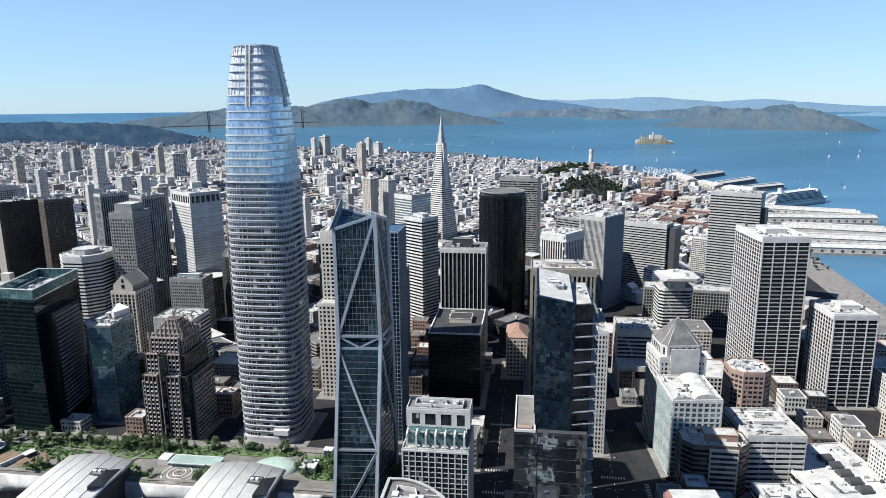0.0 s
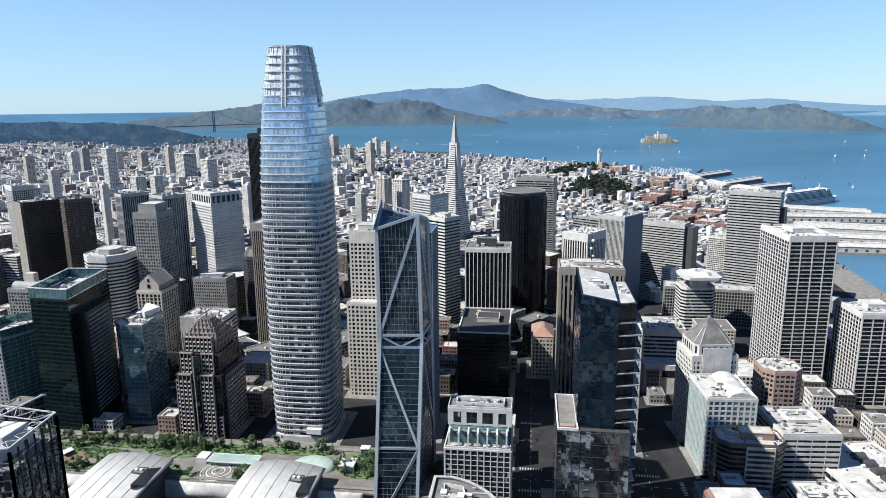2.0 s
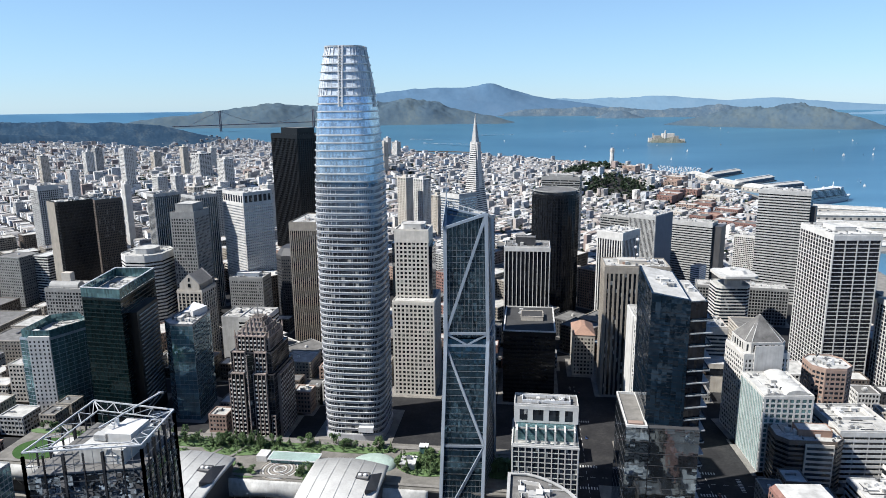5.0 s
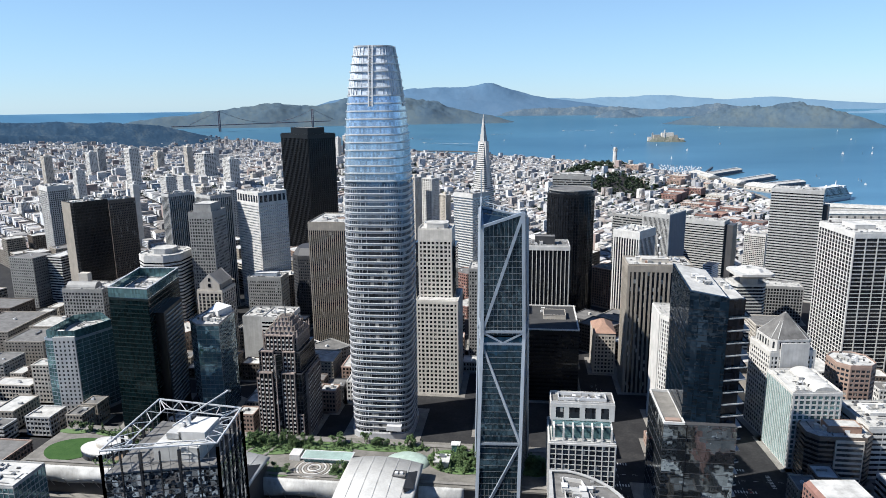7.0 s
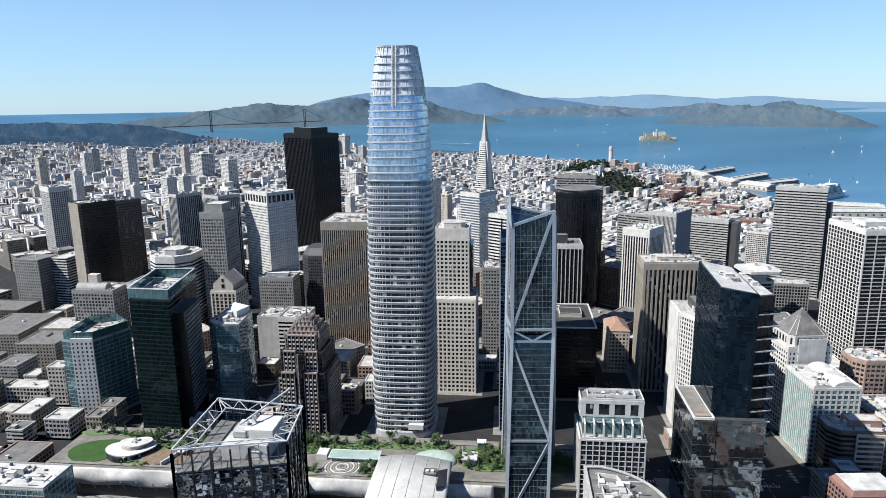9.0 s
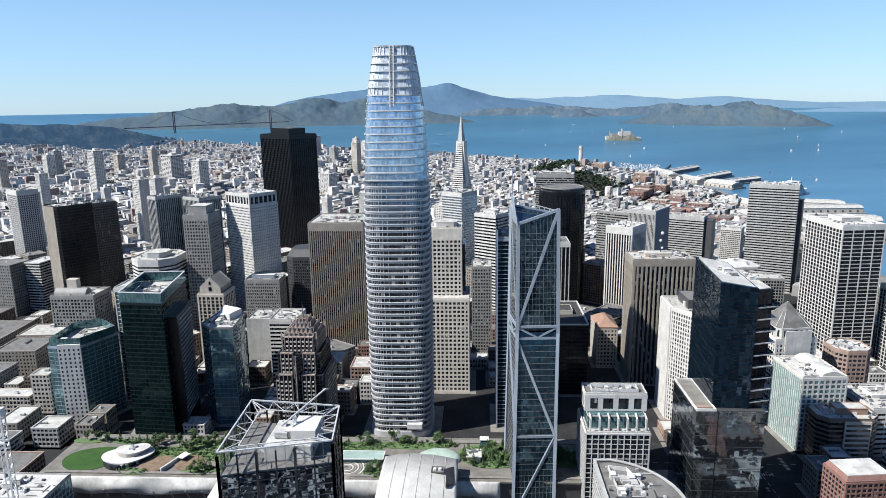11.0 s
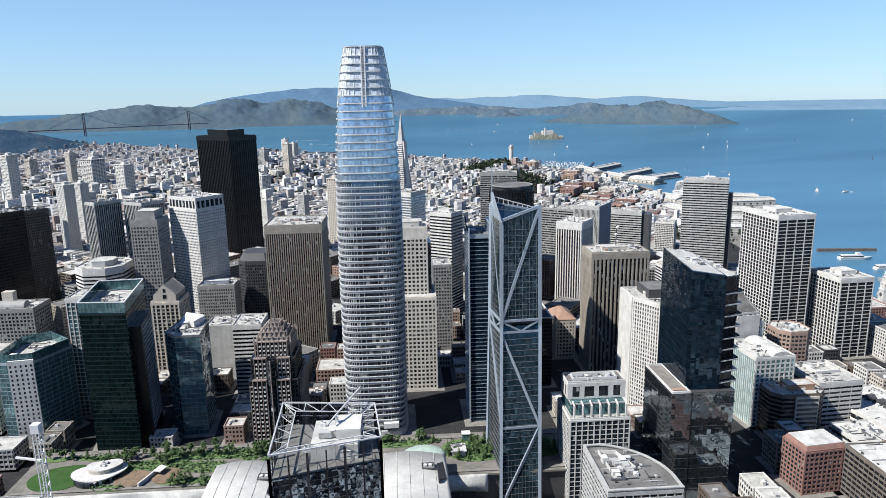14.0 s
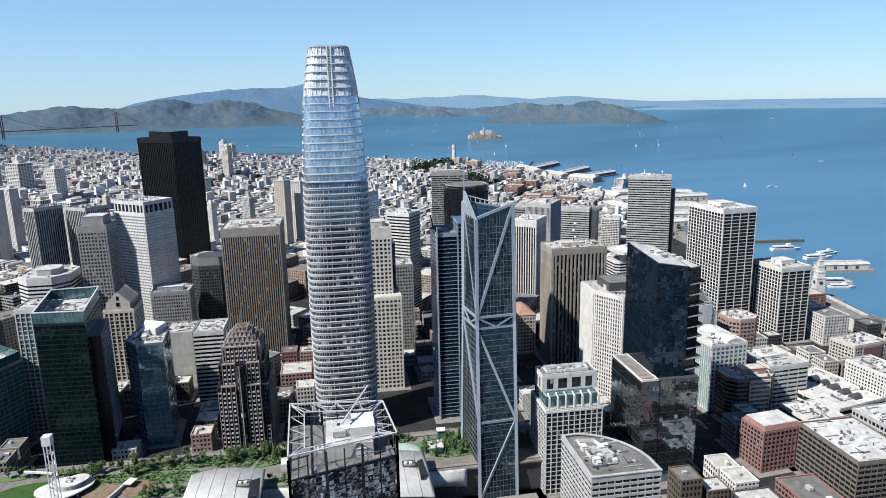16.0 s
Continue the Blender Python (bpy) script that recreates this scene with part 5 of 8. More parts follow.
def dotted_wing(x0, w, y, deep, z0, z1, n, side=False):
    """Projecting dark bay: slim stone piers with a column of pale panels between each two."""
    m = pose(0, 0, 0) if not side else pose(36, 2, 0, 0, 0, 90)
    part("wing", prism("wing", rect(w, deep, x0, y), z0, z1, "g_black"), T, m)
    step = w / n
    for i in range(n + 1):
        part("stone_pier", prism("stone_pier", rect(0.55, deep + 0.7, x0 + i * step - 0.27, y - 0.6), z0, z1 + 1.2, "rose_stone"), T, m)
    V, F = [], []
    for i in range(n):
        for k in range(int((z1 - z0) / 3.9)):
            zc = z0 + 1.0 + 3.9 * k
            xc = x0 + (i + 0.5) * step
            box_vf(xc - step * 0.22, y - 0.35, zc, xc + step * 0.22, y + 0.1, zc + 1.5, V, F)
    part("panelling", mesh("panelling", V, F, ("white",)), T, m)
    part("coping", prism("coping", rect(w + 0.8, deep + 0.8, x0 - 0.4, y - 0.7), z1, z1 + 0.9, "rose_stone"), T, m)


dotted_wing(1.5, 11, -2.2, 2.2, 0, 62, 3)
dotted_wing(21, 11, -2.2, 2.2, 0, 62, 3)
dotted_wing(-1.5, 2.6, -0.9, 0.9, 0, 56, 1)
dotted_wing(34.5, 3.2, -0.9, 0.9, 0, 24, 1)
dotted_wing(3, 10, 1.2, 1.8, 62, 80, 3)
dotted_wing(22, 10, 1.2, 1.8, 62, 80, 3)
dotted_wing(6, 24, 5.2, 1.8, 80, 93, 7)
dotted_wing(6, 34, -4.2, 2.0, 0, 58, 10, True)
part("bay_window", prism("bay_window", [(12.8, -0.1), (17, -4.2), (21, -0.1)], 0, 79, "g_office"), T)
part("bay_edge", prism("bay_edge", circ(0.45, 8, 17, -4.3), 0, 80, "rose_stone"), T)
for k in range(20):
    part("bay_band", prism("bay_band", [(12.7, 0), (17, -4.45), (21.1, 0)], 0, 0.7, "slate"), T, pose(0, 0, 3 + 3.9 * k))
for k, (ins, z0_, z1_) in enumerate(((0.6, 92, 95.5), (3.4, 95.5, 99.2), (6.2, 99.2, 102.6), (9.0, 102.6, 105.5))):
    P = chamfer(30 - 2 * ins, 32 - 2 * ins, 2.4, 3 + ins, 7 + ins)
    part("crown_step", prism("crown_step", P, z0_, z1_, "rose_stone", grow(P, -1.3), "brown"), T, None, "pinkish stone crown stepping back")
    part("step_coping", band("step_coping", grow(P, -1.0), 0.3, 0.5, "tan", 0.6), T, pose(0, 0, z1_ - 0.1))
    for i in range(7 - k):
        f = (i + 0.5) / (7 - k)
        w_, d_ = 30 - 2 * ins, 32 - 2 * ins
        for xx, yy in ((3 + ins + w_ * f, 7 + ins + 0.3), (3 + ins + w_ - 0.3, 7 + ins + d_ * f)):
            part("merlon", prism("merlon", rect(1.3, 1.3, xx - 0.65, yy - 0.65), z0_, z1_ + 1.8, "rose_stone", rect(0.5, 0.5, xx - 0.25, yy - 0.25)), T)
for px in (3, 18, 33):
    for py in (7, 39):
        part("pinnacle", prism("pinnacle", rect(1.6, 1.6, px - 0.8, py - 0.8), 92, 98, "rose_stone", rect(0.4, 0.4, px - 0.2, py - 0.2)), T)
part("spire", prism("spire", circ(0.7, 8, 18, 23), 105.4, 119, "steel", circ(0.15, 8, 18, 23)), T)
# pale striped block and blank-walled block beside it
tower("office_block", "pale stone office block with dark window bands", -361, 602, 0, rect(28, 36), 74, "white", "g_black", floor=3.9, sill=2.0, sill_out=0.4, top=4)
T = tower("office_block", "grey office block with a blank party wall", -398, 640, 0, rect(28, 34), 62, "pale_grey", "g_office", floor=3.9, bay=3, sill=1.8, pier=1.2, sill_out=0.2)
part("blank_wall", prism("blank_wall", rect(28.4, 0.8, -0.2, -1.0), 0, 63, "pale_grey"), T)
# teal glass and white wall tower
GP = [(-537, 519), (-525, 517), (-507, 520), (-492, 556), (-520, 580), (-541, 566)]
T = tower("office_tower", "teal glass tower with a white punched-window wall", 0, 0, 0, GP, 76, "blue_steel", "g_teal", "gravel_roof", 6, floor=3.9, sill=0.4, sill_out=0.15, bay=6, pier=0.2, pier_out=0.2, top=1.2)
part("glass_screen", band("glass_screen", grow(GP, -1.5), 0, 8, "g_teal", 0.3), T, pose(0, 0, 76))
wallpoly = [(-526, 515.2), (-506.5, 518.4), (-507, 520.2), (-526, 517.2)]
part("front_wall", prism("front_wall", wallpoly, 0, 79, "white"), T)
me = box_mesh("window", (1.5, 0.5, 2.0), "g_office")
for k in range(18):
    for i in range(5):
        f = (i + 0.5) / 5
        part("window", me, T, pose(-526 + 19.5 * f, 515.4 + 3.2 * f, 5 + k * 4.0, 0, 0, 9.3))
# white angled tower with tall windows
GP = [(19, 578), (19.5, 545), (36, 517), (64, 517), (64, 578)]
T = tower("office_tower", "white concrete tower with a blank flank and tall windows", 0, 0, 0, GP, 106, "white", "g_office", "gravel_roof", 4, floor=3.9, bay=2.6, sill=1.3, sill_out=0.4, pier=1.2, pier_out=0.45, top=3, edges=(1, 2, 3, 4))
part("blank_flank", prism("blank_flank", [(18.2, 578.5), (18.4, 545), (19.4, 545), (19.4, 578.5)], 0, 106.5, "white"), T)
penthouse(T, rect(26, 30, 32, 540), 106, 8, "dark_grey", "dark_roof")

# dark glass tower with balconies, lower block in front with a roof terrace
T = thing("glass_office_tower", "dark blue glass tower with stacked corner terraces", "skyscraper")
claim(rect(54, 66, -9, 384))
GP = [(5.5, 396), (28, 391.5), (28, 448), (5.5, 448)]
part("upper_glass", prism("upper_glass", GP, 0, [169.5, 166.5, 170.5, 174.5], "g_ink"), T)
part("side_glass", prism("side_glass", [(28, 392.5), (39, 396), (39, 446), (28, 446)], 0, 165, "g_black"), T)
part("roof", prism("roof", [(7, 398), (27, 394), (27, 446), (7, 446)], 162, [169.8, 166.9, 170.8, 174.8], "white_roof"), T)
part("side_roof", prism("side_roof", [(28.5, 394), (38, 397), (38, 445), (28.5, 445)], 164, 165.5, "gravel_roof"), T)
roof_plant(T, [(12, 404), (24, 402), (24, 438), (12, 438)], 169.0, 14, 21)
roof_plant(T, [(30, 404), (37, 402), (37, 438), (30, 438)], 165.4, 4, 22)
for z0_ in np.arange(88, 160, 4.1):
    V, F = [], []
    ring_vf(grow(GP, 0.12), grow(GP, -0.2), 0, 0.3, V, F)
    part("floor_edge", mesh("floor_edge", V, F, ("g_black",)), T, pose(0, 0, z0_))
for i, z0_ in enumerate(np.arange(96, 156, 12.3)):
    part("slope_line", beam("slope_line", (5.2, 447.5, z0_ + 7), (5.2, 396.5, z0_ - 4), 0.35, "g_black"), T)
me = prism("terrace_slab", [(28.5, 391.5), (43, 395.5), (43, 446), (28.5, 446)], 0, 0.7, "pale_grey")
me2 = band("terrace_rail", [(29, 392), (42.6, 395.8), (42.6, 445.6), (29, 445.6)], 0, 1.1, "g_navy", 0.1)
for i in range(16):
    part("terrace_slab", me, T, pose(0, 0, 30 + i * 8.2))
    if i % 2:
        part("terrace_rail", me2, T, pose(0, 0, 30.7 + i * 8.2))
GP2 = [(-7, 388), (38, 388), (38, 440), (-7, 440)]
part("lower_glass", prism("lower_glass", GP2, 0, 83, "g_mirror"), T)
for z0_ in np.arange(8, 82, 8.2):
    part("floor_edge", band("floor_edge", GP2, 0.1, 0.3, "dark_grey", 0.2), T, pose(0, 0, z0_))
part("seam", prism("seam", rect(0.5, 0.4, 7.2, 387.7), 0, 83, "g_black"), T)
part("terrace_floor", prism("terrace_floor", rect(12.4, 46, -6.4, 391), 82.8, 83.6, "paving"), T)
part("terrace_parapet", band("terrace_parapet", rect(13, 51, -6.9, 388.3), 0.1, 1.6, "white", 0.8), T, pose(0, 0, 83))
part("terrace_bed", prism("terrace_bed", rect(9, 4, -5, 391), 83.6, 84.6, "pink_stone"), T)
part("ledge_roof", prism("ledge_roof", rect(31, 4, 6.8, 388.2), 83, 83.4, "dark_grey"), T)

# white residential block with a columned crown
T = tower("apartment_tower", "white concrete tower with a columned set-back crown", -79, 389, 0, rect(43, 36), 66, "white", "g_dark", "gravel_roof", 0, floor=3.6, bay=4.2, sill=0.55, sill_out=0.3, pier=0.7, pier_out=0.75, top=1.2)
storeys(T, rect(39, 28, 2, 6), 66, 76, "pale_grey", "g_teal", floor=5, bay=6.4, sill=0.8, sill_out=0.2, top=1.0)
me = box_mesh("column", (1.1, 1.6, 10.5), "white")
for i in range(7):
    part("column", me, T, pose(3 + i * 6.2, 1.2, 66))
    part("column_arm", beam("column_arm", (3 + i * 6.2, 0.6, 76), (3 + i * 6.2, 6.4, 77.5), 1.0, "white"), T)
storeys(T, rect(42, 17, 1, 13), 76, 88, "white", "g_office", floor=6, bay=10, sill=1.5, sill_out=0.2, pier=3.5, pier_out=0.3, top=2.6)
flat_roof(T, rect(42, 17, 1, 13), 88, "dark_roof", "white", 1.4, 8, 31, 0.8)
part("roof_frame", band("roof_frame", rect(32, 9, 6, 17), 0, 2.2, "white_metal", 0.5), T, pose(0, 0, 88.2))

# curved-roof block
arc = [(-80, 352)] + [(-80 + 44 * math.sin(a), 308 + 46 * math.cos(a)) for a in np.linspace(0.25, 1.45, 10)] + [(-36, 300), (-80, 300)]
arc = arc[::-1]
T = thing("apartment_block", "pale concrete block with a curved roof edge", "apartment building")
claim(arc)
storeys(T, arc, 0, 66, "pale_grey", "g_black", floor=3.6, bay=5, sill=1.9, sill_out=0.5, pier=0.7, pier_out=0.2, top=2.4)
flat_roof(T, arc, 66, "dark_roof", "grey", 1.2, 0, 1)
part("arched_band", band("arched_band", arc, 0.5, 0.7, "pale_grey", 1.3), T, pose(0, 0, 67))
roof_plant(T, [(-76, 306), (-46, 306), (-56, 342), (-76, 346)], 66.1, 22, 77, 0.95)
roof_services(T, [(-77, 304), (-44, 304), (-56, 342), (-77, 346)], 66.1, 13)
part("plant_screen", band("plant_screen", [(-72, 322), (-56, 322), (-62, 342), (-73, 344)], 0, 2.4, "white", 0.4), T, pose(0, 0, 66))

# tower with an open truss crown
FP = [(-241.5, 174.5), (-203.5, 184), (-206.5, 211.5), (-243, 216)]
T = thing("truss_crown_tower", "dark reflective glass tower with an open white truss crown", "skyscraper")
claim(FP)
part("body", prism("body", FP, 0, 160, "g_wavy"), T)
for z0_ in np.arange(6, 158, 4.2):
    part("floor_edge", band("floor_edge", FP, 0.12, 0.3, "dark_grey", 0.2), T, pose(0, 0, z0_))
lerp2 = lambda a, b, f: (a[0] + (b[0] - a[0]) * f, a[1] + (b[1] - a[1]) * f)
for s in range(4):
    a, b = FP[s], FP[(s + 1) % 4]
    cnt = 12
    for i in range(cnt + 1):
        p = lerp2(a, b, i / cnt)
        if i % 2 == 0:
            part("glass_fin", beam("glass_fin", (*p, 0), (*p, 168), 0.5 if i % 4 else 0.9, "g_black"), T)
        part("crown_post", beam("crown_post", (*p, 160), (*p, 169.3), 0.14, "steel"), T)
    part("crown_chord", beam("crown_chord", (*a, 169.6), (*b, 169.6), 0.5, "truss_paint"), T)
    part("crown_chord", beam("crown_chord", (*a, 164), (*b, 164), 0.22, "steel"), T)
    a2, b2 = lerp2(a, (-224, 196), 0.3), lerp2(b, (-224, 196), 0.3)
    part("inner_chord", beam("inner_chord", (*a2, 168.5), (*b2, 168.5), 0.34, "truss_paint"), T)
    part("corner_tie", beam("corner_tie", (*a, 169.4), (*a2, 168.5), 0.34, "truss_paint"), T)
    for i in range(4):
        q0, q1 = lerp2(a, b, i / 4), lerp2(a2, b2, (i + 0.5) / 4)
        q2 = lerp2(a, b, (i + 1) / 4)
        part("web_tie", beam("web_tie", (*q0, 169.4), (*q1, 168.5), 0.22, "truss_paint"), T)
        part("web_tie", beam("web_tie", (*q1, 168.5), (*q2, 169.4), 0.22, "truss_paint"), T)
part("roof", prism("roof", grow(FP, -0.6), 158, 160.4, "dark_roof"), T)
part("roof_deck", prism("roof_deck", rect(17, 20, -229, 186), 160.4, 166, "white_roof"), T)
part("roof_house", prism("roof_house", rect(9, 12, -220, 190), 166, 170, "white"), T)
roof_plant(T, rect(26, 22, -236, 184), 160.5, 8, 40, 0.9)
roof_plant(T, rect(15, 16, -228, 188), 166.1, 6, 41, 0.8)
part("crane_mast", beam("crane_mast", (-220, 196, 166), (-220, 196, 173), 1.2, "white_metal"), T)
part("crane_jib", beam("crane_jib", (-223, 190, 172), (-212, 213, 176), 0.5, "truss_paint"), T)
part("crane_hook", box_mesh("crane_hook", (2.4, 0.6, 0.6), "steel"), T, pose(-212, 213, 175.6))

# eastern group
T = tower("office_tower", "white concrete grid tower with black windows", 221, 660, 5, rect(45, 66), 157, "white", "g_black", "white_roof", 4, floor=4.0, bay=5.5, bays={0: 10.8, 2: 10.8}, sill=0.8, sill_out=0.2, pier=1.1, pier_out=0.6, top=5)
penthouse(T, rect(20, 24, 12, 22), 157, 4, "white", "white_roof")
T = tower("office_tower", "white concrete grid tower with black windows", 280, 630.5, 4, rect(40, 48), 91, "white", "g_black", "white_roof", 3, floor=4.0, bay=4.8, bays={0: 10.0, 2: 10.0}, sill=0.8, sill_out=0.2, pier=1.1, pier_out=0.6, top=4.5)
penthouse(T, rect(18, 18, 14, 18), 91, 4, "white", "white_roof")
T = tower("office_tower", "pale grey striped office slab by the waterfront", 254, 985, -27, rect(66, 32), 160, "pale_grey", "g_black", "gravel_roof", 5, floor=3.8, sill=2.0, sill_out=0.5, top=5)
part("end_fin", prism("end_fin", rect(7, 14, 66.2, 6), 0, 140, "dark_grey"), T)
T = tower("office_tower", "pale grey striped office slab with a dark stair flank", 142, 1065, -30, rect(73, 29), 102, "pale_grey", "g_black", "gravel_roof", 4, floor=3.8, sill=2.0, sill_out=0.5, top=6)
part("end_fin", prism("end_fin", rect(12, 26, 73.2, 4), 0, 98, "dark_grey"), T)
tower("hotel", "white hotel with rows of small balconies", 262, 1110, -30, rect(32, 32), 70, "white", "g_office", floor=3.2, bay=3.0, sill=1.2, sill_out=0.7, pier=0.6, pier_out=0.5, cat="hotel")
T = tower("office_tower", "white ribbed tower with plain blank parapet", 15, 829, -36, rect(35, 42), 127, "white", "g_black", "white_roof", 5, bay=3.6, pier=1.3, pier_out=0.7, skip_band=True, top=9)
T = tower("office_tower", "grey tower with a fine window mesh and blank blue-grey flank", 70, 950, -36, rect(40, 53), 129, "pale_grey", "g_office", "white_roof", 3, floor=3.7, bay=1.9, pier=0.95, pier_out=0.3, skip_band=True, top=5)
part("blank_flank", prism("blank_flank", rect(0.6, 52.4, 40.25, 0.3), 0, 129, "slate_panel"), T)
penthouse(T, rect(12, 14, 14, 20), 129, 4)
tower("office_tower", "grey striped office tower", 40, 1040, -36, rect(56, 36), 112, "grey", "g_office", floor=3.8, sill=1.9, sill_out=0.4)

# teal lattice block with a vaulted roof
T = tower("office_building", "white gridded office building with a pale vaulted roof", 110, 488, 4, rect(37, 47), 64, "white", "g_teal", "white_roof", 3, floor=4.0, bay=4.6, sill=1.3, sill_out=0.3, pier=1.5, pier_out=0.35, top=2.2, cat="office building", edges=(0, 1, 2))
for i in range(16):
    part("lattice_bar", beam("lattice_bar", (-0.45, 1 + i * 3.0, 0), (-0.45, 1 + i * 3.0, 63), 0.4, "white_metal"), T)
V = [(16 + 17 * (1 - math.cos(a)) / 2 + 1, y_, 64 + 4.2 * math.sin(a)) for y_ in (2, 45) for a in np.linspace(0, math.pi, 14)]
# this side's glass is coloured paler to show the sky it mirrors
part("glazed_flank", prism("glazed_flank", rect(0.35, 45, -0.4, 1), 1, 62, "g_sky_green"), T)
part("vault", mesh("vault", V, [(i + 1, i, 14 + i, 15 + i) for i in range(13)] + [tuple(range(14)), tuple(range(27, 13, -1))], ("white_roof",)), T)
for i in range(3):
    part("dormer", prism("dormer", rect(3.4, 3, 26, 8 + i * 10), 64, 68.2, "white"), T)
    part("dormer_glass", prism("dormer_glass", rect(0.3, 2.2, 29.5, 8.4 + i * 10), 65.2, 67.8, "g_office"), T)

# white tower with a glazed pyramid cap
T = tower("office_tower", "white stone tower with a grey glazed pyramid roof", 109, 538, 8, rect(38, 36), 78, "white", "g_office", "white_roof", 0, floor=3.9, bay=3.6, sill=1.6, sill_out=0.3, pier=1.5, pier_out=0.35, top=4, edges=(0, 3))
part("front_panel", prism("front_panel", rect(24, 0.8, 8, -1.1), 0, 86, "white"), T)
storeys(T, chamfer(34, 32, 4, 2, 2), 78, 88, "white", "g_office", floor=5, bay=5, sill=2, pier=2, sill_out=0.3, pier_out=0.35, top=2)
cap = chamfer(33, 31, 4, 2.5, 2.5)
part("pyramid_cap", prism("pyramid_cap", cap, 88, 107, "dark_roof", [(19 + (x - 19) * 0.06, 18 + (y - 18) * 0.06) for x, y in cap]), T)
for i, (cxx, cyy) in enumerate(cap):
    part("cap_rib", beam("cap_rib", (cxx, cyy, 88.2), (19, 18, 107.4), 0.5, "pale_grey"), T)

# low and middling blocks of the eastern group
T = tower("office_block", "red-brown stone block with chamfered corners", 172, 552, 2, chamfer(33, 34, 8), 62, "pink_stone", "g_dark", "white_roof", 9, floor=4.2, bay=4, sill=1.9, sill_out=0.4, pier=1.0, pier_out=0.45, top=3, cat="office building")
T = tower("office_block", "tan concrete block with long window slots", 91, 660, 0, rect(40, 40), 60, "cream", "g_dark", "gravel_roof", 3, floor=4.0, sill=2.0, sill_out=0.35, top=7, cat="office building")
part("annex", prism("annex", rect(44, 22, -2, -22), 0, 30, "cream", None, "gravel_roof"), T)
part("annex_window", prism("annex_window", rect(26, 0.4, 8, -22.3), 18, 25, "g_black"), T)
T = tower("office_building", "brown and cream stepped office building with chamfered bays", 114, 462, 0, chamfer(47, 30, 7), 41, "brown", "g_black", "gravel_roof", 5, floor=3.7, bay=4, sill=1.7, sill_out=0.5, top=2.4, cat="office building")
penthouse(T, rect(24, 12, 16, 9), 41, 5, "terracotta", "gravel_roof")
part("centre_bay", prism("centre_bay", rect(20, 3, 18, -1.4), 0, 40, "cream"), T)
for i in range(9):
    part("bay_window", prism("bay_window", rect(18, 0.4, 19, -1.7), 3 + i * 4.1, 5 + i * 4.1, "g_dark"), T)
T = tower("office_building", "white office building with dark window strips", 163, 479, 5, rect(43, 47), 42, "white", "g_black", "gravel_roof", 4, floor=3.9, bay=10.5, sill=2.3, sill_out=0.3, pier=0.6, pier_out=0.1, top=4, cat="office building")
part("roof_well", band("roof_well", rect(24, 18, 12, 20), 0, 2.6, "white", 2.0), T, pose(0, 0, 42))
T = tower("office_building", "red brick office building with pale sills and white roof", 93, 384, 6, rect(34, 25), 34, "red_brick", "g_dark", "white_roof", 0, floor=3.5, bay=3.6, sill=1.3, sill_out=0.35, pier=1.1, pier_out=0.4, top=1.2, cat="office building")
part("mansard", prism("mansard", rect(34, 25), 34, 38, "red_brick", grow(rect(34, 25), -2)), T)
part("roof_cap", prism("roof_cap", grow(rect(34, 25), -2.2), 37.8, 38.4, "white_roof"), T)
T = tower("office_building", "broad dark office block with stone window bands and pale roof", 124, 326, 0, rect(46, 60), 38, "umber", "g_black", "white_roof", 4, floor=3.8, sill=1.7, sill_out=0.3, top=2.2, bay=5, pier=0.5, pier_out=0.2, cat="office building")
T = tower("hotel", "cream and brick building with corner pavilions", 305, 540, 10, rect(46, 30), 28, "cream", "g_office", "gravel_roof", 4, floor=3.6, bay=4, sill=1.5, pier=1.3, sill_out=0.3, cat="hotel")
part("brick_front", prism("brick_front", rect(26, 0.7, 12, -0.9), 3, 25, "red_brick"), T)
T = tower("office_building", "cream office building with a terracotta hipped roof", -22, 668, 0, rect(22, 40), 44, "cream", "g_office", "gravel_roof", 0, floor=4, bay=3.4, sill=1.7, pier=1.5, sill_out=0.3, cat="office building", edges=(0, 1, 2, 3))
part("hip_roof", prism("hip_roof", grow(rect(22, 40), 0.8), 45, 52, "terracotta", [(9, 10), (13, 10), (13, 30), (9, 30)]), T)
T = tower("office_tower", "white striped tower carrying a broad square roof cap on a stem", 158, 806, 4, chamfer(40, 34, 5), 64, "white", "g_dark", plant=0, floor=4, sill=1.8, sill_out=0.4)
part("stem", prism("stem", chamfer(18, 18, 4, 12, 0), 64, 74, "white"), T)
part("cap_soffit", prism("cap_soffit", chamfer(26, 26, 6, 8, -4), 73, 77, "pale_grey", chamfer(46, 44, 6, -2, -13)), T)
part("cap_slab", prism("cap_slab", chamfer(46, 44, 6, -2, -13), 77, 80, "white", None, "white_roof"), T)
part("cap_upper", prism("cap_upper", chamfer(28, 28, 6, 7, -5), 80, 84, "white", chamfer(22, 22, 5, 10, -2), "white_roof"), T)
roof_plant(T, rect(16, 16, 13, 1), 84, 4, 5, 0.8)
tower("office_building", "long dark-windowed office building", 150, 870, -8, rect(110, 30), 48, "grey", "g_black", floor=4, bay=3.6, sill=1.2, pier=1.0, sill_out=0.2, cat="office building")

# ---------------------------------------------------------------- roof park over the bus terminal
claim(rect(420, 62, -474, 396), pad=2)
HALL = thing("terminal_building", "long bus terminal with a roof park and white rippled awning", "terminal", (0, 0, 0))
part("hall", prism("hall", rect(398, 58, -472, 398), 0, 23, "dark_grey"), HALL)
part("deck", prism("deck", rect(402, 62, -474, 396), 23, 24.3, "park_paving"), HALL)


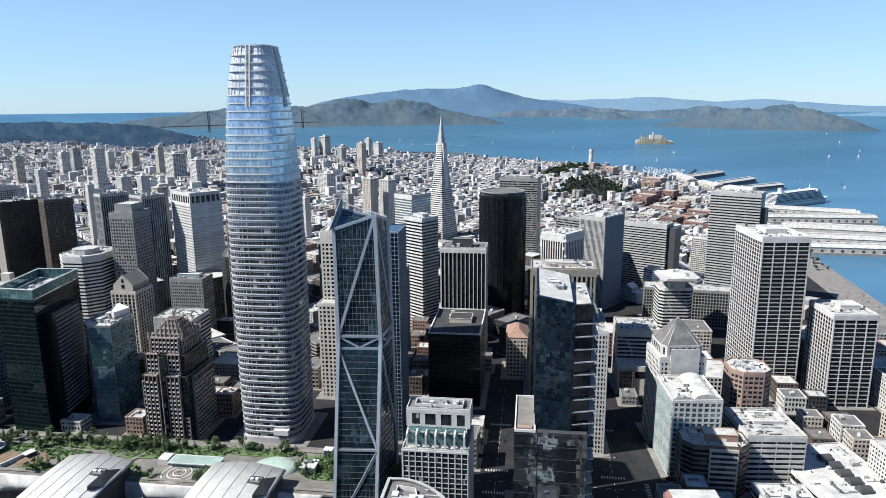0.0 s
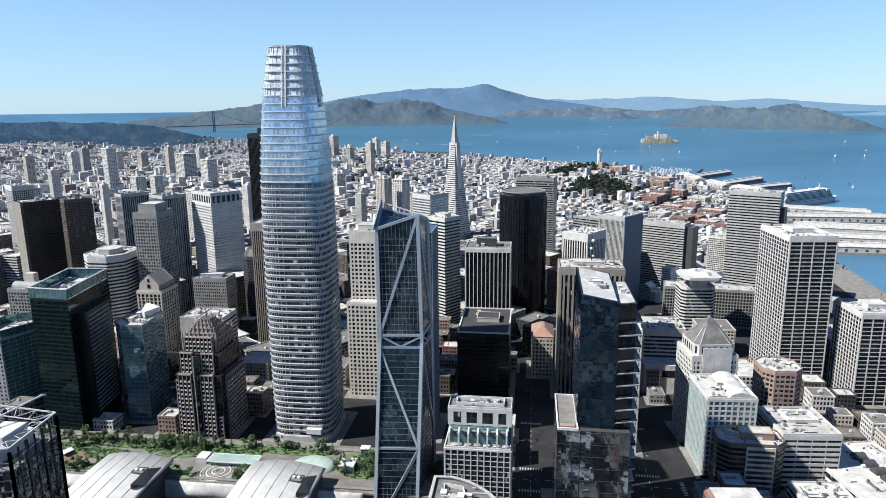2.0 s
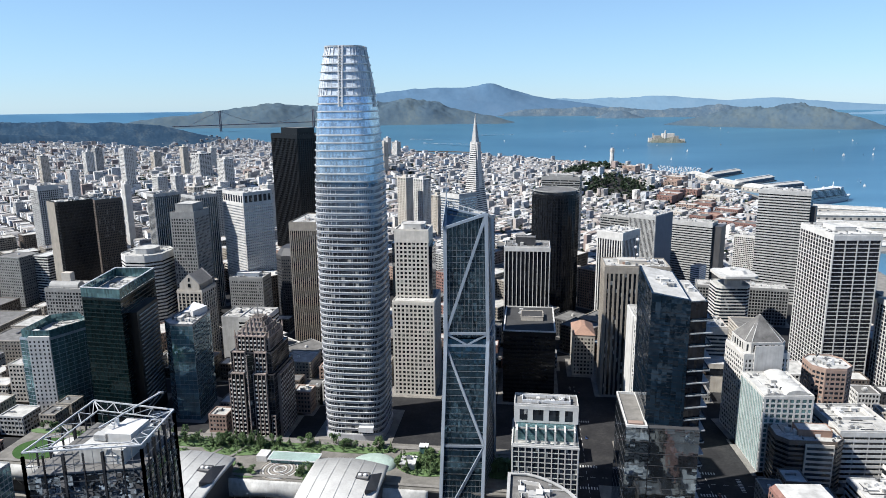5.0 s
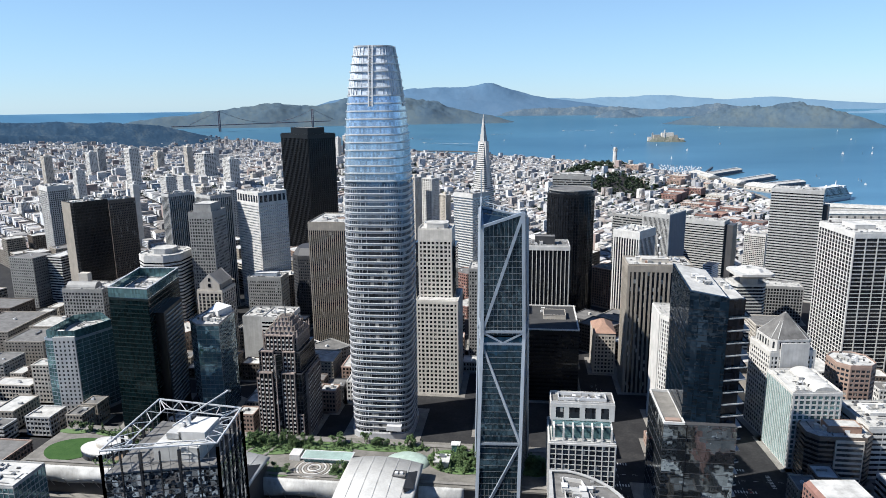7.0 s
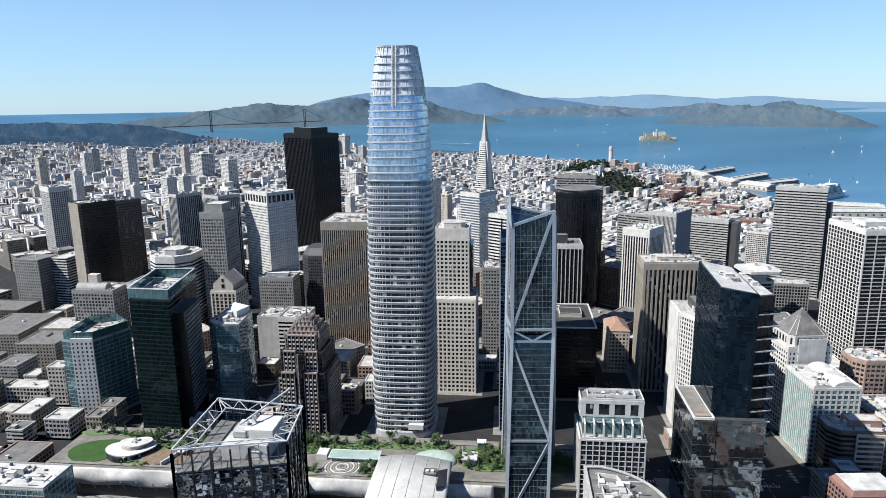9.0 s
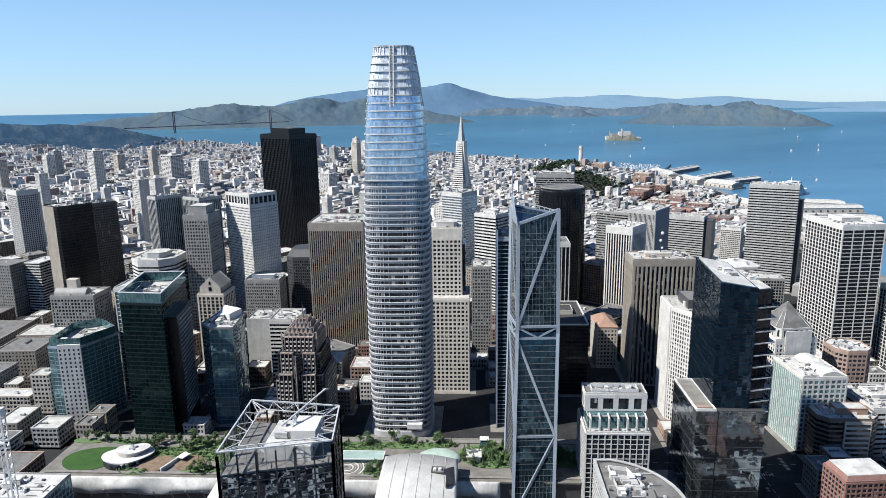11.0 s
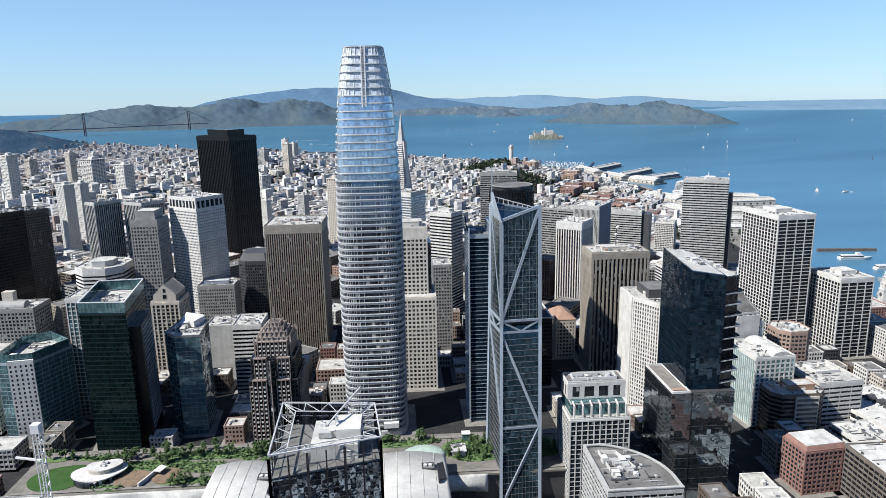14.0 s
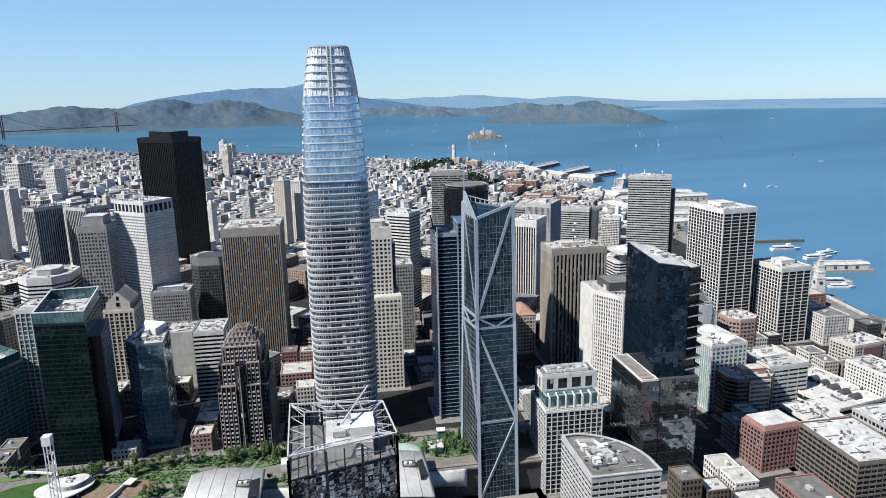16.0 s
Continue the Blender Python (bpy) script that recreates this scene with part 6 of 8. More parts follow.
def awning(name, y_edge, sgn, x_end):
    V, nx, nz = [], int((x_end + 474) / 2.68), 9
    for i in range(nx + 1):
        x = -474 + 2.68 * i
        wv = math.sin(i * 0.33) * 1.6 + math.sin(i * 0.13 + 1) * 1.0
        for k in range(nz + 1):
            f = k / nz
            y = y_edge - sgn * (math.sin(f * math.pi) * (3.2 + wv) + f * 1.0)
            V.append((x, y, 24.2 - 13 * f + 0.5 * wv * f))
    F = [(i * (nz + 1) + k, (i + 1) * (nz + 1) + k, (i + 1) * (nz + 1) + k + 1, i * (nz + 1) + k + 1) for i in range(nx) for k in range(nz)]
    ob = part(name, mesh(name, V, F if sgn < 0 else [f[::-1] for f in F], ("white_roof",), smooth=True), HALL, label="white rippled metal awning")
    md = ob.modifiers.new("thick", "SOLIDIFY")
    md.thickness = 0.25


awning("awning", 396, 1, -136)
awning("awning", 458, -1, -72)
for i in range(28):
    part("awning_rib", beam("awning_rib", (-468 + 12 * i, 388.2, 18), (-468 + 12 * i, 394, 9), 0.4, "steel"), HALL)


def blob(cx, cy, rx, ry, n=40, wob=0.12, seed=0, turn=0.0):
    r = random.Random(seed)
    ph = [r.uniform(0, 6.28) for _ in range(3)]
    out = []
    for i in range(n):
        a = 2 * math.pi * i / n
        k = 1 + wob * (math.sin(2 * a + ph[0]) + 0.6 * math.sin(3 * a + ph[1]))
        out.append((cx + rx * k * math.cos(a + turn), cy + ry * k * math.sin(a + turn)))
    return out


def slab(name, label, poly, z0, z1, mat_name, cat, kind="", group=""):
    ob = new(name, prism(name, poly, z0, z1, mat_name))
    return tagged(ob, label, cat, group, kind)


Z = 24.3
slab("lawn", "mown green oval lawn on the roof park", blob(-444, 420, 23, 17, wob=0.06, seed=2), Z, Z + 0.35, "lawn", "lawn", "structure")
for i, (x, y, rx, ry) in enumerate(((-386, 431, 34, 7), (-330, 443, 46, 8), (-290, 436, 30, 9), (-345, 404, 22, 6), (-300, 412, 14, 12), (-262, 441, 40, 8), (-205, 446, 40, 6), (-140, 430, 26, 18), (-112, 436, 26, 12), (-225, 405, 10, 7), (-405, 402, 12, 4), (-272, 403, 9, 6), (-345, 425, 20, 8), (-90, 430, 14, 16), (-462, 447, 12, 5), (-425, 447, 20, 5))):
    slab("planting_bed", "raised bed of green ground cover on the roof park", blob(x, y, rx, ry, 32, 0.1, i), Z, Z + 0.5, "leaves", "planting bed", "", "planting beds of the roof park")
slab("mulch_court", "round brown gravel court ringed by a pale kerb", blob(-392, 413, 12, 11, wob=0.04), Z + 0.5, Z + 0.75, "soil", "court", "", "gravel courts")
slab("mulch_court", "round brown gravel court ringed by a pale kerb", blob(-367, 415, 11, 11, wob=0.04, seed=4), Z + 0.5, Z + 0.75, "soil", "court", "", "gravel courts")
K = thing("court_divider", "white slanting wall and canopy between the gravel courts", "wall", (-379, 414, Z))
part("wall", prism("wall", rect(1.2, 26, -0.6, -13), 0, 3.2, "white"), K, pose(0, 0, 0, 0, 0, -20))
part("canopy", prism("canopy", rect(6, 8, 0, 3), 3.4, 4.0, "white_metal"), K, pose(0, 0, 0, 0, 0, -20))
# white layered cafe pavilion
K = thing("cafe_pavilion", "white layered pavilion with curved roof slabs", "pavilion", (-416, 419, Z))
for i, (rx, ry, z0_, z1_, m_) in enumerate(((13, 15, 0, 3.6, "g_office"), (16, 14, 3.6, 4.4, "white"), (8, 7, 4.4, 7.2, "cream"), (10.5, 8.5, 7.2, 7.9, "white"))):
    part(("glass_wall", "lower_roof", "upper_wall", "upper_roof")[i], prism("slab", blob(1.5 * i - 2, 1.5 * i - 2, rx, ry, 36, 0.17, 7, 0.6), z0_, z1_, m_), K)
roof_plant(K, rect(9, 8, -2, -1), 7.9, 5, 9, 0.55)
# spiral plaza: paving rings
K = thing("spiral_plaza", "round plaza of pale paving rings on the roof park", "plaza", (-248, 411, Z))
for i in range(7):
    ro, ri = 15 - 2 * i, 14 - 2 * i
    V, F = [], []
    ring_vf(circ(ro, 48), circ(max(ri, 0.3), 48), 0.0, 0.35 + 0.05 * i, V, F)
    part("paving_ring", mesh("paving_ring", V, F, ("white" if i % 2 else "tan",)), K)
K = thing("glass_pavilion", "long pavilion with a pale green glass roof", "pavilion", (-241, 423, Z))
part("glass_body", prism("glass_body", rect(34, 9, -17, -4.5), 0, 3.6, "g_teal"), K)
part("roof", prism("roof", rect(38, 12, -19, -6), 3.6, 4.2, solid("frosted_pavilion_glass", (0.42, 0.55, 0.5), 0.4)), K)
part("roof_edge", band("roof_edge", rect(38, 12, -19, -6), 0.2, 0.7, "white_metal", 0.5), K, pose(0, 0, 3.55))
part("end_block", prism("end_block", rect(8, 10, -29, -3), 0, 4.4, "white"), K)
K = thing("glass_dome", "low pale green glazed roof light of the terminal hall", "dome", (-181, 426, Z))
V, F = [], []
for k in range(5):
    r_, z_ = 17 * math.cos(k * 0.36), 5.5 * math.sin(k * 0.36)
    V += [(r_ * math.cos(a * math.pi / 16), 0.75 * r_ * math.sin(a * math.pi / 16), z_) for a in range(32)]
for k in range(4):
    F += [(k * 32 + i, k * 32 + (i + 1) % 32, (k + 1) * 32 + (i + 1) % 32, (k + 1) * 32 + i) for i in range(32)]
F.append(tuple(range(128, 160)))
frost = solid("frosted_green_glass", (0.55, 0.68, 0.6), 0.3)
part("glazing", mesh("glazing", V, F, (frost,), smooth=True), K)
K = thing("park_kiosk", "small white roof kiosk with plant on top", "kiosk", (-155, 425, Z))
part("kiosk_body", prism("kiosk_body", rect(10, 10, -5, -5), 0, 5, "cream"), K)
part("roof", prism("roof", rect(11.5, 12, -5.7, -6), 5, 5.8, "white_roof"), K)
part("hatch", prism("hatch", rect(4, 3, -2, 0), 5.8, 7.2, "steel"), K)
K = thing("glass_lift_house", "small white glazed lift house", "kiosk", (-147, 446, Z))
part("glass_body", prism("glass_body", rect(6, 5, -3, -2.5), 0, 6, "g_teal"), K)
part("roof", prism("roof", rect(7, 6, -3.5, -3), 6, 6.6, "white_metal"), K)
# paths
for i, (x0, y0, x1, y1, w_) in enumerate(((-470, 451, -72, 451, 4.0), (-470, 400.5, -72, 400.5, 3.0), (-300, 402, -283, 448, 2.5), (-318, 402, -302, 440, 2.5))):
    b_ = beam("path", (x0, y0, Z + 0.62), (x1, y1, Z + 0.62), w_, "paving", 0.3)
    tagged(new("park_path", b_), "pale concrete path across the roof park", "path", "park paths")


def shell_hall(x, y, w, d, label):
    """Hall with a gently curved pale metal roof in standing-seam bays, roof hatches and a cut-out side."""
    T = thing("vaulted_hall", label, "hall", (x, y, 0))
    claim(rect(w, d), 0, (x, y))
    part("hall_body", prism("hall_body", rect(w - 4, d - 4, 2, 2), 0, 31, "dark_grey"), T)
    n, m_ = 24, 6
    V = []
    for i in range(n + 1):
        f = i / n
        z = 33 + 5.5 * math.sin(math.pi * (0.18 + 0.75 * f))
        V += [(w * f, 0 - 2 * math.sin(f * 3), z - 1.2), (w * f, d * 0.5, z + 0.6), (w * f, d, z)]
    F = [(i * 3 + k, i * 3 + 3 + k, i * 3 + 4 + k, i * 3 + 1 + k) for i in range(n) for k in range(2)]
    ob = part("curved_roof", mesh("curved_roof", V, F, ("pale_metal",), smooth=True), T)
    md = ob.modifiers.new("thick", "SOLIDIFY")
    md.thickness, md.offset = 1.2, -1
    for i in range(1, 6):
        f = i / 6
        z = 33 + 5.5 * math.sin(math.pi * (0.18 + 0.75 * f))
        part("roof_seam", beam("roof_seam", (w * f, -1.6, z - 1.1), (w * f, d * 0.5, z + 0.68), 0.35, "pale_grey"), T)
        part("roof_seam", beam("roof_seam", (w * f, d * 0.5, z + 0.68), (w * f, d, z + 0.1), 0.35, "pale_grey"), T)
    z = 33 + 5.5 * math.sin(math.pi * (0.18 + 0.75 * 0.68))
    part("roof_well", band("roof_well", rect(9, 8, w * 0.66, d * 0.55), 0, 1.0, "dark_grey", 0.6), T, pose(0, 0, z))
    part("well_floor", prism("well_floor", rect(8, 7, w * 0.66 + 0.5, d * 0.55 + 0.5), z, z + 0.75, "dark_roof"), T)
    for k in range(2):
        part("fan_unit", box_mesh("fan_unit", (2.2, 2.2, 1.4), "white_metal", 0.2), T, pose(w * 0.66 + 2.5 + 3.5 * k, d * 0.55 + 4, z + 0.7))
    part("side_cut", mesh("side_cut", [(w * 0.86, d * 0.28, 36.2), (w * 0.97, d * 0.40, 35.6), (w * 0.95, d * 0.80, 35.2), (w * 0.86, d * 0.62, 37.0), (w * 0.86, d * 0.28, 39.6), (w * 0.86, d * 0.62, 39.8)], [(0, 1, 2, 3), (0, 4, 1), (3, 2, 5), (0, 3, 5, 4), (1, 4, 5, 2)], ("dark_grey",)), T)


shell_hall(-219, 352, 53, 56, "large hall with a gently curved pale metal roof")
shell_hall(-329, 348, 50, 58, "large hall with a gently curved pale metal roof")
# link roofs and low parts in front of the park
T = tower("office_building", "low teal glass office building with crowded roof plant", -508, 343, 0, rect(76, 30), 39, "pale_grey", "g_teal", "white_roof", 12, floor=3.9, sill=0.7, sill_out=0.15, bay=4, pier=0.3, pier_out=0.3, top=1.2, cat="office building")
T = tower("market_hall", "broad low hall with a white roof and dark curved roof lights", 206, 440, 12, rect(62, 78), 15, "white", "g_office", "white_roof", 4, floor=5, sill=2.5, top=2, cat="hall")
for i in range(5):
    V = [(x_, 4 * math.cos(a), 15.2 + 4 * math.sin(a)) for x_ in (0, 9) for a in np.linspace(0, math.pi, 9)]
    part("roof_light", mesh("roof_light", V, [(k, k + 1, 10 + k, 9 + k) for k in range(8)] + [tuple(range(8, -1, -1)), tuple(range(9, 18))], ("dark_grey",)), T, pose(30, 12 + i * 11, 0, 0, 0, 0))
T = tower("office_building", "low white-roofed building with roof wells", 164, 418, 4, rect(36, 40), 16, "white", "g_office", "white_roof", 6, floor=4.5, sill=2.2, top=2, cat="office building")
T = tower("office_building", "pale grey low building with stacked roof plant", 210, 392, 4, rect(60, 36), 22, "pale_grey", "g_office", "white_roof", 9, floor=4.3, sill=2.0, top=2, cat="office building", bay=4, pier=1.0)
T = tower("apartment_building", "white apartment building with small square windows", 262, 452, 8, rect(30, 44), 36, "white", "g_office", "gravel_roof", 5, floor=3.3, bay=3.2, sill=1.5, pier=1.4, sill_out=0.2, top=2, cat="apartment building")
# lattice mast
T = thing("tower_crane", "white lattice crane mast with a short jib", "crane", (-313.5, 171, 0))
for sx, sy in ((-1, -1), (1, -1), (1, 1), (-1, 1)):
    part("chord", beam("chord", (sx, sy, 0), (sx, sy, 185), 0.28, "white_metal"), T)
for k in range(90, 185, 2):
    for (ax, ay), (bx_, by_) in (((-1, -1), (1, -1)), ((1, -1), (1, 1)), ((1, 1), (-1, 1)), ((-1, 1), (-1, -1))):
        part("lattice_bar", beam("lattice_bar", (ax, ay, k), (bx_, by_, k + 2), 0.18, "white_metal"), T) if k % 4 == 0 else None
part("jib", beam("jib", (0, 0, 174), (-9, 2, 174.4), 0.6, "white_metal"), T)
part("head", prism("head", rect(2.6, 2.6, -1.3, -1.3), 184, 187, "white_metal"), T)


# ---------------------------------------------------------------- trees
def leaf_tuft(V, F, x, y, z, r, rr):
    """A small ragged clump: a few crossing leaf blades."""
    for _ in range(4):
        a, t = rr.uniform(0, 6.28), rr.uniform(-0.7, 0.7)
        ux, uy = math.cos(a) * r, math.sin(a) * r
        b = len(V)
        V += [(x - ux, y - uy, z - r * t * 0.6), (x + uy * 0.6, y - ux * 0.6, z + r * 0.3), (x + ux, y + uy, z + r * t), (x - uy * 0.6, y + ux * 0.6, z + r * 0.75 * rr.uniform(0.2, 1))]
        F.append((b, b + 1, b + 2, b + 3))


def crown_mesh(kind, seed):
    rr = random.Random(seed)
    V, F = [], []
    if kind == "broad":
        lobes = [(rr.uniform(-1.6, 1.6), rr.uniform(-1.6, 1.6), rr.uniform(3.6, 6.6), rr.uniform(1.0, 1.8)) for _ in range(6)]
        for _ in range(130):
            lx, ly, lz, lr = rr.choice(lobes)
            a, e = rr.uniform(0, 6.28), rr.uniform(-0.7, 1.5)
            k = lr * rr.uniform(0.7, 1.1)
            leaf_tuft(V, F, lx + k * math.cos(a) * math.cos(e), ly + k * math.sin(a) * math.cos(e), lz + k * math.sin(e), rr.uniform(0.35, 0.7), rr)
    elif kind == "conifer":
        for _ in range(120):
            f = rr.random() ** 1.3
            a = rr.uniform(0, 6.28)
            k = (1 - f) * 2.0 * rr.uniform(0.5, 1.05)
            leaf_tuft(V, F, k * math.cos(a), k * math.sin(a), 1.4 + f * 8.5, 0.6 - 0.35 * f, rr)
    else:
        for i in range(16):
            a, dr = i * 0.393 + rr.uniform(-0.1, 0.1), rr.uniform(0.1, 0.9)
            p = []
            for k in range(5):
                f = k / 4
                p.append((2.6 * f * math.cos(a), 2.6 * f * math.sin(a), 8 + 0.8 * math.sin(f * 2.4) - dr * 2.2 * f * f))
            for k in range(4):
                w = 0.28 * (1 - k / 4)
                b = len(V)
                V += [(p[k][0] - w * math.sin(a), p[k][1] + w * math.cos(a), p[k][2]), (p[k][0] + w * math.sin(a), p[k][1] - w * math.cos(a), p[k][2]), (p[k + 1][0] + w * 0.6 * math.sin(a), p[k + 1][1] - w * 0.6 * math.cos(a), p[k + 1][2]), (p[k + 1][0] - w * 0.6 * math.sin(a), p[k + 1][1] + w * 0.6 * math.cos(a), p[k + 1][2])]
                F.append((b, b + 1, b + 2, b + 3))
    return mesh("crown", V, F, ("leaves",))


def trunk_mesh(h, limbs):
    V, F = [], []
    p0 = circ(0.22, 6)
    prism_vf(p0, 0, [(x * 0.5 + 0.15, y * 0.5) for x, y in p0], h, V, F)
    rr = random.Random(int(h * 10))
    for i in range(limbs):
        a = i * 2.4
        b = len(V)
        s = 0.09
        z = h * rr.uniform(0.5, 0.85)
        q = (1.3 * math.cos(a), 1.3 * math.sin(a), z + 1.4)
        V += [(-s, -s, z), (s, -s, z), (s, s, z), (-s, s, z), (q[0] - s / 2, q[1], q[2]), (q[0] + s / 2, q[1], q[2]), (q[0], q[1] + s / 2, q[2])]
        F += [(b, b + 1, b + 5, b + 4), (b + 1, b + 2, b + 6, b + 5), (b + 2, b + 3, b + 4, b + 6), (b + 3, b, b + 4)]
    return mesh("trunk", V, F, ("bark",))


TREES = {}
for kind, lab in (("broad", "leafy green broadleaf tree on the roof park"), ("conifer", "slender dark green conifer on the roof park"), ("palm", "palm tree with arching fronds")):
    for v_ in range(3 if kind != "palm" else 1):
        TREES[kind, v_] = (crown_mesh(kind, 5 + v_), trunk_mesh({"broad": 4.5, "conifer": 6.5, "palm": 8.0}[kind], 4 if kind == "broad" else 0), lab)


def tree(kind, v_, x, y, z, s):
    cr, tr_, lab = TREES[kind, v_]
    T = thing("tree", lab, "tree", (x, y, z), rnd_t.uniform(0, 360), "trees of the roof park" if kind != "palm" else "palms")
    T.scale = (s, s, s * rnd_t.uniform(0.9, 1.15))
    part("trunk", tr_, T)
    part("crown", cr, T)


rnd_t = random.Random(3)
rs = random.Random(21)
V, F = [], []
for x, y, rx, ry in ((-386, 431, 34, 7), (-330, 443, 46, 8), (-290, 436, 30, 9), (-345, 404, 22, 6), (-300, 412, 14, 12), (-262, 441, 40, 8), (-205, 446, 40, 6), (-140, 430, 26, 18), (-112, 436, 26, 12), (-225, 405, 10, 7), (-405, 402, 12, 4), (-345, 425, 20, 8), (-90, 430, 14, 16), (-425, 447, 20, 5)):
    for _ in range(int(rx * ry * 0.75)):
        a, k = rs.uniform(0, 6.28), math.sqrt(rs.random()) * 0.97
        leaf_tuft(V, F, x + k * rx * math.cos(a), y + k * ry * math.sin(a), Z + 0.5 + rs.uniform(0, 1.0), rs.uniform(0.5, 1.5), rs)
tagged(new("shrubs", mesh("shrubs", V, F, ("leaves",))), "low dense green shrubs in the beds of the roof park", "shrubs", kind="stuff")
spots = [(-385, 438, 34, 8, 22), (-335, 446, 46, 6, 30), (-292, 441, 22, 6, 20), (-258, 446, 30, 4, 20), (-205, 449, 36, 3, 16), (-141, 430, 22, 14, 40), (-330, 402, 40, 3, 10), (-112, 436, 24, 10, 12), (-347, 406, 14, 4, 6), (-300, 413, 9, 8, 6), (-272, 404, 8, 3, 4), (-405, 436, 12, 3, 5), (-450, 446, 18, 2, 6), (-225, 405, 8, 4, 4), (-88, 430, 9, 12, 8)]
for cx_, cy_, rx_, ry_, n_ in spots:
    for _ in range(n_):
        kind = rnd_t.choice(("broad", "broad", "conifer")) if cx_ < -170 else rnd_t.choice(("conifer", "broad", "conifer"))
        tree(kind, rnd_t.randrange(3), cx_ + rnd_t.uniform(-rx_, rx_), cy_ + rnd_t.uniform(-ry_, ry_), Z + 0.3, rnd_t.uniform(0.7, 1.15))

# woods on the hill, scattered street and garden trees of the far city
rr = random.Random(9)
V, F = [], []


def clump(x, y, z, r, h):
    for _ in range(9):
        a, k = rr.uniform(0, 6.28), r * rr.uniform(0, 0.8)
        leaf_tuft(V, F, x + k * math.cos(a), y + k * math.sin(a), z + h * rr.uniform(0.35, 1.0), r * rr.uniform(0.45, 0.8), rr)


for fx, fy in (plan(37.8022, -122.4062), plan(37.8010, -122.4042)):
    for _ in range(190):
        a, k = rr.uniform(0, 6.28), 115 * math.sqrt(rr.random())
        x, y = fx + k * math.cos(a), fy + k * math.sin(a) * 0.9
        if math.hypot(x - 192, y - 2221) < 16:
            continue
        clump(x, y, float(city_z(x, y)), rr.uniform(3.5, 6.5), rr.uniform(8, 17))
for fx, fy, rad, n_ in ((*plan(37.8005, -122.4190), 260, 230), (*plan(37.8030, -122.4200), 200, 160), (*plan(37.7925, -122.4120), 120, 60), (*plan(37.7915, -122.4330), 420, 180), (-280, 1900, 700, 500), (-700, 2100, 600, 420), (250, 1900, 330, 320), (-150, 2600, 600, 260), (-1200, 1900, 500, 420), (-1500, 2500, 700, 420), (-900, 2900, 700, 420), (-1900, 2600, 260, 300), (-820, 2080, 190, 190), (-300, 2300, 500, 260), (100, 1500, 320, 180), (380, 1250, 150, 60)):
    for _ in range(n_):
        a, k = rr.uniform(0, 6.28), rad * math.sqrt(rr.random())
        x, y = fx + k * math.cos(a), fy + k * math.sin(a)
        if inside(np.array([x]), np.array([y]), SHORE)[0] and math.hypot(x - EYE0[0], y - EYE0[1]) > 1150:
            clump(x, y, float(city_z(x, y)), rr.uniform(2.5, 5), rr.uniform(7, 15))
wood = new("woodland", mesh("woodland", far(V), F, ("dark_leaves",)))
tagged(wood, "dark green trees over the hill and between the houses", "trees", kind="stuff")


# ---------------------------------------------------------------- waterfront
def pier_shed(x0, y0, x1, y1, w, h, label):
    L = math.hypot(x1 - x0, y1 - y0)
    T = thing("pier_shed", label, "pier", (x0, y0, 0), math.degrees(math.atan2(y1 - y0, x1 - x0)), "finger piers")
    part("deck", prism("deck", rect(L + 12, w + 12, -6, -w / 2 - 6), -3, 2.6, "grey"), T)
    part("shed_body", prism("shed_body", rect(L, w, 0, -w / 2), 2.6, 2.6 + h, "slate_panel" if y0 > 2200 and w < 35 else "cream"), T)
    ridge = 2.6 + h + w * 0.13
    me = mesh("roof", [(-1, -w / 2 - 1, 2.4 + h), (L + 1, -w / 2 - 1, 2.4 + h), (L + 1, w / 2 + 1, 2.4 + h), (-1, w / 2 + 1, 2.4 + h), (-1, -w / 6, ridge), (L + 1, -w / 6, ridge), (L + 1, w / 6, ridge), (-1, w / 6, ridge)], [(0, 1, 5, 4), (4, 5, 6, 7), (7, 6, 2, 3), (0, 4, 7, 3), (1, 2, 6, 5), (0, 3, 2, 1)], ("gravel_roof" if w > 33 else "white_roof",))
    part("roof", me, T)
    part("roof_monitor", prism("roof_monitor", rect(L - 16, w * 0.16, 8, -w * 0.08), ridge, ridge + 2.6, "white"), T)
    part("door_front", prism("door_front", rect(0.6, w * 0.7, L + 0.1, -w * 0.35), 2.7, 2.4 + h, "tan"), T)
    dk = box_mesh("bay_door", (5, 0.4, 5), "dark_grey")
    for i in range(int(L / 18)):
        part("bay_door", dk, T, pose(8 + i * 18, -w / 2 - 0.1, 2.7))


for x0, y0, x1, y1, w, h in ((560, 2568, 746, 2775, 34, 11), (618, 2362, 791, 2540, 34, 11), (640, 2236, 831, 2368, 30, 10), (600, 1838, 812, 1764, 34, 10), (556, 1690, 812, 1690, 36, 11), (556, 1545, 752, 1500, 46, 13), (540, 1440, 720, 1410, 36, 11), (510, 1345, 678, 1335, 30, 10)):
    pier_shed(x0, y0, x1, y1, w, h, "long pale pier shed over the water")
for x0, y0, x1, y1, w, h in ((560, 2690, 578, 2480, 46, 9), (590, 2430, 622, 2300, 44, 9), (632, 2262, 690, 2170, 56, 10), (548, 1870, 590, 1748, 52, 9), (512, 1650, 534, 1500, 40, 8)):
    pier_shed(x0, y0, x1, y1, w, h, "broad white wharf shed along the seawall")
# marina: rows of small moored boats behind a breakwater
V, F, I = [], [], []
rm = random.Random(31)
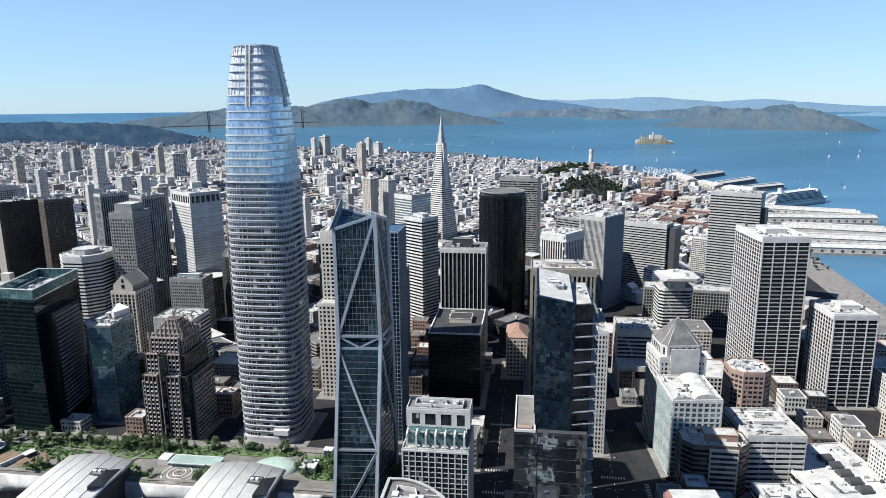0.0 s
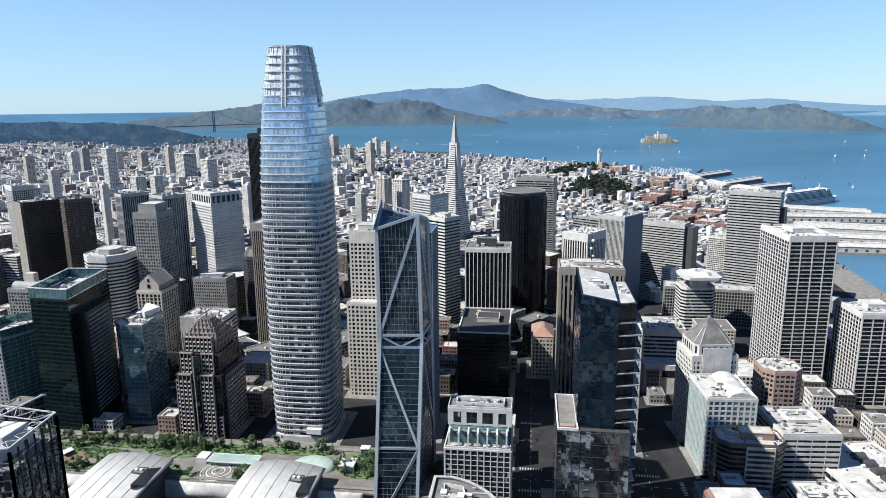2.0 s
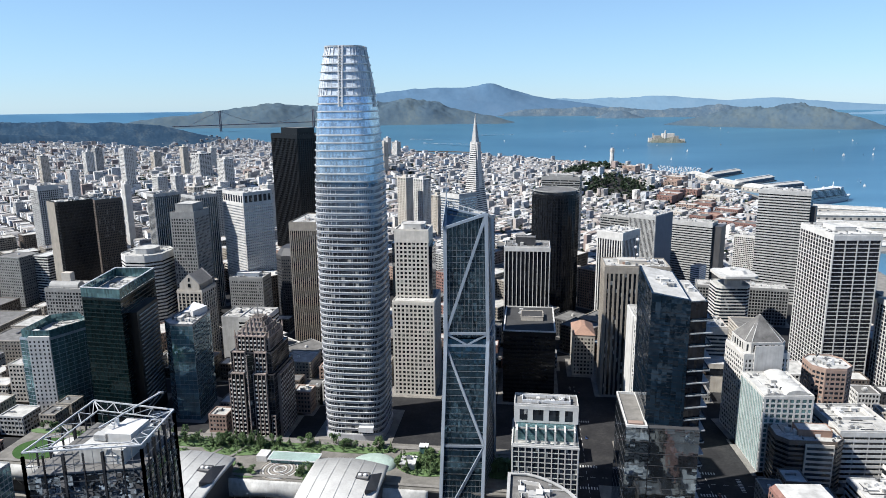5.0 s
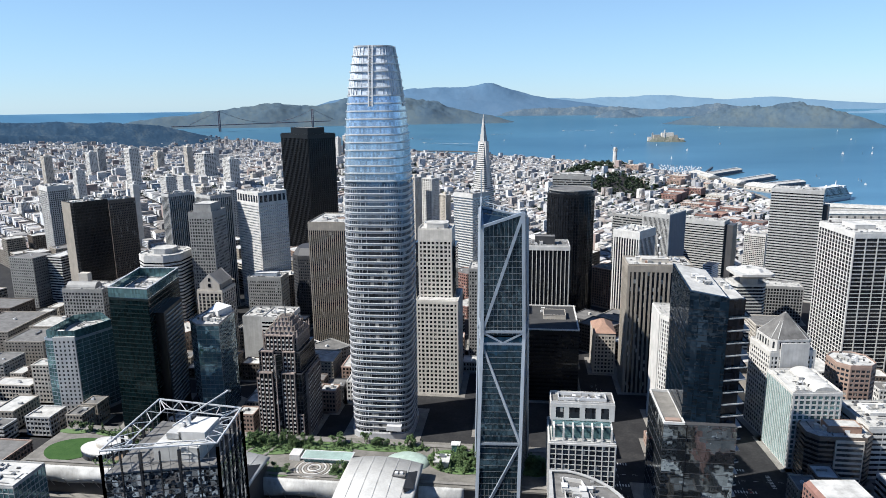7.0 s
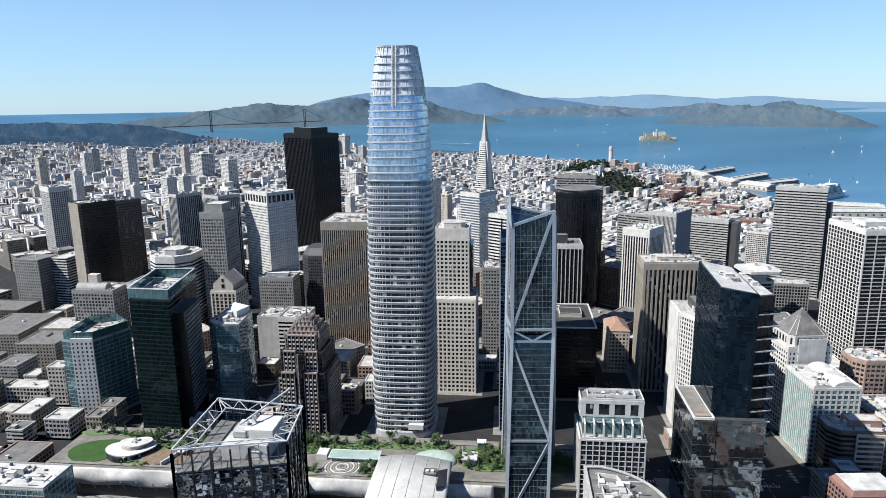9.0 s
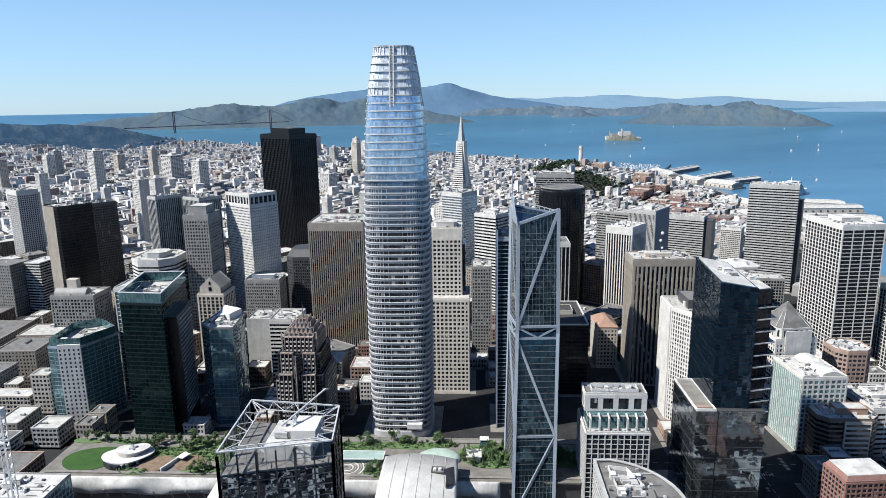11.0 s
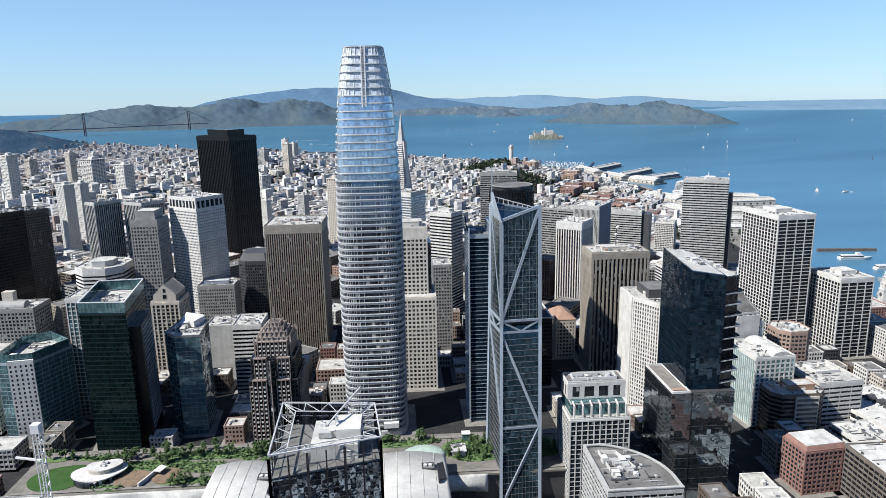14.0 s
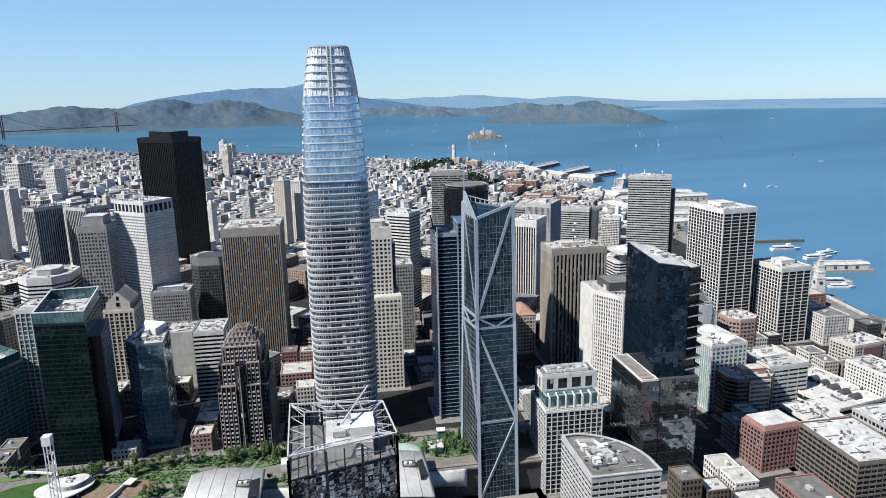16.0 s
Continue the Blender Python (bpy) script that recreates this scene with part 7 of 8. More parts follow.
for row in range(13):
    for col in range(15):
        f, g = (row + 0.5) / 13, (col + rm.uniform(0.2, 0.8)) / 15
        x = (455 + (575 - 455) * g) * (1 - f) + (500 + (672 - 500) * g) * f
        y = (2800 - 85 * g) * (1 - f) + (3130 - 130 * g) * f
        L, n0 = rm.uniform(8, 15), len(F)
        prism_vf([(x - 1.7, y), (x + 1.7, y), (x + 1.9, y + L * 0.7), (x, y + L), (x - 1.9, y + L * 0.7)], -2.2, [(x - 2, y), (x + 2, y), (x + 2.2, y + L * 0.7), (x, y + L * 1.05), (x - 2.2, y + L * 0.7)], -0.4, V, F)
        box_vf(x - 1.2, y + L * 0.25, -0.4, x + 1.2, y + L * 0.6, 1.0, V, F)
        box_vf(x - 0.12, y + L * 0.5, 0.9, x + 0.12, y + L * 0.5 + 0.24, rm.uniform(3, 7), V, F)
        I += [rm.choice((0, 0, 1))] * (len(F) - n0)
tagged(new("moored_boats", mesh("moored_boats", far(V), F, ("white_metal", "slate_panel"), I)), "crowded white sailing and motor boats moored in a marina", "boats", kind="stuff")
V, F = [], []
prism_vf([(590, 2700), (597, 2697), (706, 2985), (699, 2990)], -4, [(591, 2701), (596, 2698), (705, 2985), (700, 2989)], 3.0, V, F)
tagged(new("marina_breakwater", mesh("marina_breakwater", far(V), F, ("dark_grey",))), "dark stone breakwater sheltering a marina", "breakwater")
T = thing("breakwater", "low dark timber breakwater", "breakwater", (590, 1140, 0), -6)
part("deck", prism("deck", rect(108, 6, 0, 0), -3, 3, "brown"), T)
for i in range(18):
    part("pile", prism("pile", circ(0.7, 8, 3 + i * 6, 0.5), -4, 4.4, "brown"), T)
T = thing("floating_pier", "pale ferry landing with a flat canopy", "pier", (500, 850, 0), -12)
part("deck", prism("deck", rect(60, 14, 0, 0), -2, 2.4, "pale_grey"), T)
part("canopy", prism("canopy", rect(40, 9, 8, 2), 6.4, 7.2, "white_metal"), T)
for i in range(5):
    part("post", prism("post", circ(0.4, 8, 11 + i * 8.5, 6.5), 2.4, 6.5, "steel"), T)

# ferry hall with its clock tower
FA = -98.5
FX, FY, L = 424, 811, 168
T = thing("ferry_hall", "long white arcaded ferry hall with a clock tower", "terminal", (FX, FY, 0), FA)
claim(rect(L, 36, 0, -2), FA, (FX, FY))
part("hall_body", prism("hall_body", rect(L, 34), 0, 13, "white"), T)
part("cornice", prism("cornice", rect(L + 1, 1.0, -0.5, -0.8), 12.4, 13.6, "white"), T)
arch = prism("arch_window", [(-1.5, -0.25), (1.5, -0.25), (1.5, 0.25), (-1.5, 0.25)], 1.5, 9.5, "g_office")
for i in range(int((L - 6) / 5.6)):
    part("arch_window", arch, T, pose(5 + i * 5.6, -0.05, 0))
for yy in (8, 25):
    part("end_arch", prism("end_arch", rect(0.5, 6, L - 0.1, yy - 3), 1.5, 10, "g_office"), T)
part("roof", mesh("roof", [(-1, -0.5, 13), (L + 0.5, -0.5, 13), (L + 0.5, 35, 13), (-1, 35, 13), (-1, 10, 17), (L + 0.5, 10, 17), (L + 0.5, 24, 17), (-1, 24, 17)], [(0, 1, 5, 4), (4, 5, 6, 7), (7, 6, 2, 3), (0, 4, 7, 3), (1, 2, 6, 5)], ("dark_roof",)), T)
part("skylight", prism("skylight", rect(L - 20, 5, 10, 14.5), 17, 19, "gravel_roof"), T)
for xx in (56, 154):
    part("pavilion", prism("pavilion", rect(14 if xx > 60 else 26, 36, xx, -1.4), 0, 15, "white", None, "dark_roof"), T)
for i, (a, z0_, z1_) in enumerate(((6.0, 13, 44), (5.2, 44, 52), (4.0, 52, 60), (2.8, 60, 67), (1.4, 67, 75))):
    part("tower_stage", prism("tower_stage", rect(2 * a, 2 * a, 70 - a, 6 - a), z0_, z1_, "white", rect(2 * a * 0.95, 2 * a * 0.95, 70 - a * 0.95, 6 - a * 0.95)), T)
    part("stage_cornice", prism("stage_cornice", rect(2 * a + 0.8, 2 * a + 0.8, 69.6 - a, 5.6 - a), z1_ - 0.6, z1_ + 0.2, "white"), T)
for k in range(4):
    c_, s_ = math.cos(k * math.pi / 2), math.sin(k * math.pi / 2)
    part("clock_face", prism("clock_face", circ(2.6, 20), 0, 0.3, "dark_grey"), T, Matrix.Translation((70 + 5.75 * c_, 6 + 5.75 * s_, 37)) @ Matrix.Rotation(k * math.pi / 2, 4, "Z") @ Matrix.Rotation(math.pi / 2, 4, "Y"))
pier_shed(562, 922, 644, 910, 18, 8, "long pale pier shed over the water")


def ship():
    x0, y0, x1, y1 = 640, 1900, 862, 2075
    L = math.hypot(x1 - x0, y1 - y0)
    T = thing("cruise_ship", "large white cruise ship moored at a pier", "ship", (x0, y0, 0), math.degrees(math.atan2(y1 - y0, x1 - x0)))
    W = 34
    hull = [(0, -W / 2), (L * 0.86, -W / 2), (L * 0.95, -W / 4), (L, 0), (L * 0.95, W / 4), (L * 0.86, W / 2), (0, W / 2)]
    part("hull", prism("hull", [(4 + (x - 4) * 0.96, y * 0.9) for x, y in hull], -3, 13, "white_metal", hull), T)
    V, F = [], []
    part("stripe", band("stripe", [(4 + (x - 4) * 0.995, y * 0.99) for x, y in hull], 0.15, 1.0, "g_navy", 0.5), T, pose(0, 0, 10.5))
    for k in range(8):
        a, b = 8 + k * 1.2, L * (0.84 - 0.012 * k)
        z = 13 + k * 3.1
        part("deck_glass", prism("deck_glass", rect(b - a, W - 5, a, -W / 2 + 2.5), z, z + 3.1, "g_dark"), T)
        part("balcony_band", band("balcony_band", rect(b - a, W - 3, a, -W / 2 + 1.5), 0.5, 1.4, "white_metal", 2.4), T, pose(0, 0, z))
    part("top_deck", prism("top_deck", rect(L * 0.66, W - 8, L * 0.06, -W / 2 + 4), 37.8, 39.4, "white_metal"), T)
    part("bridge", prism("bridge", rect(14, W + 2, L * 0.7, -W / 2 - 1), 34, 40, "white_metal"), T)
    part("funnel", prism("funnel", chamfer(20, 14, 4, L * 0.16, -7), 39, 52, "white_metal", chamfer(14, 10, 3, L * 0.15, -5)), T)
    part("mast", prism("mast", rect(3, 3, L * 0.66, -1.5), 39, 55, "white_metal", rect(1, 1, L * 0.665, -0.5)), T)
    part("dome", prism("dome", circ(5, 16, L * 0.5, 0), 39.4, 44, "white_metal", circ(2, 16, L * 0.5, 0)), T)
    boat = mesh("lifeboat", [(-5, -1.5, 0), (5, -1.5, 0), (6.5, 0, 0.4), (5, 1.5, 0), (-5, 1.5, 0), (-5, -1.5, 2.4), (5, -1.2, 2.4), (5, 1.2, 2.4), (-5, 1.5, 2.4)], [(0, 1, 6, 5), (1, 2, 6), (2, 3, 7, 6), (3, 4, 8, 7), (4, 0, 5, 8), (5, 6, 7, 8), (4, 3, 2, 1, 0)], ("cream",))
    for i in range(11):
        for s_ in (-1, 1):
            part("lifeboat", boat, T, pose(L * 0.16 + i * 15, s_ * (W / 2 + 0.6), 15.5))


ship()


def sailboat(x, y, s, turn):
    p = far([(x, y, -1.9)])[0]
    k = (EYE_Z - p[2]) / (EYE_Z + 1.9)
    T = thing("sailboat", "small white sailing boat with raised sails", "sailboat", tuple(p), turn, "boats on the bay")
    T.scale = (k * s,) * 3
    part("hull", hull_me, T)
    part("mainsail", sail_me, T)
    part("jib", jib_me, T)


hull_me = mesh("hull", [(-6, -1.6, 1.2), (4, -1.6, 1.4), (7, 0, 1.8), (4, 1.6, 1.4), (-6, 1.6, 1.2), (-5, -0.8, -0.6), (4, -0.8, -0.6), (4, 0.8, -0.6), (-5, 0.8, -0.6)], [(0, 1, 6, 5), (1, 2, 6), (2, 3, 7), (2, 7, 6), (3, 4, 8, 7), (4, 0, 5, 8), (4, 3, 2, 1, 0)], ("white_metal",))
sail_me = mesh("mainsail", [(0.4, 0, 2.5), (-5.5, 0.6, 2.7), (0.2, 0.1, 17), (0.4, 0.12, 2.5), (-5.5, 0.72, 2.7), (0.2, 0.2, 17)], [(0, 1, 2), (5, 4, 3), (0, 3, 4, 1), (1, 4, 5, 2), (2, 5, 3, 0)], ("white",))
jib_me = mesh("jib", [(6.6, 0, 2), (1, 0.5, 2.4), (0.5, 0.1, 14), (6.6, 0.1, 2), (1, 0.6, 2.4), (0.5, 0.2, 14)], [(0, 1, 2), (5, 4, 3), (0, 3, 4, 1), (1, 4, 5, 2), (2, 5, 3, 0)], ("white",))
rb = random.Random(4)
for x, y in ((984, 2631), (1077, 2510), (1039, 2378), (627, 3449), (538, 4287), (475, 4039), (458, 4449), (290, 4448), (1695, 3731), (965, 2559), (1069, 2472), (1077, 1906), (1937, 2851), (1647, 3729), (2941, 5525), (2363, 4188), (4934, 7406), (2664, 6400), (-1008, 5443), (-254, 5105)):
    sailboat(x, y, rb.uniform(0.6, 1.0), rb.uniform(0, 360))
for i in range(16):
    sailboat(rb.uniform(700, 3600), rb.uniform(3300, 7500), rb.uniform(0.7, 1.0), rb.uniform(0, 360))


def launch(x, y, turn, L, label, wake=0.0):
    p = far([(x, y, -1.9)])[0]
    k = (EYE_Z - p[2]) / (EYE_Z + 1.9)
    T = thing("ferry_boat", label, "boat", tuple(p), turn, "boats on the bay")
    T.scale = (k, k, k)
    w = L * 0.22
    hull = [(0, -w / 2), (L * 0.75, -w / 2), (L, 0), (L * 0.75, w / 2), (0, w / 2)]
    part("hull", prism("hull", [(x_ * 0.96, y_ * 0.85) for x_, y_ in hull], -0.6, L * 0.07, "white_metal", hull), T)
    part("cabin", prism("cabin", rect(L * 0.62, w * 0.86, L * 0.06, -w * 0.43), L * 0.07, L * 0.14, "white_metal"), T)
    part("windows", band("windows", rect(L * 0.62, w * 0.86, L * 0.06, -w * 0.43), 0.06, L * 0.03, "g_black", 0.3), T, pose(0, 0, L * 0.085))
    part("wheelhouse", prism("wheelhouse", rect(L * 0.12, w * 0.5, L * 0.5, -w * 0.25), L * 0.14, L * 0.2, "white_metal"), T)
    if wake:
        foam = prism("wake", [(0, -w * 0.3), (0, w * 0.3), (-wake, w * 0.9), (-wake, -w * 0.9)][::-1], 0.0, 0.14, "white")
        part("wake", foam, T, label="white foam wake")


for x, y, tn, L, wk in ((588, 1076, -4, 60, 0), (640, 1020, 10, 50, 0), (600, 1000, 0, 55, 0), (512, 832, -15, 40, 0), (1158, 1879, 190, 26, 20), (1870, 2557, 165, 20, 170), (-1008, 5443, 170, 24, 170), (-822, 4892, 160, 26, 420), (-232, 6203, 10, 26, 300), (1000, 8331, 175, 30, 500), (700, 6300, 180, 26, 360), (300, 6900, 176, 26, 300)):
    launch(x, y, tn, L, "white passenger ferry on the bay" if wk else "white passenger ferry at its berth", wk)

# promenade along the seawall
V, F = [], []
pts = SHORE[:14]
for i, (x, y) in enumerate(pts):
    a, b = pts[max(0, i - 1)], pts[min(len(pts) - 1, i + 1)]
    tx, ty = b[0] - a[0], b[1] - a[1]
    l_ = math.hypot(tx, ty)
    nx_, ny_ = -ty / l_, tx / l_
    V += [(x + nx_ * 46, y + ny_ * 46, 0.9), (x - nx_ * 8, y - ny_ * 8, 0.9), (x - nx_ * 8, y - ny_ * 8, -4), (x + nx_ * 46, y + ny_ * 46, -4)]
F = [(4 * i + k, 4 * i + (k + 1) % 4, 4 * i + 4 + (k + 1) % 4, 4 * i + 4 + k) for i in range(len(pts) - 1) for k in range(4)]
prom = new("pavement", mesh("pavement", far(V), F, ("paving",)))
tagged(prom, "broad pale waterfront promenade along the seawall", "pavement", kind="structure")
rnd_t = random.Random(8)
for i in range(34):
    tree("palm", 0, 372 + rnd_t.uniform(-30, 60) + i * 1.5, 560 + i * 13 + rnd_t.uniform(-6, 6), 0, rnd_t.uniform(1.1, 1.6))

# curved breakwater and wharf beyond the hill
V, F = [], []
pts = [np.array(plan(37.8062 + 0.0036 * math.sin(a), -122.4262 + 0.0042 * (1 - math.cos(a)))) for a in np.linspace(0.2, 2.2, 16)]
for i, q in enumerate(pts):
    t_ = pts[min(i + 1, 15)] - pts[max(i - 1, 0)]
    n_ = np.array([-t_[1], t_[0]]) / np.hypot(*t_) * 5
    V += [(*(q - n_), -3), (*(q + n_), -3), (*(q + n_), 3.5), (*(q - n_), 3.5)]
F = [(4 * i + k, 4 * i + (k + 1) % 4, 4 * i + 4 + (k + 1) % 4, 4 * i + 4 + k) for i in range(15) for k in range(4)]
tagged(new("curved_pier", mesh("curved_pier", far(V), F, ("brown",))), "thin curved concrete pier in the bay", "pier")
# brick warehouses under the hill
rw = random.Random(6)
for i in range(22):
    f = i / 21
    x, y = 250 + rw.uniform(-70, 190) , 1560 + 620 * f
    if not inside(np.array([x + 70.0]), np.array([y + 20.0]), SHORE)[0] or math.hypot(x - 250, y - 2060) < 70:
        continue
    w, d, h = rw.uniform(34, 60), rw.uniform(28, 44), rw.uniform(12, 20)
    T = thing("brick_warehouse", "red brick warehouse with a flat roof", "warehouse", (x, y, float(city_z(x, y)) - 1), -36, "brick warehouses")
    claim(rect(w, d), -36, (x, y), 3)
    wall = rw.choice(("red_brick", "red_brick", "pink_stone", "cream"))
    part("body", prism("body", rect(w, d), 0, h, wall, None, rw.choice(("gravel_roof", "dark_roof", "gravel_roof", "terracotta"))), T)
    part("parapet", band("parapet", rect(w, d), 0.3, 1.4, wall, 0.6), T, pose(0, 0, h - 0.2))
    V, F = [], []
    for k in range(int(h / 4.2)):
        for j in range(int(w / 4.4)):
            box_vf(1.2 + j * 4.4, -0.18, 1.4 + k * 4.2, 3.4 + j * 4.4, 0.1, 3.8 + k * 4.2, V, F)
    tagged(part("window_grid", mesh("window_grid", V, F, ("g_office",)), T), kind="stuff")
    part("roof_house", box_mesh("roof_house", (6, 5, 3), "cream"), T, pose(w * 0.4, d * 0.5, h))


# lane lines, crossings and cars on the open streets
V, F = [], []
for y in range(300, 640, 9):
    box_vf(-22.3, y, 0.02, -22.0, y + 4, 0.05, V, F)
    if 400 < y:
        box_vf(67.8, y, 0.02, 68.1, y + 4, 0.05, V, F)
for x in range(-56, 100, 9):
    box_vf(x, 466.3, 0.02, x + 4, 466.6, 0.05, V, F)
for cx_, cy_, horiz in ((68, 482, 1), (68, 451, 1), (46, 467, 0), (92, 467, 0), (-22, 482, 1), (-22, 451, 1), (68, 560, 1), (-22, 560, 1)):
    for i in range(9):
        if horiz:
            box_vf(cx_ - 9 + i * 2.1, cy_ - 1.6, 0.02, cx_ - 8.1 + i * 2.1, cy_ + 1.6, 0.05, V, F)
        else:
            box_vf(cx_ - 1.6, cy_ - 9 + i * 2.1, 0.02, cx_ + 1.6, cy_ - 8.1 + i * 2.1, 0.05, V, F)
marks = new("road_markings", mesh("road_markings", V, F, ("sunlit_line",)))
tagged(marks, "white lane lines and crossings painted on the streets", "road markings", kind="stuff")
paints = [solid("car_paint_%d" % i, c, 0.3, 0.2, stain=0.05) for i, c in enumerate(((0.7, 0.7, 0.7), (0.03, 0.03, 0.035), (0.35, 0.36, 0.38), (0.3, 0.04, 0.03), (0.06, 0.1, 0.25)))]
wheel_me = prism("wheel", circ(0.33, 10), -0.11, 0.11, "bronze")
body_prof = [(-2.2, 0.35), (2.2, 0.35), (2.25, 0.75), (1.2, 0.9), (-2.0, 0.95), (-2.25, 0.8)]
cab_prof = [(-1.7, 0.93), (1.15, 0.9), (0.45, 1.42), (-1.2, 1.45)]


def extruded(name, prof, hw, m):
    n = len(prof)
    V = [(x, -hw, z) for x, z in prof] + [(x, hw, z) for x, z in prof]
    F = [(i, (i + 1) % n, n + (i + 1) % n, n + i) for i in range(n)] + [tuple(range(n - 1, -1, -1)), tuple(range(n, 2 * n))]
    return mesh(name, V, F, (m,))


bodies = [extruded("car_body", body_prof, 0.9, m) for m in paints]
cabin = extruded("cabin", cab_prof, 0.78, M["g_black"])
rc = random.Random(2)
for i in range(16):
    x, y, a = ((-26.5, 320 + i * 26, 90), (-18, 312 + i * 24, -90), (63.5, 405 + i * 14, 90), (72.5, 410 + i * 15, -90))[i % 4]
    T = thing("car", ("silver", "black", "grey", "red", "blue")[i % 5] + " car on the street", "car", (x, y + rc.uniform(-4, 4), 0.02), a, "cars on the streets")
    part("body", bodies[i % 5], T)
    part("cabin", cabin, T)
    for wx_ in (-1.35, 1.35):
        for wy_ in (-0.82, 0.82):
            part("wheel", wheel_me, T, pose(wx_, wy_, 0.33, 90, 0, 0))


# ---------------------------------------------------------------- the rest of the city
rnd = random.Random(11)
NORTH = -36.0
cN, sN = math.cos(radians(NORTH)), math.sin(radians(NORTH))


def to_world(u, v, rot):
    c, s = math.cos(radians(rot)), math.sin(radians(rot))
    return u * c - v * s, u * s + v * c


def boxes(name, label, rows, mats, kind="stuff", cat="houses"):
    """Many small houses in one mesh: rows of x, y, w, d, z, h, rot and whether the roof is pitched."""
    R_ = np.array(rows, dtype=float)
    n = len(R_)
    c, s = np.cos(np.radians(R_[:, 6])), np.sin(np.radians(R_[:, 6]))
    corners = []
    for a, b in ((-1, -1), (1, -1), (1, 1), (-1, 1)):
        u, v = a * R_[:, 2] / 2, b * R_[:, 3] / 2
        corners.append((R_[:, 0] + u * c - v * s, R_[:, 1] + u * s + v * c))
    ridge = []
    for a in (-1, 1):
        v = a * R_[:, 3] / 2
        ridge.append((R_[:, 0] - v * s, R_[:, 1] + v * c))
    z0, z1 = R_[:, 4] - 6, R_[:, 4] + R_[:, 5]
    zr = z1 + R_[:, 7] * R_[:, 2] * 0.3
    V = np.zeros((n, 10, 3))
    for k in range(4):
        V[:, k, 0], V[:, k, 1], V[:, k, 2] = corners[k][0], corners[k][1], z0
        V[:, 4 + k, 0], V[:, 4 + k, 1], V[:, 4 + k, 2] = corners[k][0], corners[k][1], z1
    for k in range(2):
        V[:, 8 + k, 0], V[:, 8 + k, 1], V[:, 8 + k, 2] = ridge[k][0], ridge[k][1], zr
    V = far(V.reshape(-1, 3))
    F, I = [], []
    for i in range(n):
        b = i * 10
        F += [(b, b + 1, b + 5, 8 + b, b + 4), (b + 1, b + 2, b + 6, b + 5), (b + 2, b + 3, b + 7, b + 9, b + 6), (b + 3, b, b + 4, b + 7), (b + 4, b + 8, b + 9, b + 7), (b + 8, b + 5, b + 6, b + 9)]
        I += [0, 0, 0, 0, 1, 1]
    ob = new(name, mesh(name, V, F, mats, I))
    return tagged(ob, label, cat, kind=kind)


FOREST = [plan(37.8022, -122.4062), plan(37.8010, -122.4042)]
near_rows, mid_rows, far_rows = [], [], []
PARK = [(-474, 345), (-60, 345), (-60, 462), (-474, 462)]


def blocked(x, y, m=0):
    return any(inside(np.array([x]), np.array([y]), t)[0] for t in TAKEN)


BU, BV, ST = 118.0, 78.0, 17.0
for iu in range(-60, 50):
    for iv in range(-5, 75):
        bx, by = to_world(iu * BU, iv * BV, NORTH)
        dx, dy = bx - EYE0[0], by - EYE0[1]
        D = math.hypot(dx, dy)
        az = math.degrees(math.atan2(dx, dy))
        if D < 780 or D > 7600 or abs(az) > 56 or (by < 950 and bx > -420):
            continue
        x0u, y0v = iu * BU + ST / 2, iv * BV + ST / 2
        px, py = plan(37.7960, -122.4600)
        if az < -24 and D > 4300 and city_z(bx, by) > 60:
            continue
        if D > 4600:
            for a in range(6):
                for b in range(3):
                    x, y = to_world(x0u + (a + 0.5) * 17, y0v + (b + 0.5) * 20, NORTH)
                    if inside(np.array([x]), np.array([y]), SHORE)[0] and rnd.random() < 0.9:
                        far_rows.append((x, y, rnd.uniform(13, 16), rnd.uniform(15, 19), float(city_z(x, y)), rnd.uniform(7, 15) + (rnd.random() < 0.03) * 25, NORTH, rnd.random() < 0.3))
            continue
        if (by < 1110 and bx < 60) or (by < 1330 and bx > 270):
            continue
        for side in (0, 1):
            u = x0u
            while u < x0u + BU - ST - 4:
                w = rnd.choice((7.2, 7.8, 8.4, 9.5, 12, 15)) if D > 1300 else rnd.choice((11, 14, 18, 24))
                d = rnd.uniform(18, 27)
                v = y0v + d / 2 if side == 0 else y0v + BV - ST - d / 2
                x, y = to_world(u + w / 2, v, NORTH)
                u += w + (0.3 if rnd.random() < 0.8 else rnd.uniform(2, 7))
                if rnd.random() < 0.05:
                    continue
                h = rnd.uniform(8.5, 13.5) if D > 1300 else rnd.uniform(12, 26)
                if rnd.random() < 0.07:
                    h += rnd.uniform(6, 22)
                if D > 1250 and min(math.hypot(x - fx, y - fy) for fx, fy in FOREST) < 85:
                    continue
                near_rows.append((x, y, w - 0.2, d, 0, h, NORTH, rnd.random() < 0.22))
xs, ys = np.array([r[0] for r in near_rows]), np.array([r[1] for r in near_rows])
ok = inside(xs, ys, SHORE) & inside(xs + 40, ys + 20, SHORE)
for t in TAKEN:
    ok &= ~inside(xs, ys, grow(t, 6) if len(t) == 4 else t)
zz_ = city_z(xs, ys)
near_rows = [(*r[:4], float(z), *r[5:]) for r, k, z in zip(near_rows, ok, zz_) if k]
boxes("row_houses", "crowded pale low houses with flat roofs over the hills", near_rows, ("houses", "house_roofs"))
boxes("far_houses", "distant crowded pale houses of the city", far_rows, ("houses", "house_roofs"))

# low blocks of the southern district, mirrored in the glass fronts
south_rows = []
rz = random.Random(17)
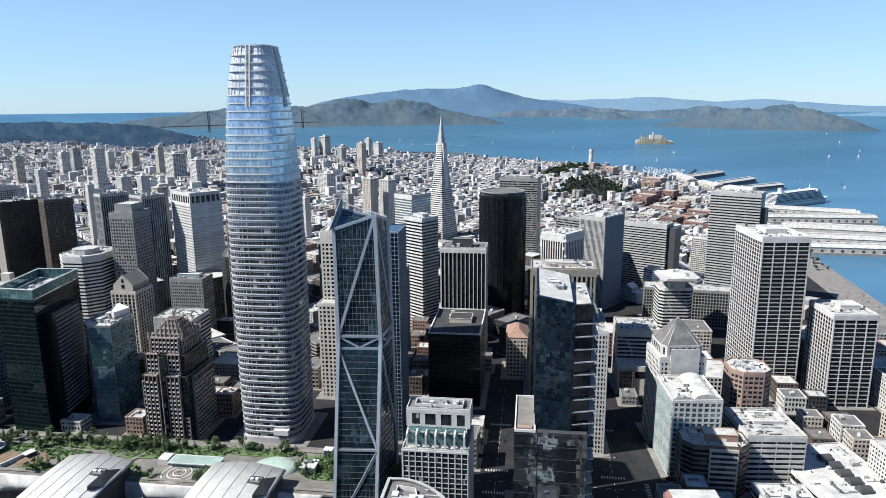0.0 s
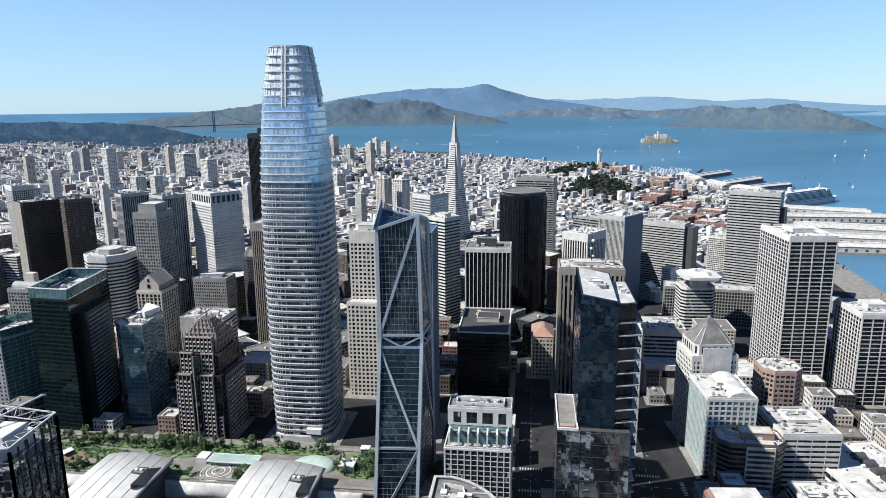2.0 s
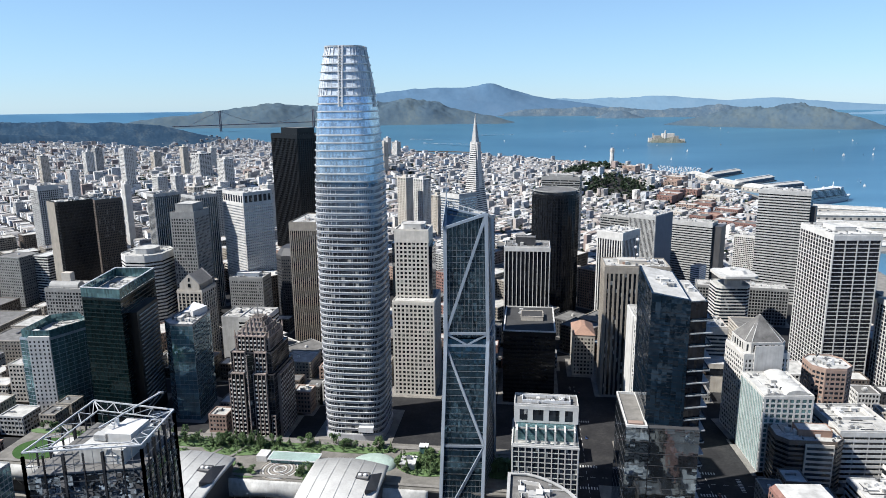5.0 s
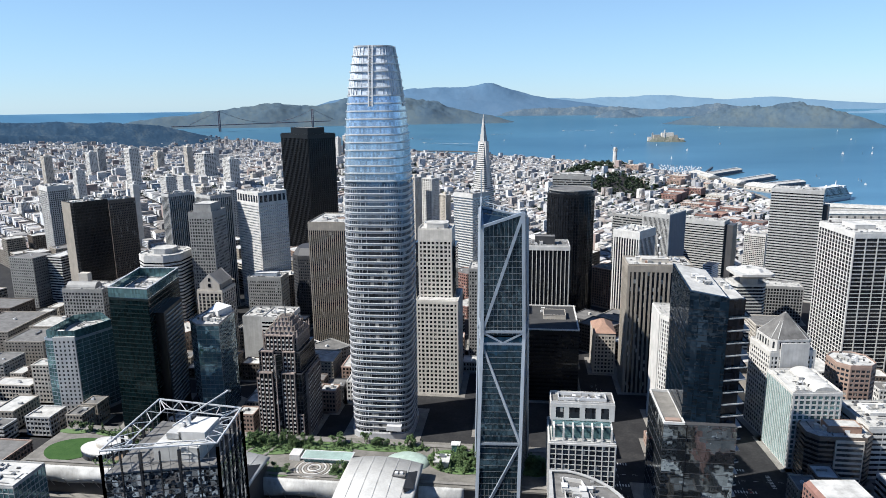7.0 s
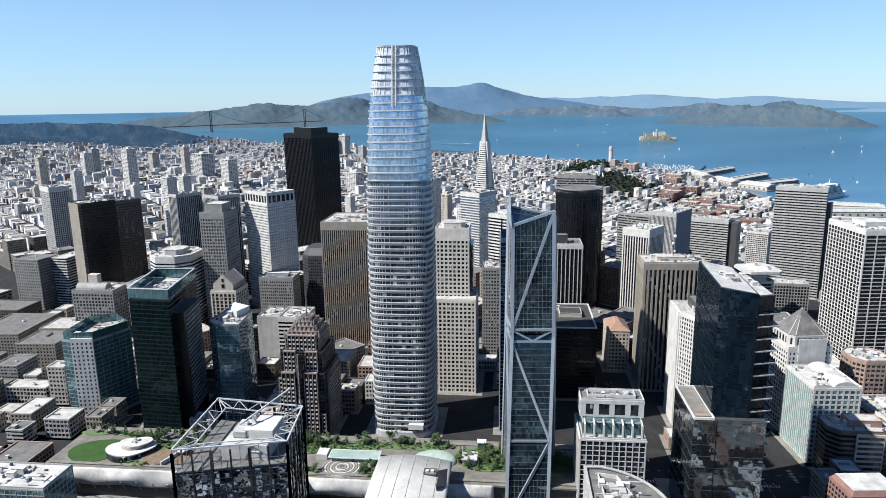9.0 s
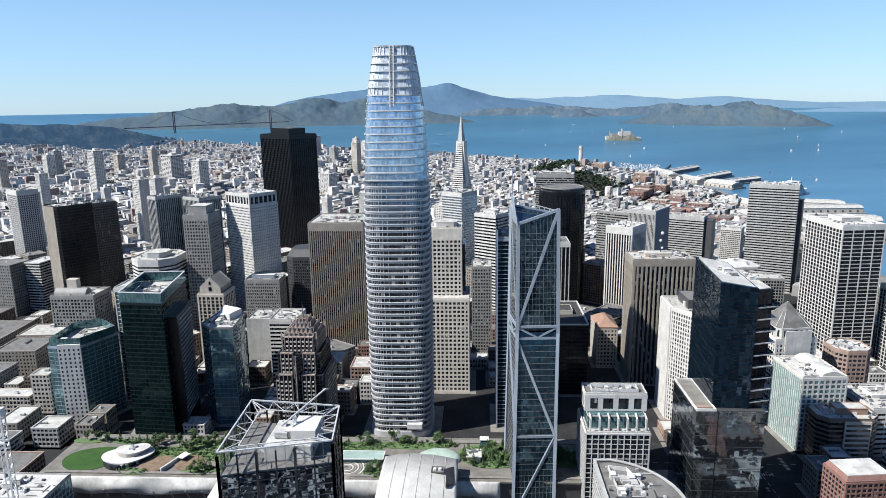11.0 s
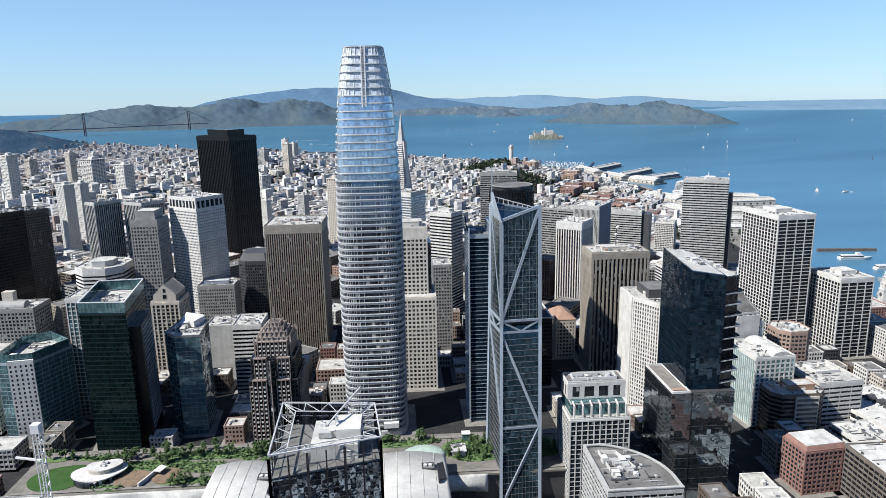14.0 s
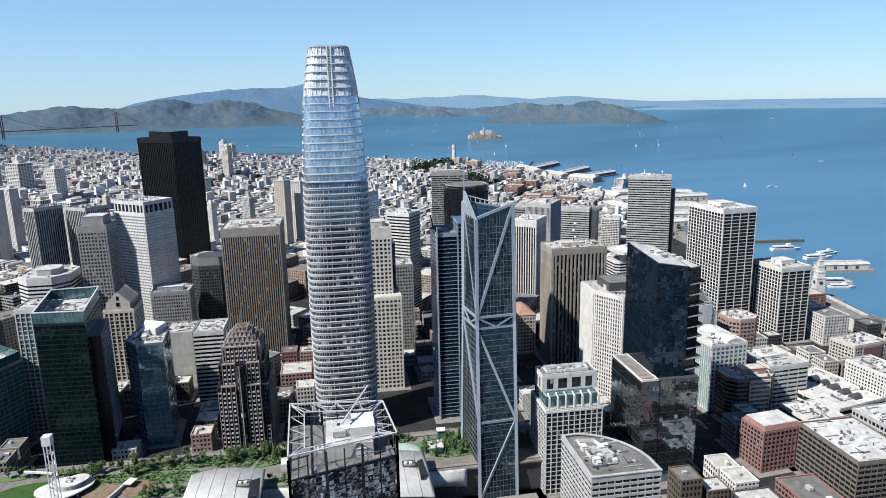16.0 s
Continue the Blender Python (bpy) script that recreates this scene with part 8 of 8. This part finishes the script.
for iu in range(-26, 24):
    for iv in range(-28, 7):
        x, y = iu * 33.0 + rz.uniform(-3, 3), iv * 33.0 + rz.uniform(-3, 3)
        if iu % 5 == 0 or iv % 4 == 0 or blocked(x, y) or math.hypot(x + 313, y - 171) < 45 or math.hypot(x + 224, y - 196) < 55 or y > 215:
            continue
        south_rows.append((x, y, rz.uniform(22, 31), rz.uniform(22, 31), 0, rz.uniform(7, 26), 0, 0))
boxes("southern_blocks", "crowded pale low blocks with flat roofs south of the park", south_rows, ("houses", "house_roofs"))

# taller apartment towers on the hills
APT = [(-1078, 1565, 40, 189), (-1058, 1814, 27, 177), (-973, 1747, 62, 163), (-854, 1641, 45, 156), (-734, 2233, 24, 179), (-700, 2243, 40, 186), (-620, 2163, 30, 153), (-532, 2083, 30, 172), (-593, 2429, 27, 168), (-581, 2534, 36, 148)]
APT2 = [(-320, 1312, 32, 146), (-291, 1345, 36, 140), (-816, 1259, 34, 152), (-822, 1336, 29, 146), (-1378, 1842, 38, 160), (-1471, 2022, 38, 160), (-1469, 1770, 36, 154), (-1118, 1411, 30, 150), (-870, 1226, 19, 140), (-740, 1257, 34, 132)]
APT3 = [(-680, 1230, 44, 130), (-629, 1362, 27, 124), (-460, 1322, 21, 105), (-565, 1814, 50, 104), (-403, 1445, 25, 97), (-1275, 2033, 38, 146), (-1389, 2079, 32, 145), (-1169, 2210, 32, 148), (-267, 1390, 26, 100), (-221, 1290, 31, 92), (-975, 1160, 36, 140), (-891, 1160, 30, 130), (-711, 1160, 25, 118)]


def hill_tower(x, y, w, top, wall, glass):
    z = float(city_z(x, y)) - 5
    T = thing("apartment_tower", {"white": "white", "cream": "cream", "tan": "tan", "grey": "grey", "pale_grey": "pale grey", "brown": "brown", "pink_stone": "pinkish"}[wall] + " concrete apartment tower on a hill", "apartment building", (x, y, z), NORTH, "apartment towers on the hills")
    h = top - z - 7
    w *= 0.78
    d = w * 0.75
    P = rect(w, d, -w / 2, -d / 2)
    part("body", prism("body", P, 0, h, glass), T)
    V, F = [], []
    for k in range(int(h / 3.4)):
        ring_vf(grow(P, 0.4), grow(P, -0.2), k * 3.4, k * 3.4 + 1.9, V, F)
    for i in range(6):
        xx, yy = -w / 2 + i * (w - 2) / 5, -d / 2 + i * (d - 2) / 5
        box_vf(xx, -d / 2 - 0.7, 0, xx + 2, -d / 2, h, V, F)
        box_vf(w / 2, yy, 0, w / 2 + 0.7, yy + 2, h, V, F)
        box_vf(-w / 2 - 0.7, yy, 0, -w / 2, yy + 2, h, V, F)
    tagged(part("facade_grid", mesh("facade_grid", V, F, (wall,)), T), kind="stuff")
    part("roof", prism("roof", grow(P, 0.5), h, h + 1.2, wall, None, "gravel_roof"), T)
    part("penthouse", prism("penthouse", rect(w * 0.4, d * 0.4, -w * 0.2, -d * 0.15), h + 1.2, h + 6, wall), T)


walls = ("white", "cream", "white", "white", "white", "pale_grey", "white", "cream", "white")
for i, (x, y, w, top) in enumerate(APT + APT2 + APT3):
    hill_tower(x, y, w, top, walls[(i * 5 + 2) % 9], "g_dark" if i % 3 else "g_office")
for i in range(12):
    az, D = radians(rnd.uniform(-42, -4)), rnd.uniform(1150, 3000)
    x, y = EYE0[0] + D * math.sin(az), EYE0[1] + D * math.cos(az)
    if inside(np.array([x]), np.array([y]), SHORE)[0]:
        hill_tower(x, y, rnd.uniform(16, 30), float(city_z(x, y)) + rnd.uniform(26, 46), walls[rnd.randrange(9)], "g_office")


# ---------------------------------------------------------------- filler blocks downtown
def low_block(x, y, rot, w, d, h, wall, roof, seed, near=True):
    T = thing("office_building", {"white": "white", "cream": "cream", "tan": "tan", "grey": "grey", "pale_grey": "pale grey", "brown": "brown", "pink_stone": "pinkish stone", "red_brick": "red brick", "dark_grey": "dark grey"}[wall] + " low office building with a flat roof", "office building", (x, y, 0), rot, "low downtown buildings")
    P = rect(w, d)
    r = random.Random(seed)
    floor = r.choice((3.7, 4.0, 4.3))
    n = max(2, int(h / floor))
    part("body", prism("body", P, 0, n * floor, "g_office"), T)
    hs = r.choice((1.4, 1.7, 2.0))
    if near:
        me = band("spandrel", P, 0.3, hs, wall)
        for k in range(n):
            part("spandrel", me, T, pose(0, 0, k * floor))
    V, F = [], []
    if not near:
        for k in range(n):
            ring_vf(grow(P, 0.3), grow(P, -0.3), k * floor, k * floor + hs, V, F)
    if r.random() < 0.85:
        pw = r.choice((0.8, 1.2, 1.6))
        for i in range(int(w / 3.6) + 1):
            xx = min(i * 3.6, w - pw)
            box_vf(xx, -0.4, 0, xx + pw, 0.1, n * floor, V, F)
            box_vf(xx, d - 0.1, 0, xx + pw, d + 0.4, n * floor, V, F)
        for i in range(int(d / 3.6) + 1):
            yy = min(i * 3.6, d - pw)
            box_vf(-0.4, yy, 0, 0.1, yy + pw, n * floor, V, F)
            box_vf(w - 0.1, yy, 0, w + 0.4, yy + pw, n * floor, V, F)
    if V:
        tagged(part("facade_grid", mesh("facade_grid", V, F, (wall,)), T), kind="stuff")
    part("cornice", band("cornice", P, 0.5, 1.6, wall, 0.6), T, pose(0, 0, n * floor - 0.4))
    part("roof", prism("roof", grow(P, -0.3), n * floor - 0.4, n * floor + 0.3, roof), T)
    roof_plant(T, grow(P, -2.5), n * floor + 0.3, r.randint(2, 5) if near else 1, seed, 0.9)


cols = ("cream", "brown", "tan", "grey", "pale_grey", "brown", "pink_stone", "red_brick", "dark_grey", "tan", "white")
warm = ("cream", "tan", "tan", "brown", "cream", "pink_stone", "tan", "cream", "brown", "tan", "grey")
roofs = ("gravel_roof", "dark_roof", "dark_roof", "white_roof")
count = 0
BUILT = []


def open_street(x, y):
    """Streets that stay clear."""
    return (-445 < x < -140 and 460 < y < 503) or (-205 < x < -60 and 460 < y < 584) or (-35 < x < -9 and 290 < y < 700) or (48 < x < 88 and 400 < y < 650) or (-60 < x < 105 and 455 < y < 478) or (-60 < x < 0 and 560 < y < 584)


# larger blocks west of the park
for x, y, rot, w, d, h, wall, roof, seed in (
        (-667, 618, 4, 44, 44, 35, "tan", "dark_roof", 901), (-676, 668, 4, 52, 40, 33, "tan", "gravel_roof", 902), (-742, 640, 4, 58, 76, 36, "tan", "dark_roof", 903),
        (-574, 542, 2, 17, 16, 41, "cream", "gravel_roof", 904), (-572, 486, 2, 20, 34, 20, "tan", "white_roof", 905), (-557, 462, 0, 15, 16, 17, "pale_grey", "dark_roof", 906),
        (-534, 479, 0, 23, 22, 18, "pale_grey", "gravel_roof", 907), (-620, 541, 0, 42, 17, 20, "cream", "white_roof", 908), (-657, 572, 0, 26, 30, 26, "grey", "dark_roof", 909),
        (-838, 842, -8, 42, 34, 76, "grey", "dark_roof", 910), (-790, 858, -8, 24, 40, 72, "white", "white_roof", 911), (-905, 800, -8, 60, 40, 34, "tan", "gravel_roof", 912), (-820, 740, 0, 60, 44, 30, "brown", "dark_roof", 913)):
    low_block(x, y, rot, w, d, h, wall, roof, seed, False)
    c_, s_ = math.cos(radians(rot)), math.sin(radians(rot))
    BUILT.append([(x + a * c_ - b * s_, y + a * s_ + b * c_) for a, b in rect(w, d)])
    claim(rect(w, d), rot, (x, y), 2)


for rot, us, vs, keep in ((0, range(-940, 420, 41), range(230, 800, 43), lambda x, y: y < 700 + 0.25 * (x + 100) or x > 60), (NORTH, range(-1500, 300, 40), range(250, 1500, 41), lambda x, y: y >= 690 + 0.25 * (x + 100) and x < 60 and y < 1120)):
    for u in us:
        for v in vs:
            if rot == 0 and ((u // 41) % 5 == 0 or (v // 43) % 5 == 3):
                continue
            if rot != 0 and ((u // 40) % 5 == 0 or (v // 41) % 4 == 1):
                continue
            w, d = rnd.uniform(26, 38), rnd.uniform(27, 40)
            x, y = to_world(u, v, rot)
            cxx, cyy = to_world(u + w / 2, v + d / 2, rot)
            D = math.hypot(cxx - EYE0[0], cyy - EYE0[1])
            az = math.degrees(math.atan2(cxx - EYE0[0], cyy - EYE0[1]))
            if not keep(cxx, cyy) or abs(az) > 50 or D < 260 or inside(np.array([cxx]), np.array([cyy]), PARK)[0] or not inside(np.array([cxx + 50]), np.array([cyy + 20]), SHORE)[0]:
                continue
            if any(inside(np.array([px]), np.array([py]), PARK)[0] for px, py in ((x, y), (cxx, cyy + d / 2 + 3), (cxx, cyy - d / 2 - 3))):
                continue
            pts = [to_world(u + a * w, v + b * d, rot) for a in (0, 0.5, 1) for b in (0, 0.5, 1)]
            if any(open_street(px, py) for px, py in pts) or any(blocked(px, py) for px, py in pts):
                continue
            cen = [sum(q[0] for q in t) / len(t) for t in TAKEN], [sum(q[1] for q in t) / len(t) for t in TAKEN]
            lx, ly = np.array(pts).min(axis=0), np.array(pts).max(axis=0)
            if any(lx[0] < a < ly[0] and lx[1] < b < ly[1] for a, b in zip(*cen)):
                continue
            h = rnd.uniform(14, 38) if D < 900 else rnd.uniform(18, 62)
            if cyy < 372:
                h = rnd.uniform(12, 24)
            if cxx < -400 and cyy < 575:
                h = min(h, 16 if cyy < 530 else 24)
            if -420 < cxx < -250 and cyy < 700:
                h = min(h, 24)
            low_block(x, y, rot, w, d, h, (warm if cxx < -430 else cols)[rnd.randrange(11)], roofs[rnd.randrange(4)], count, D < 470)
            BUILT.append(pts[0:1] + [to_world(u + w, v, rot), to_world(u + w, v + d, rot), to_world(u, v + d, rot)])
            count += 1


def small_block(x, y, rot, w, d, h, wall, roof, seed):
    T = thing("small_building", {"white": "white", "cream": "cream", "tan": "tan", "grey": "grey", "pale_grey": "pale grey", "brown": "brown", "pink_stone": "pinkish stone", "red_brick": "red brick", "dark_grey": "dark grey"}[wall] + " small commercial building with a flat roof", "building", (x, y, 0), rot, "small downtown buildings")
    P = rect(w, d)
    part("body", prism("body", P, 0, h, "g_office", None, roof), T)
    V, F = [], []
    n = max(1, int(h / 4))
    for k in range(n):
        ring_vf(grow(P, 0.2), grow(P, -0.3), k * h / n, k * h / n + 1.9, V, F)
    for i in range(int(w / 3) + 1):
        xx = min(i * 3.0, w - 1.1)
        box_vf(xx, -0.25, 0, xx + 1.1, 0.1, h, V, F)
    for i in range(int(d / 3) + 1):
        yy = min(i * 3.0, d - 1.1)
        box_vf(-0.25, yy, 0, 0.1, yy + 1.1, h, V, F)
        box_vf(w - 0.1, yy, 0, w + 0.25, yy + 1.1, h, V, F)
    ring_vf(grow(P, 0.32), grow(P, -0.5), h - 0.6, h + 0.9, V, F)
    tagged(part("facade_grid", mesh("facade_grid", V, F, (wall,)), T), kind="stuff")
    if x > -560:
        roof_plant(T, grow(P, -2), h, 1 + seed % 2, seed, 0.75)


taken_all = TAKEN + [grow(t, 3) for t in BUILT]
tb = [(min(q[0] for q in t), min(q[1] for q in t), max(q[0] for q in t), max(q[1] for q in t)) for t in taken_all]
small = 0
for u in range(-812, 420, 21):
    for v in range(240, 780, 22):
        w, d = rnd.uniform(14, 20), rnd.uniform(14, 20.5)
        D = math.hypot(u - EYE0[0], v - EYE0[1])
        az = math.degrees(math.atan2(u - EYE0[0], v - EYE0[1]))
        if abs(az) > 46 or D < 260 or (u // 21) % 7 == 3 or (v // 22) % 6 == 2:
            continue
        pts = [(u + a * w, v + b * d) for a in (0, 0.5, 1) for b in (0, 0.5, 1)]
        if any(open_street(*q) for q in pts) or any(inside(np.array([px]), np.array([py]), PARK)[0] for px, py in pts) or not inside(np.array([u + 75.0]), np.array([v + 20.0]), SHORE)[0]:
            continue
        bad = False
        for t, (a0, b0, a1, b1) in zip(taken_all, tb):
            if a1 < u - 1 or a0 > u + w + 1 or b1 < v - 1 or b0 > v + d + 1:
                continue
            if inside(np.array([q[0] for q in pts]), np.array([q[1] for q in pts]), t).any() or (u < (a0 + a1) / 2 < u + w and v < (b0 + b1) / 2 < v + d):
                bad = True
                break
        if bad:
            continue
        small_block(u, v, 0, w, d, rnd.uniform(8, 26), (warm if u < -430 else cols)[rnd.randrange(11)], roofs[rnd.randrange(4)], small)
        BUILT.append([(u, v), (u + w, v), (u + w, v + d), (u, v + d)])
        small += 1

# pavements round the buildings
V, F = [], []
for t in BUILT + [grow(q, -2) for q in TAKEN]:
    if min(q[1] for q in t) > 1200:
        continue
    prism_vf(grow(t, 3.6), -0.2, grow(t, 3.6), 0.16, V, F)
pv = new("pavement", mesh("pavement", V, F, ("paving",)))
tagged(pv, "pale concrete pavements round the city blocks", "pavement", kind="structure")
print("low blocks", count, "houses", len(near_rows), len(far_rows), "objects", len(bpy.data.objects))
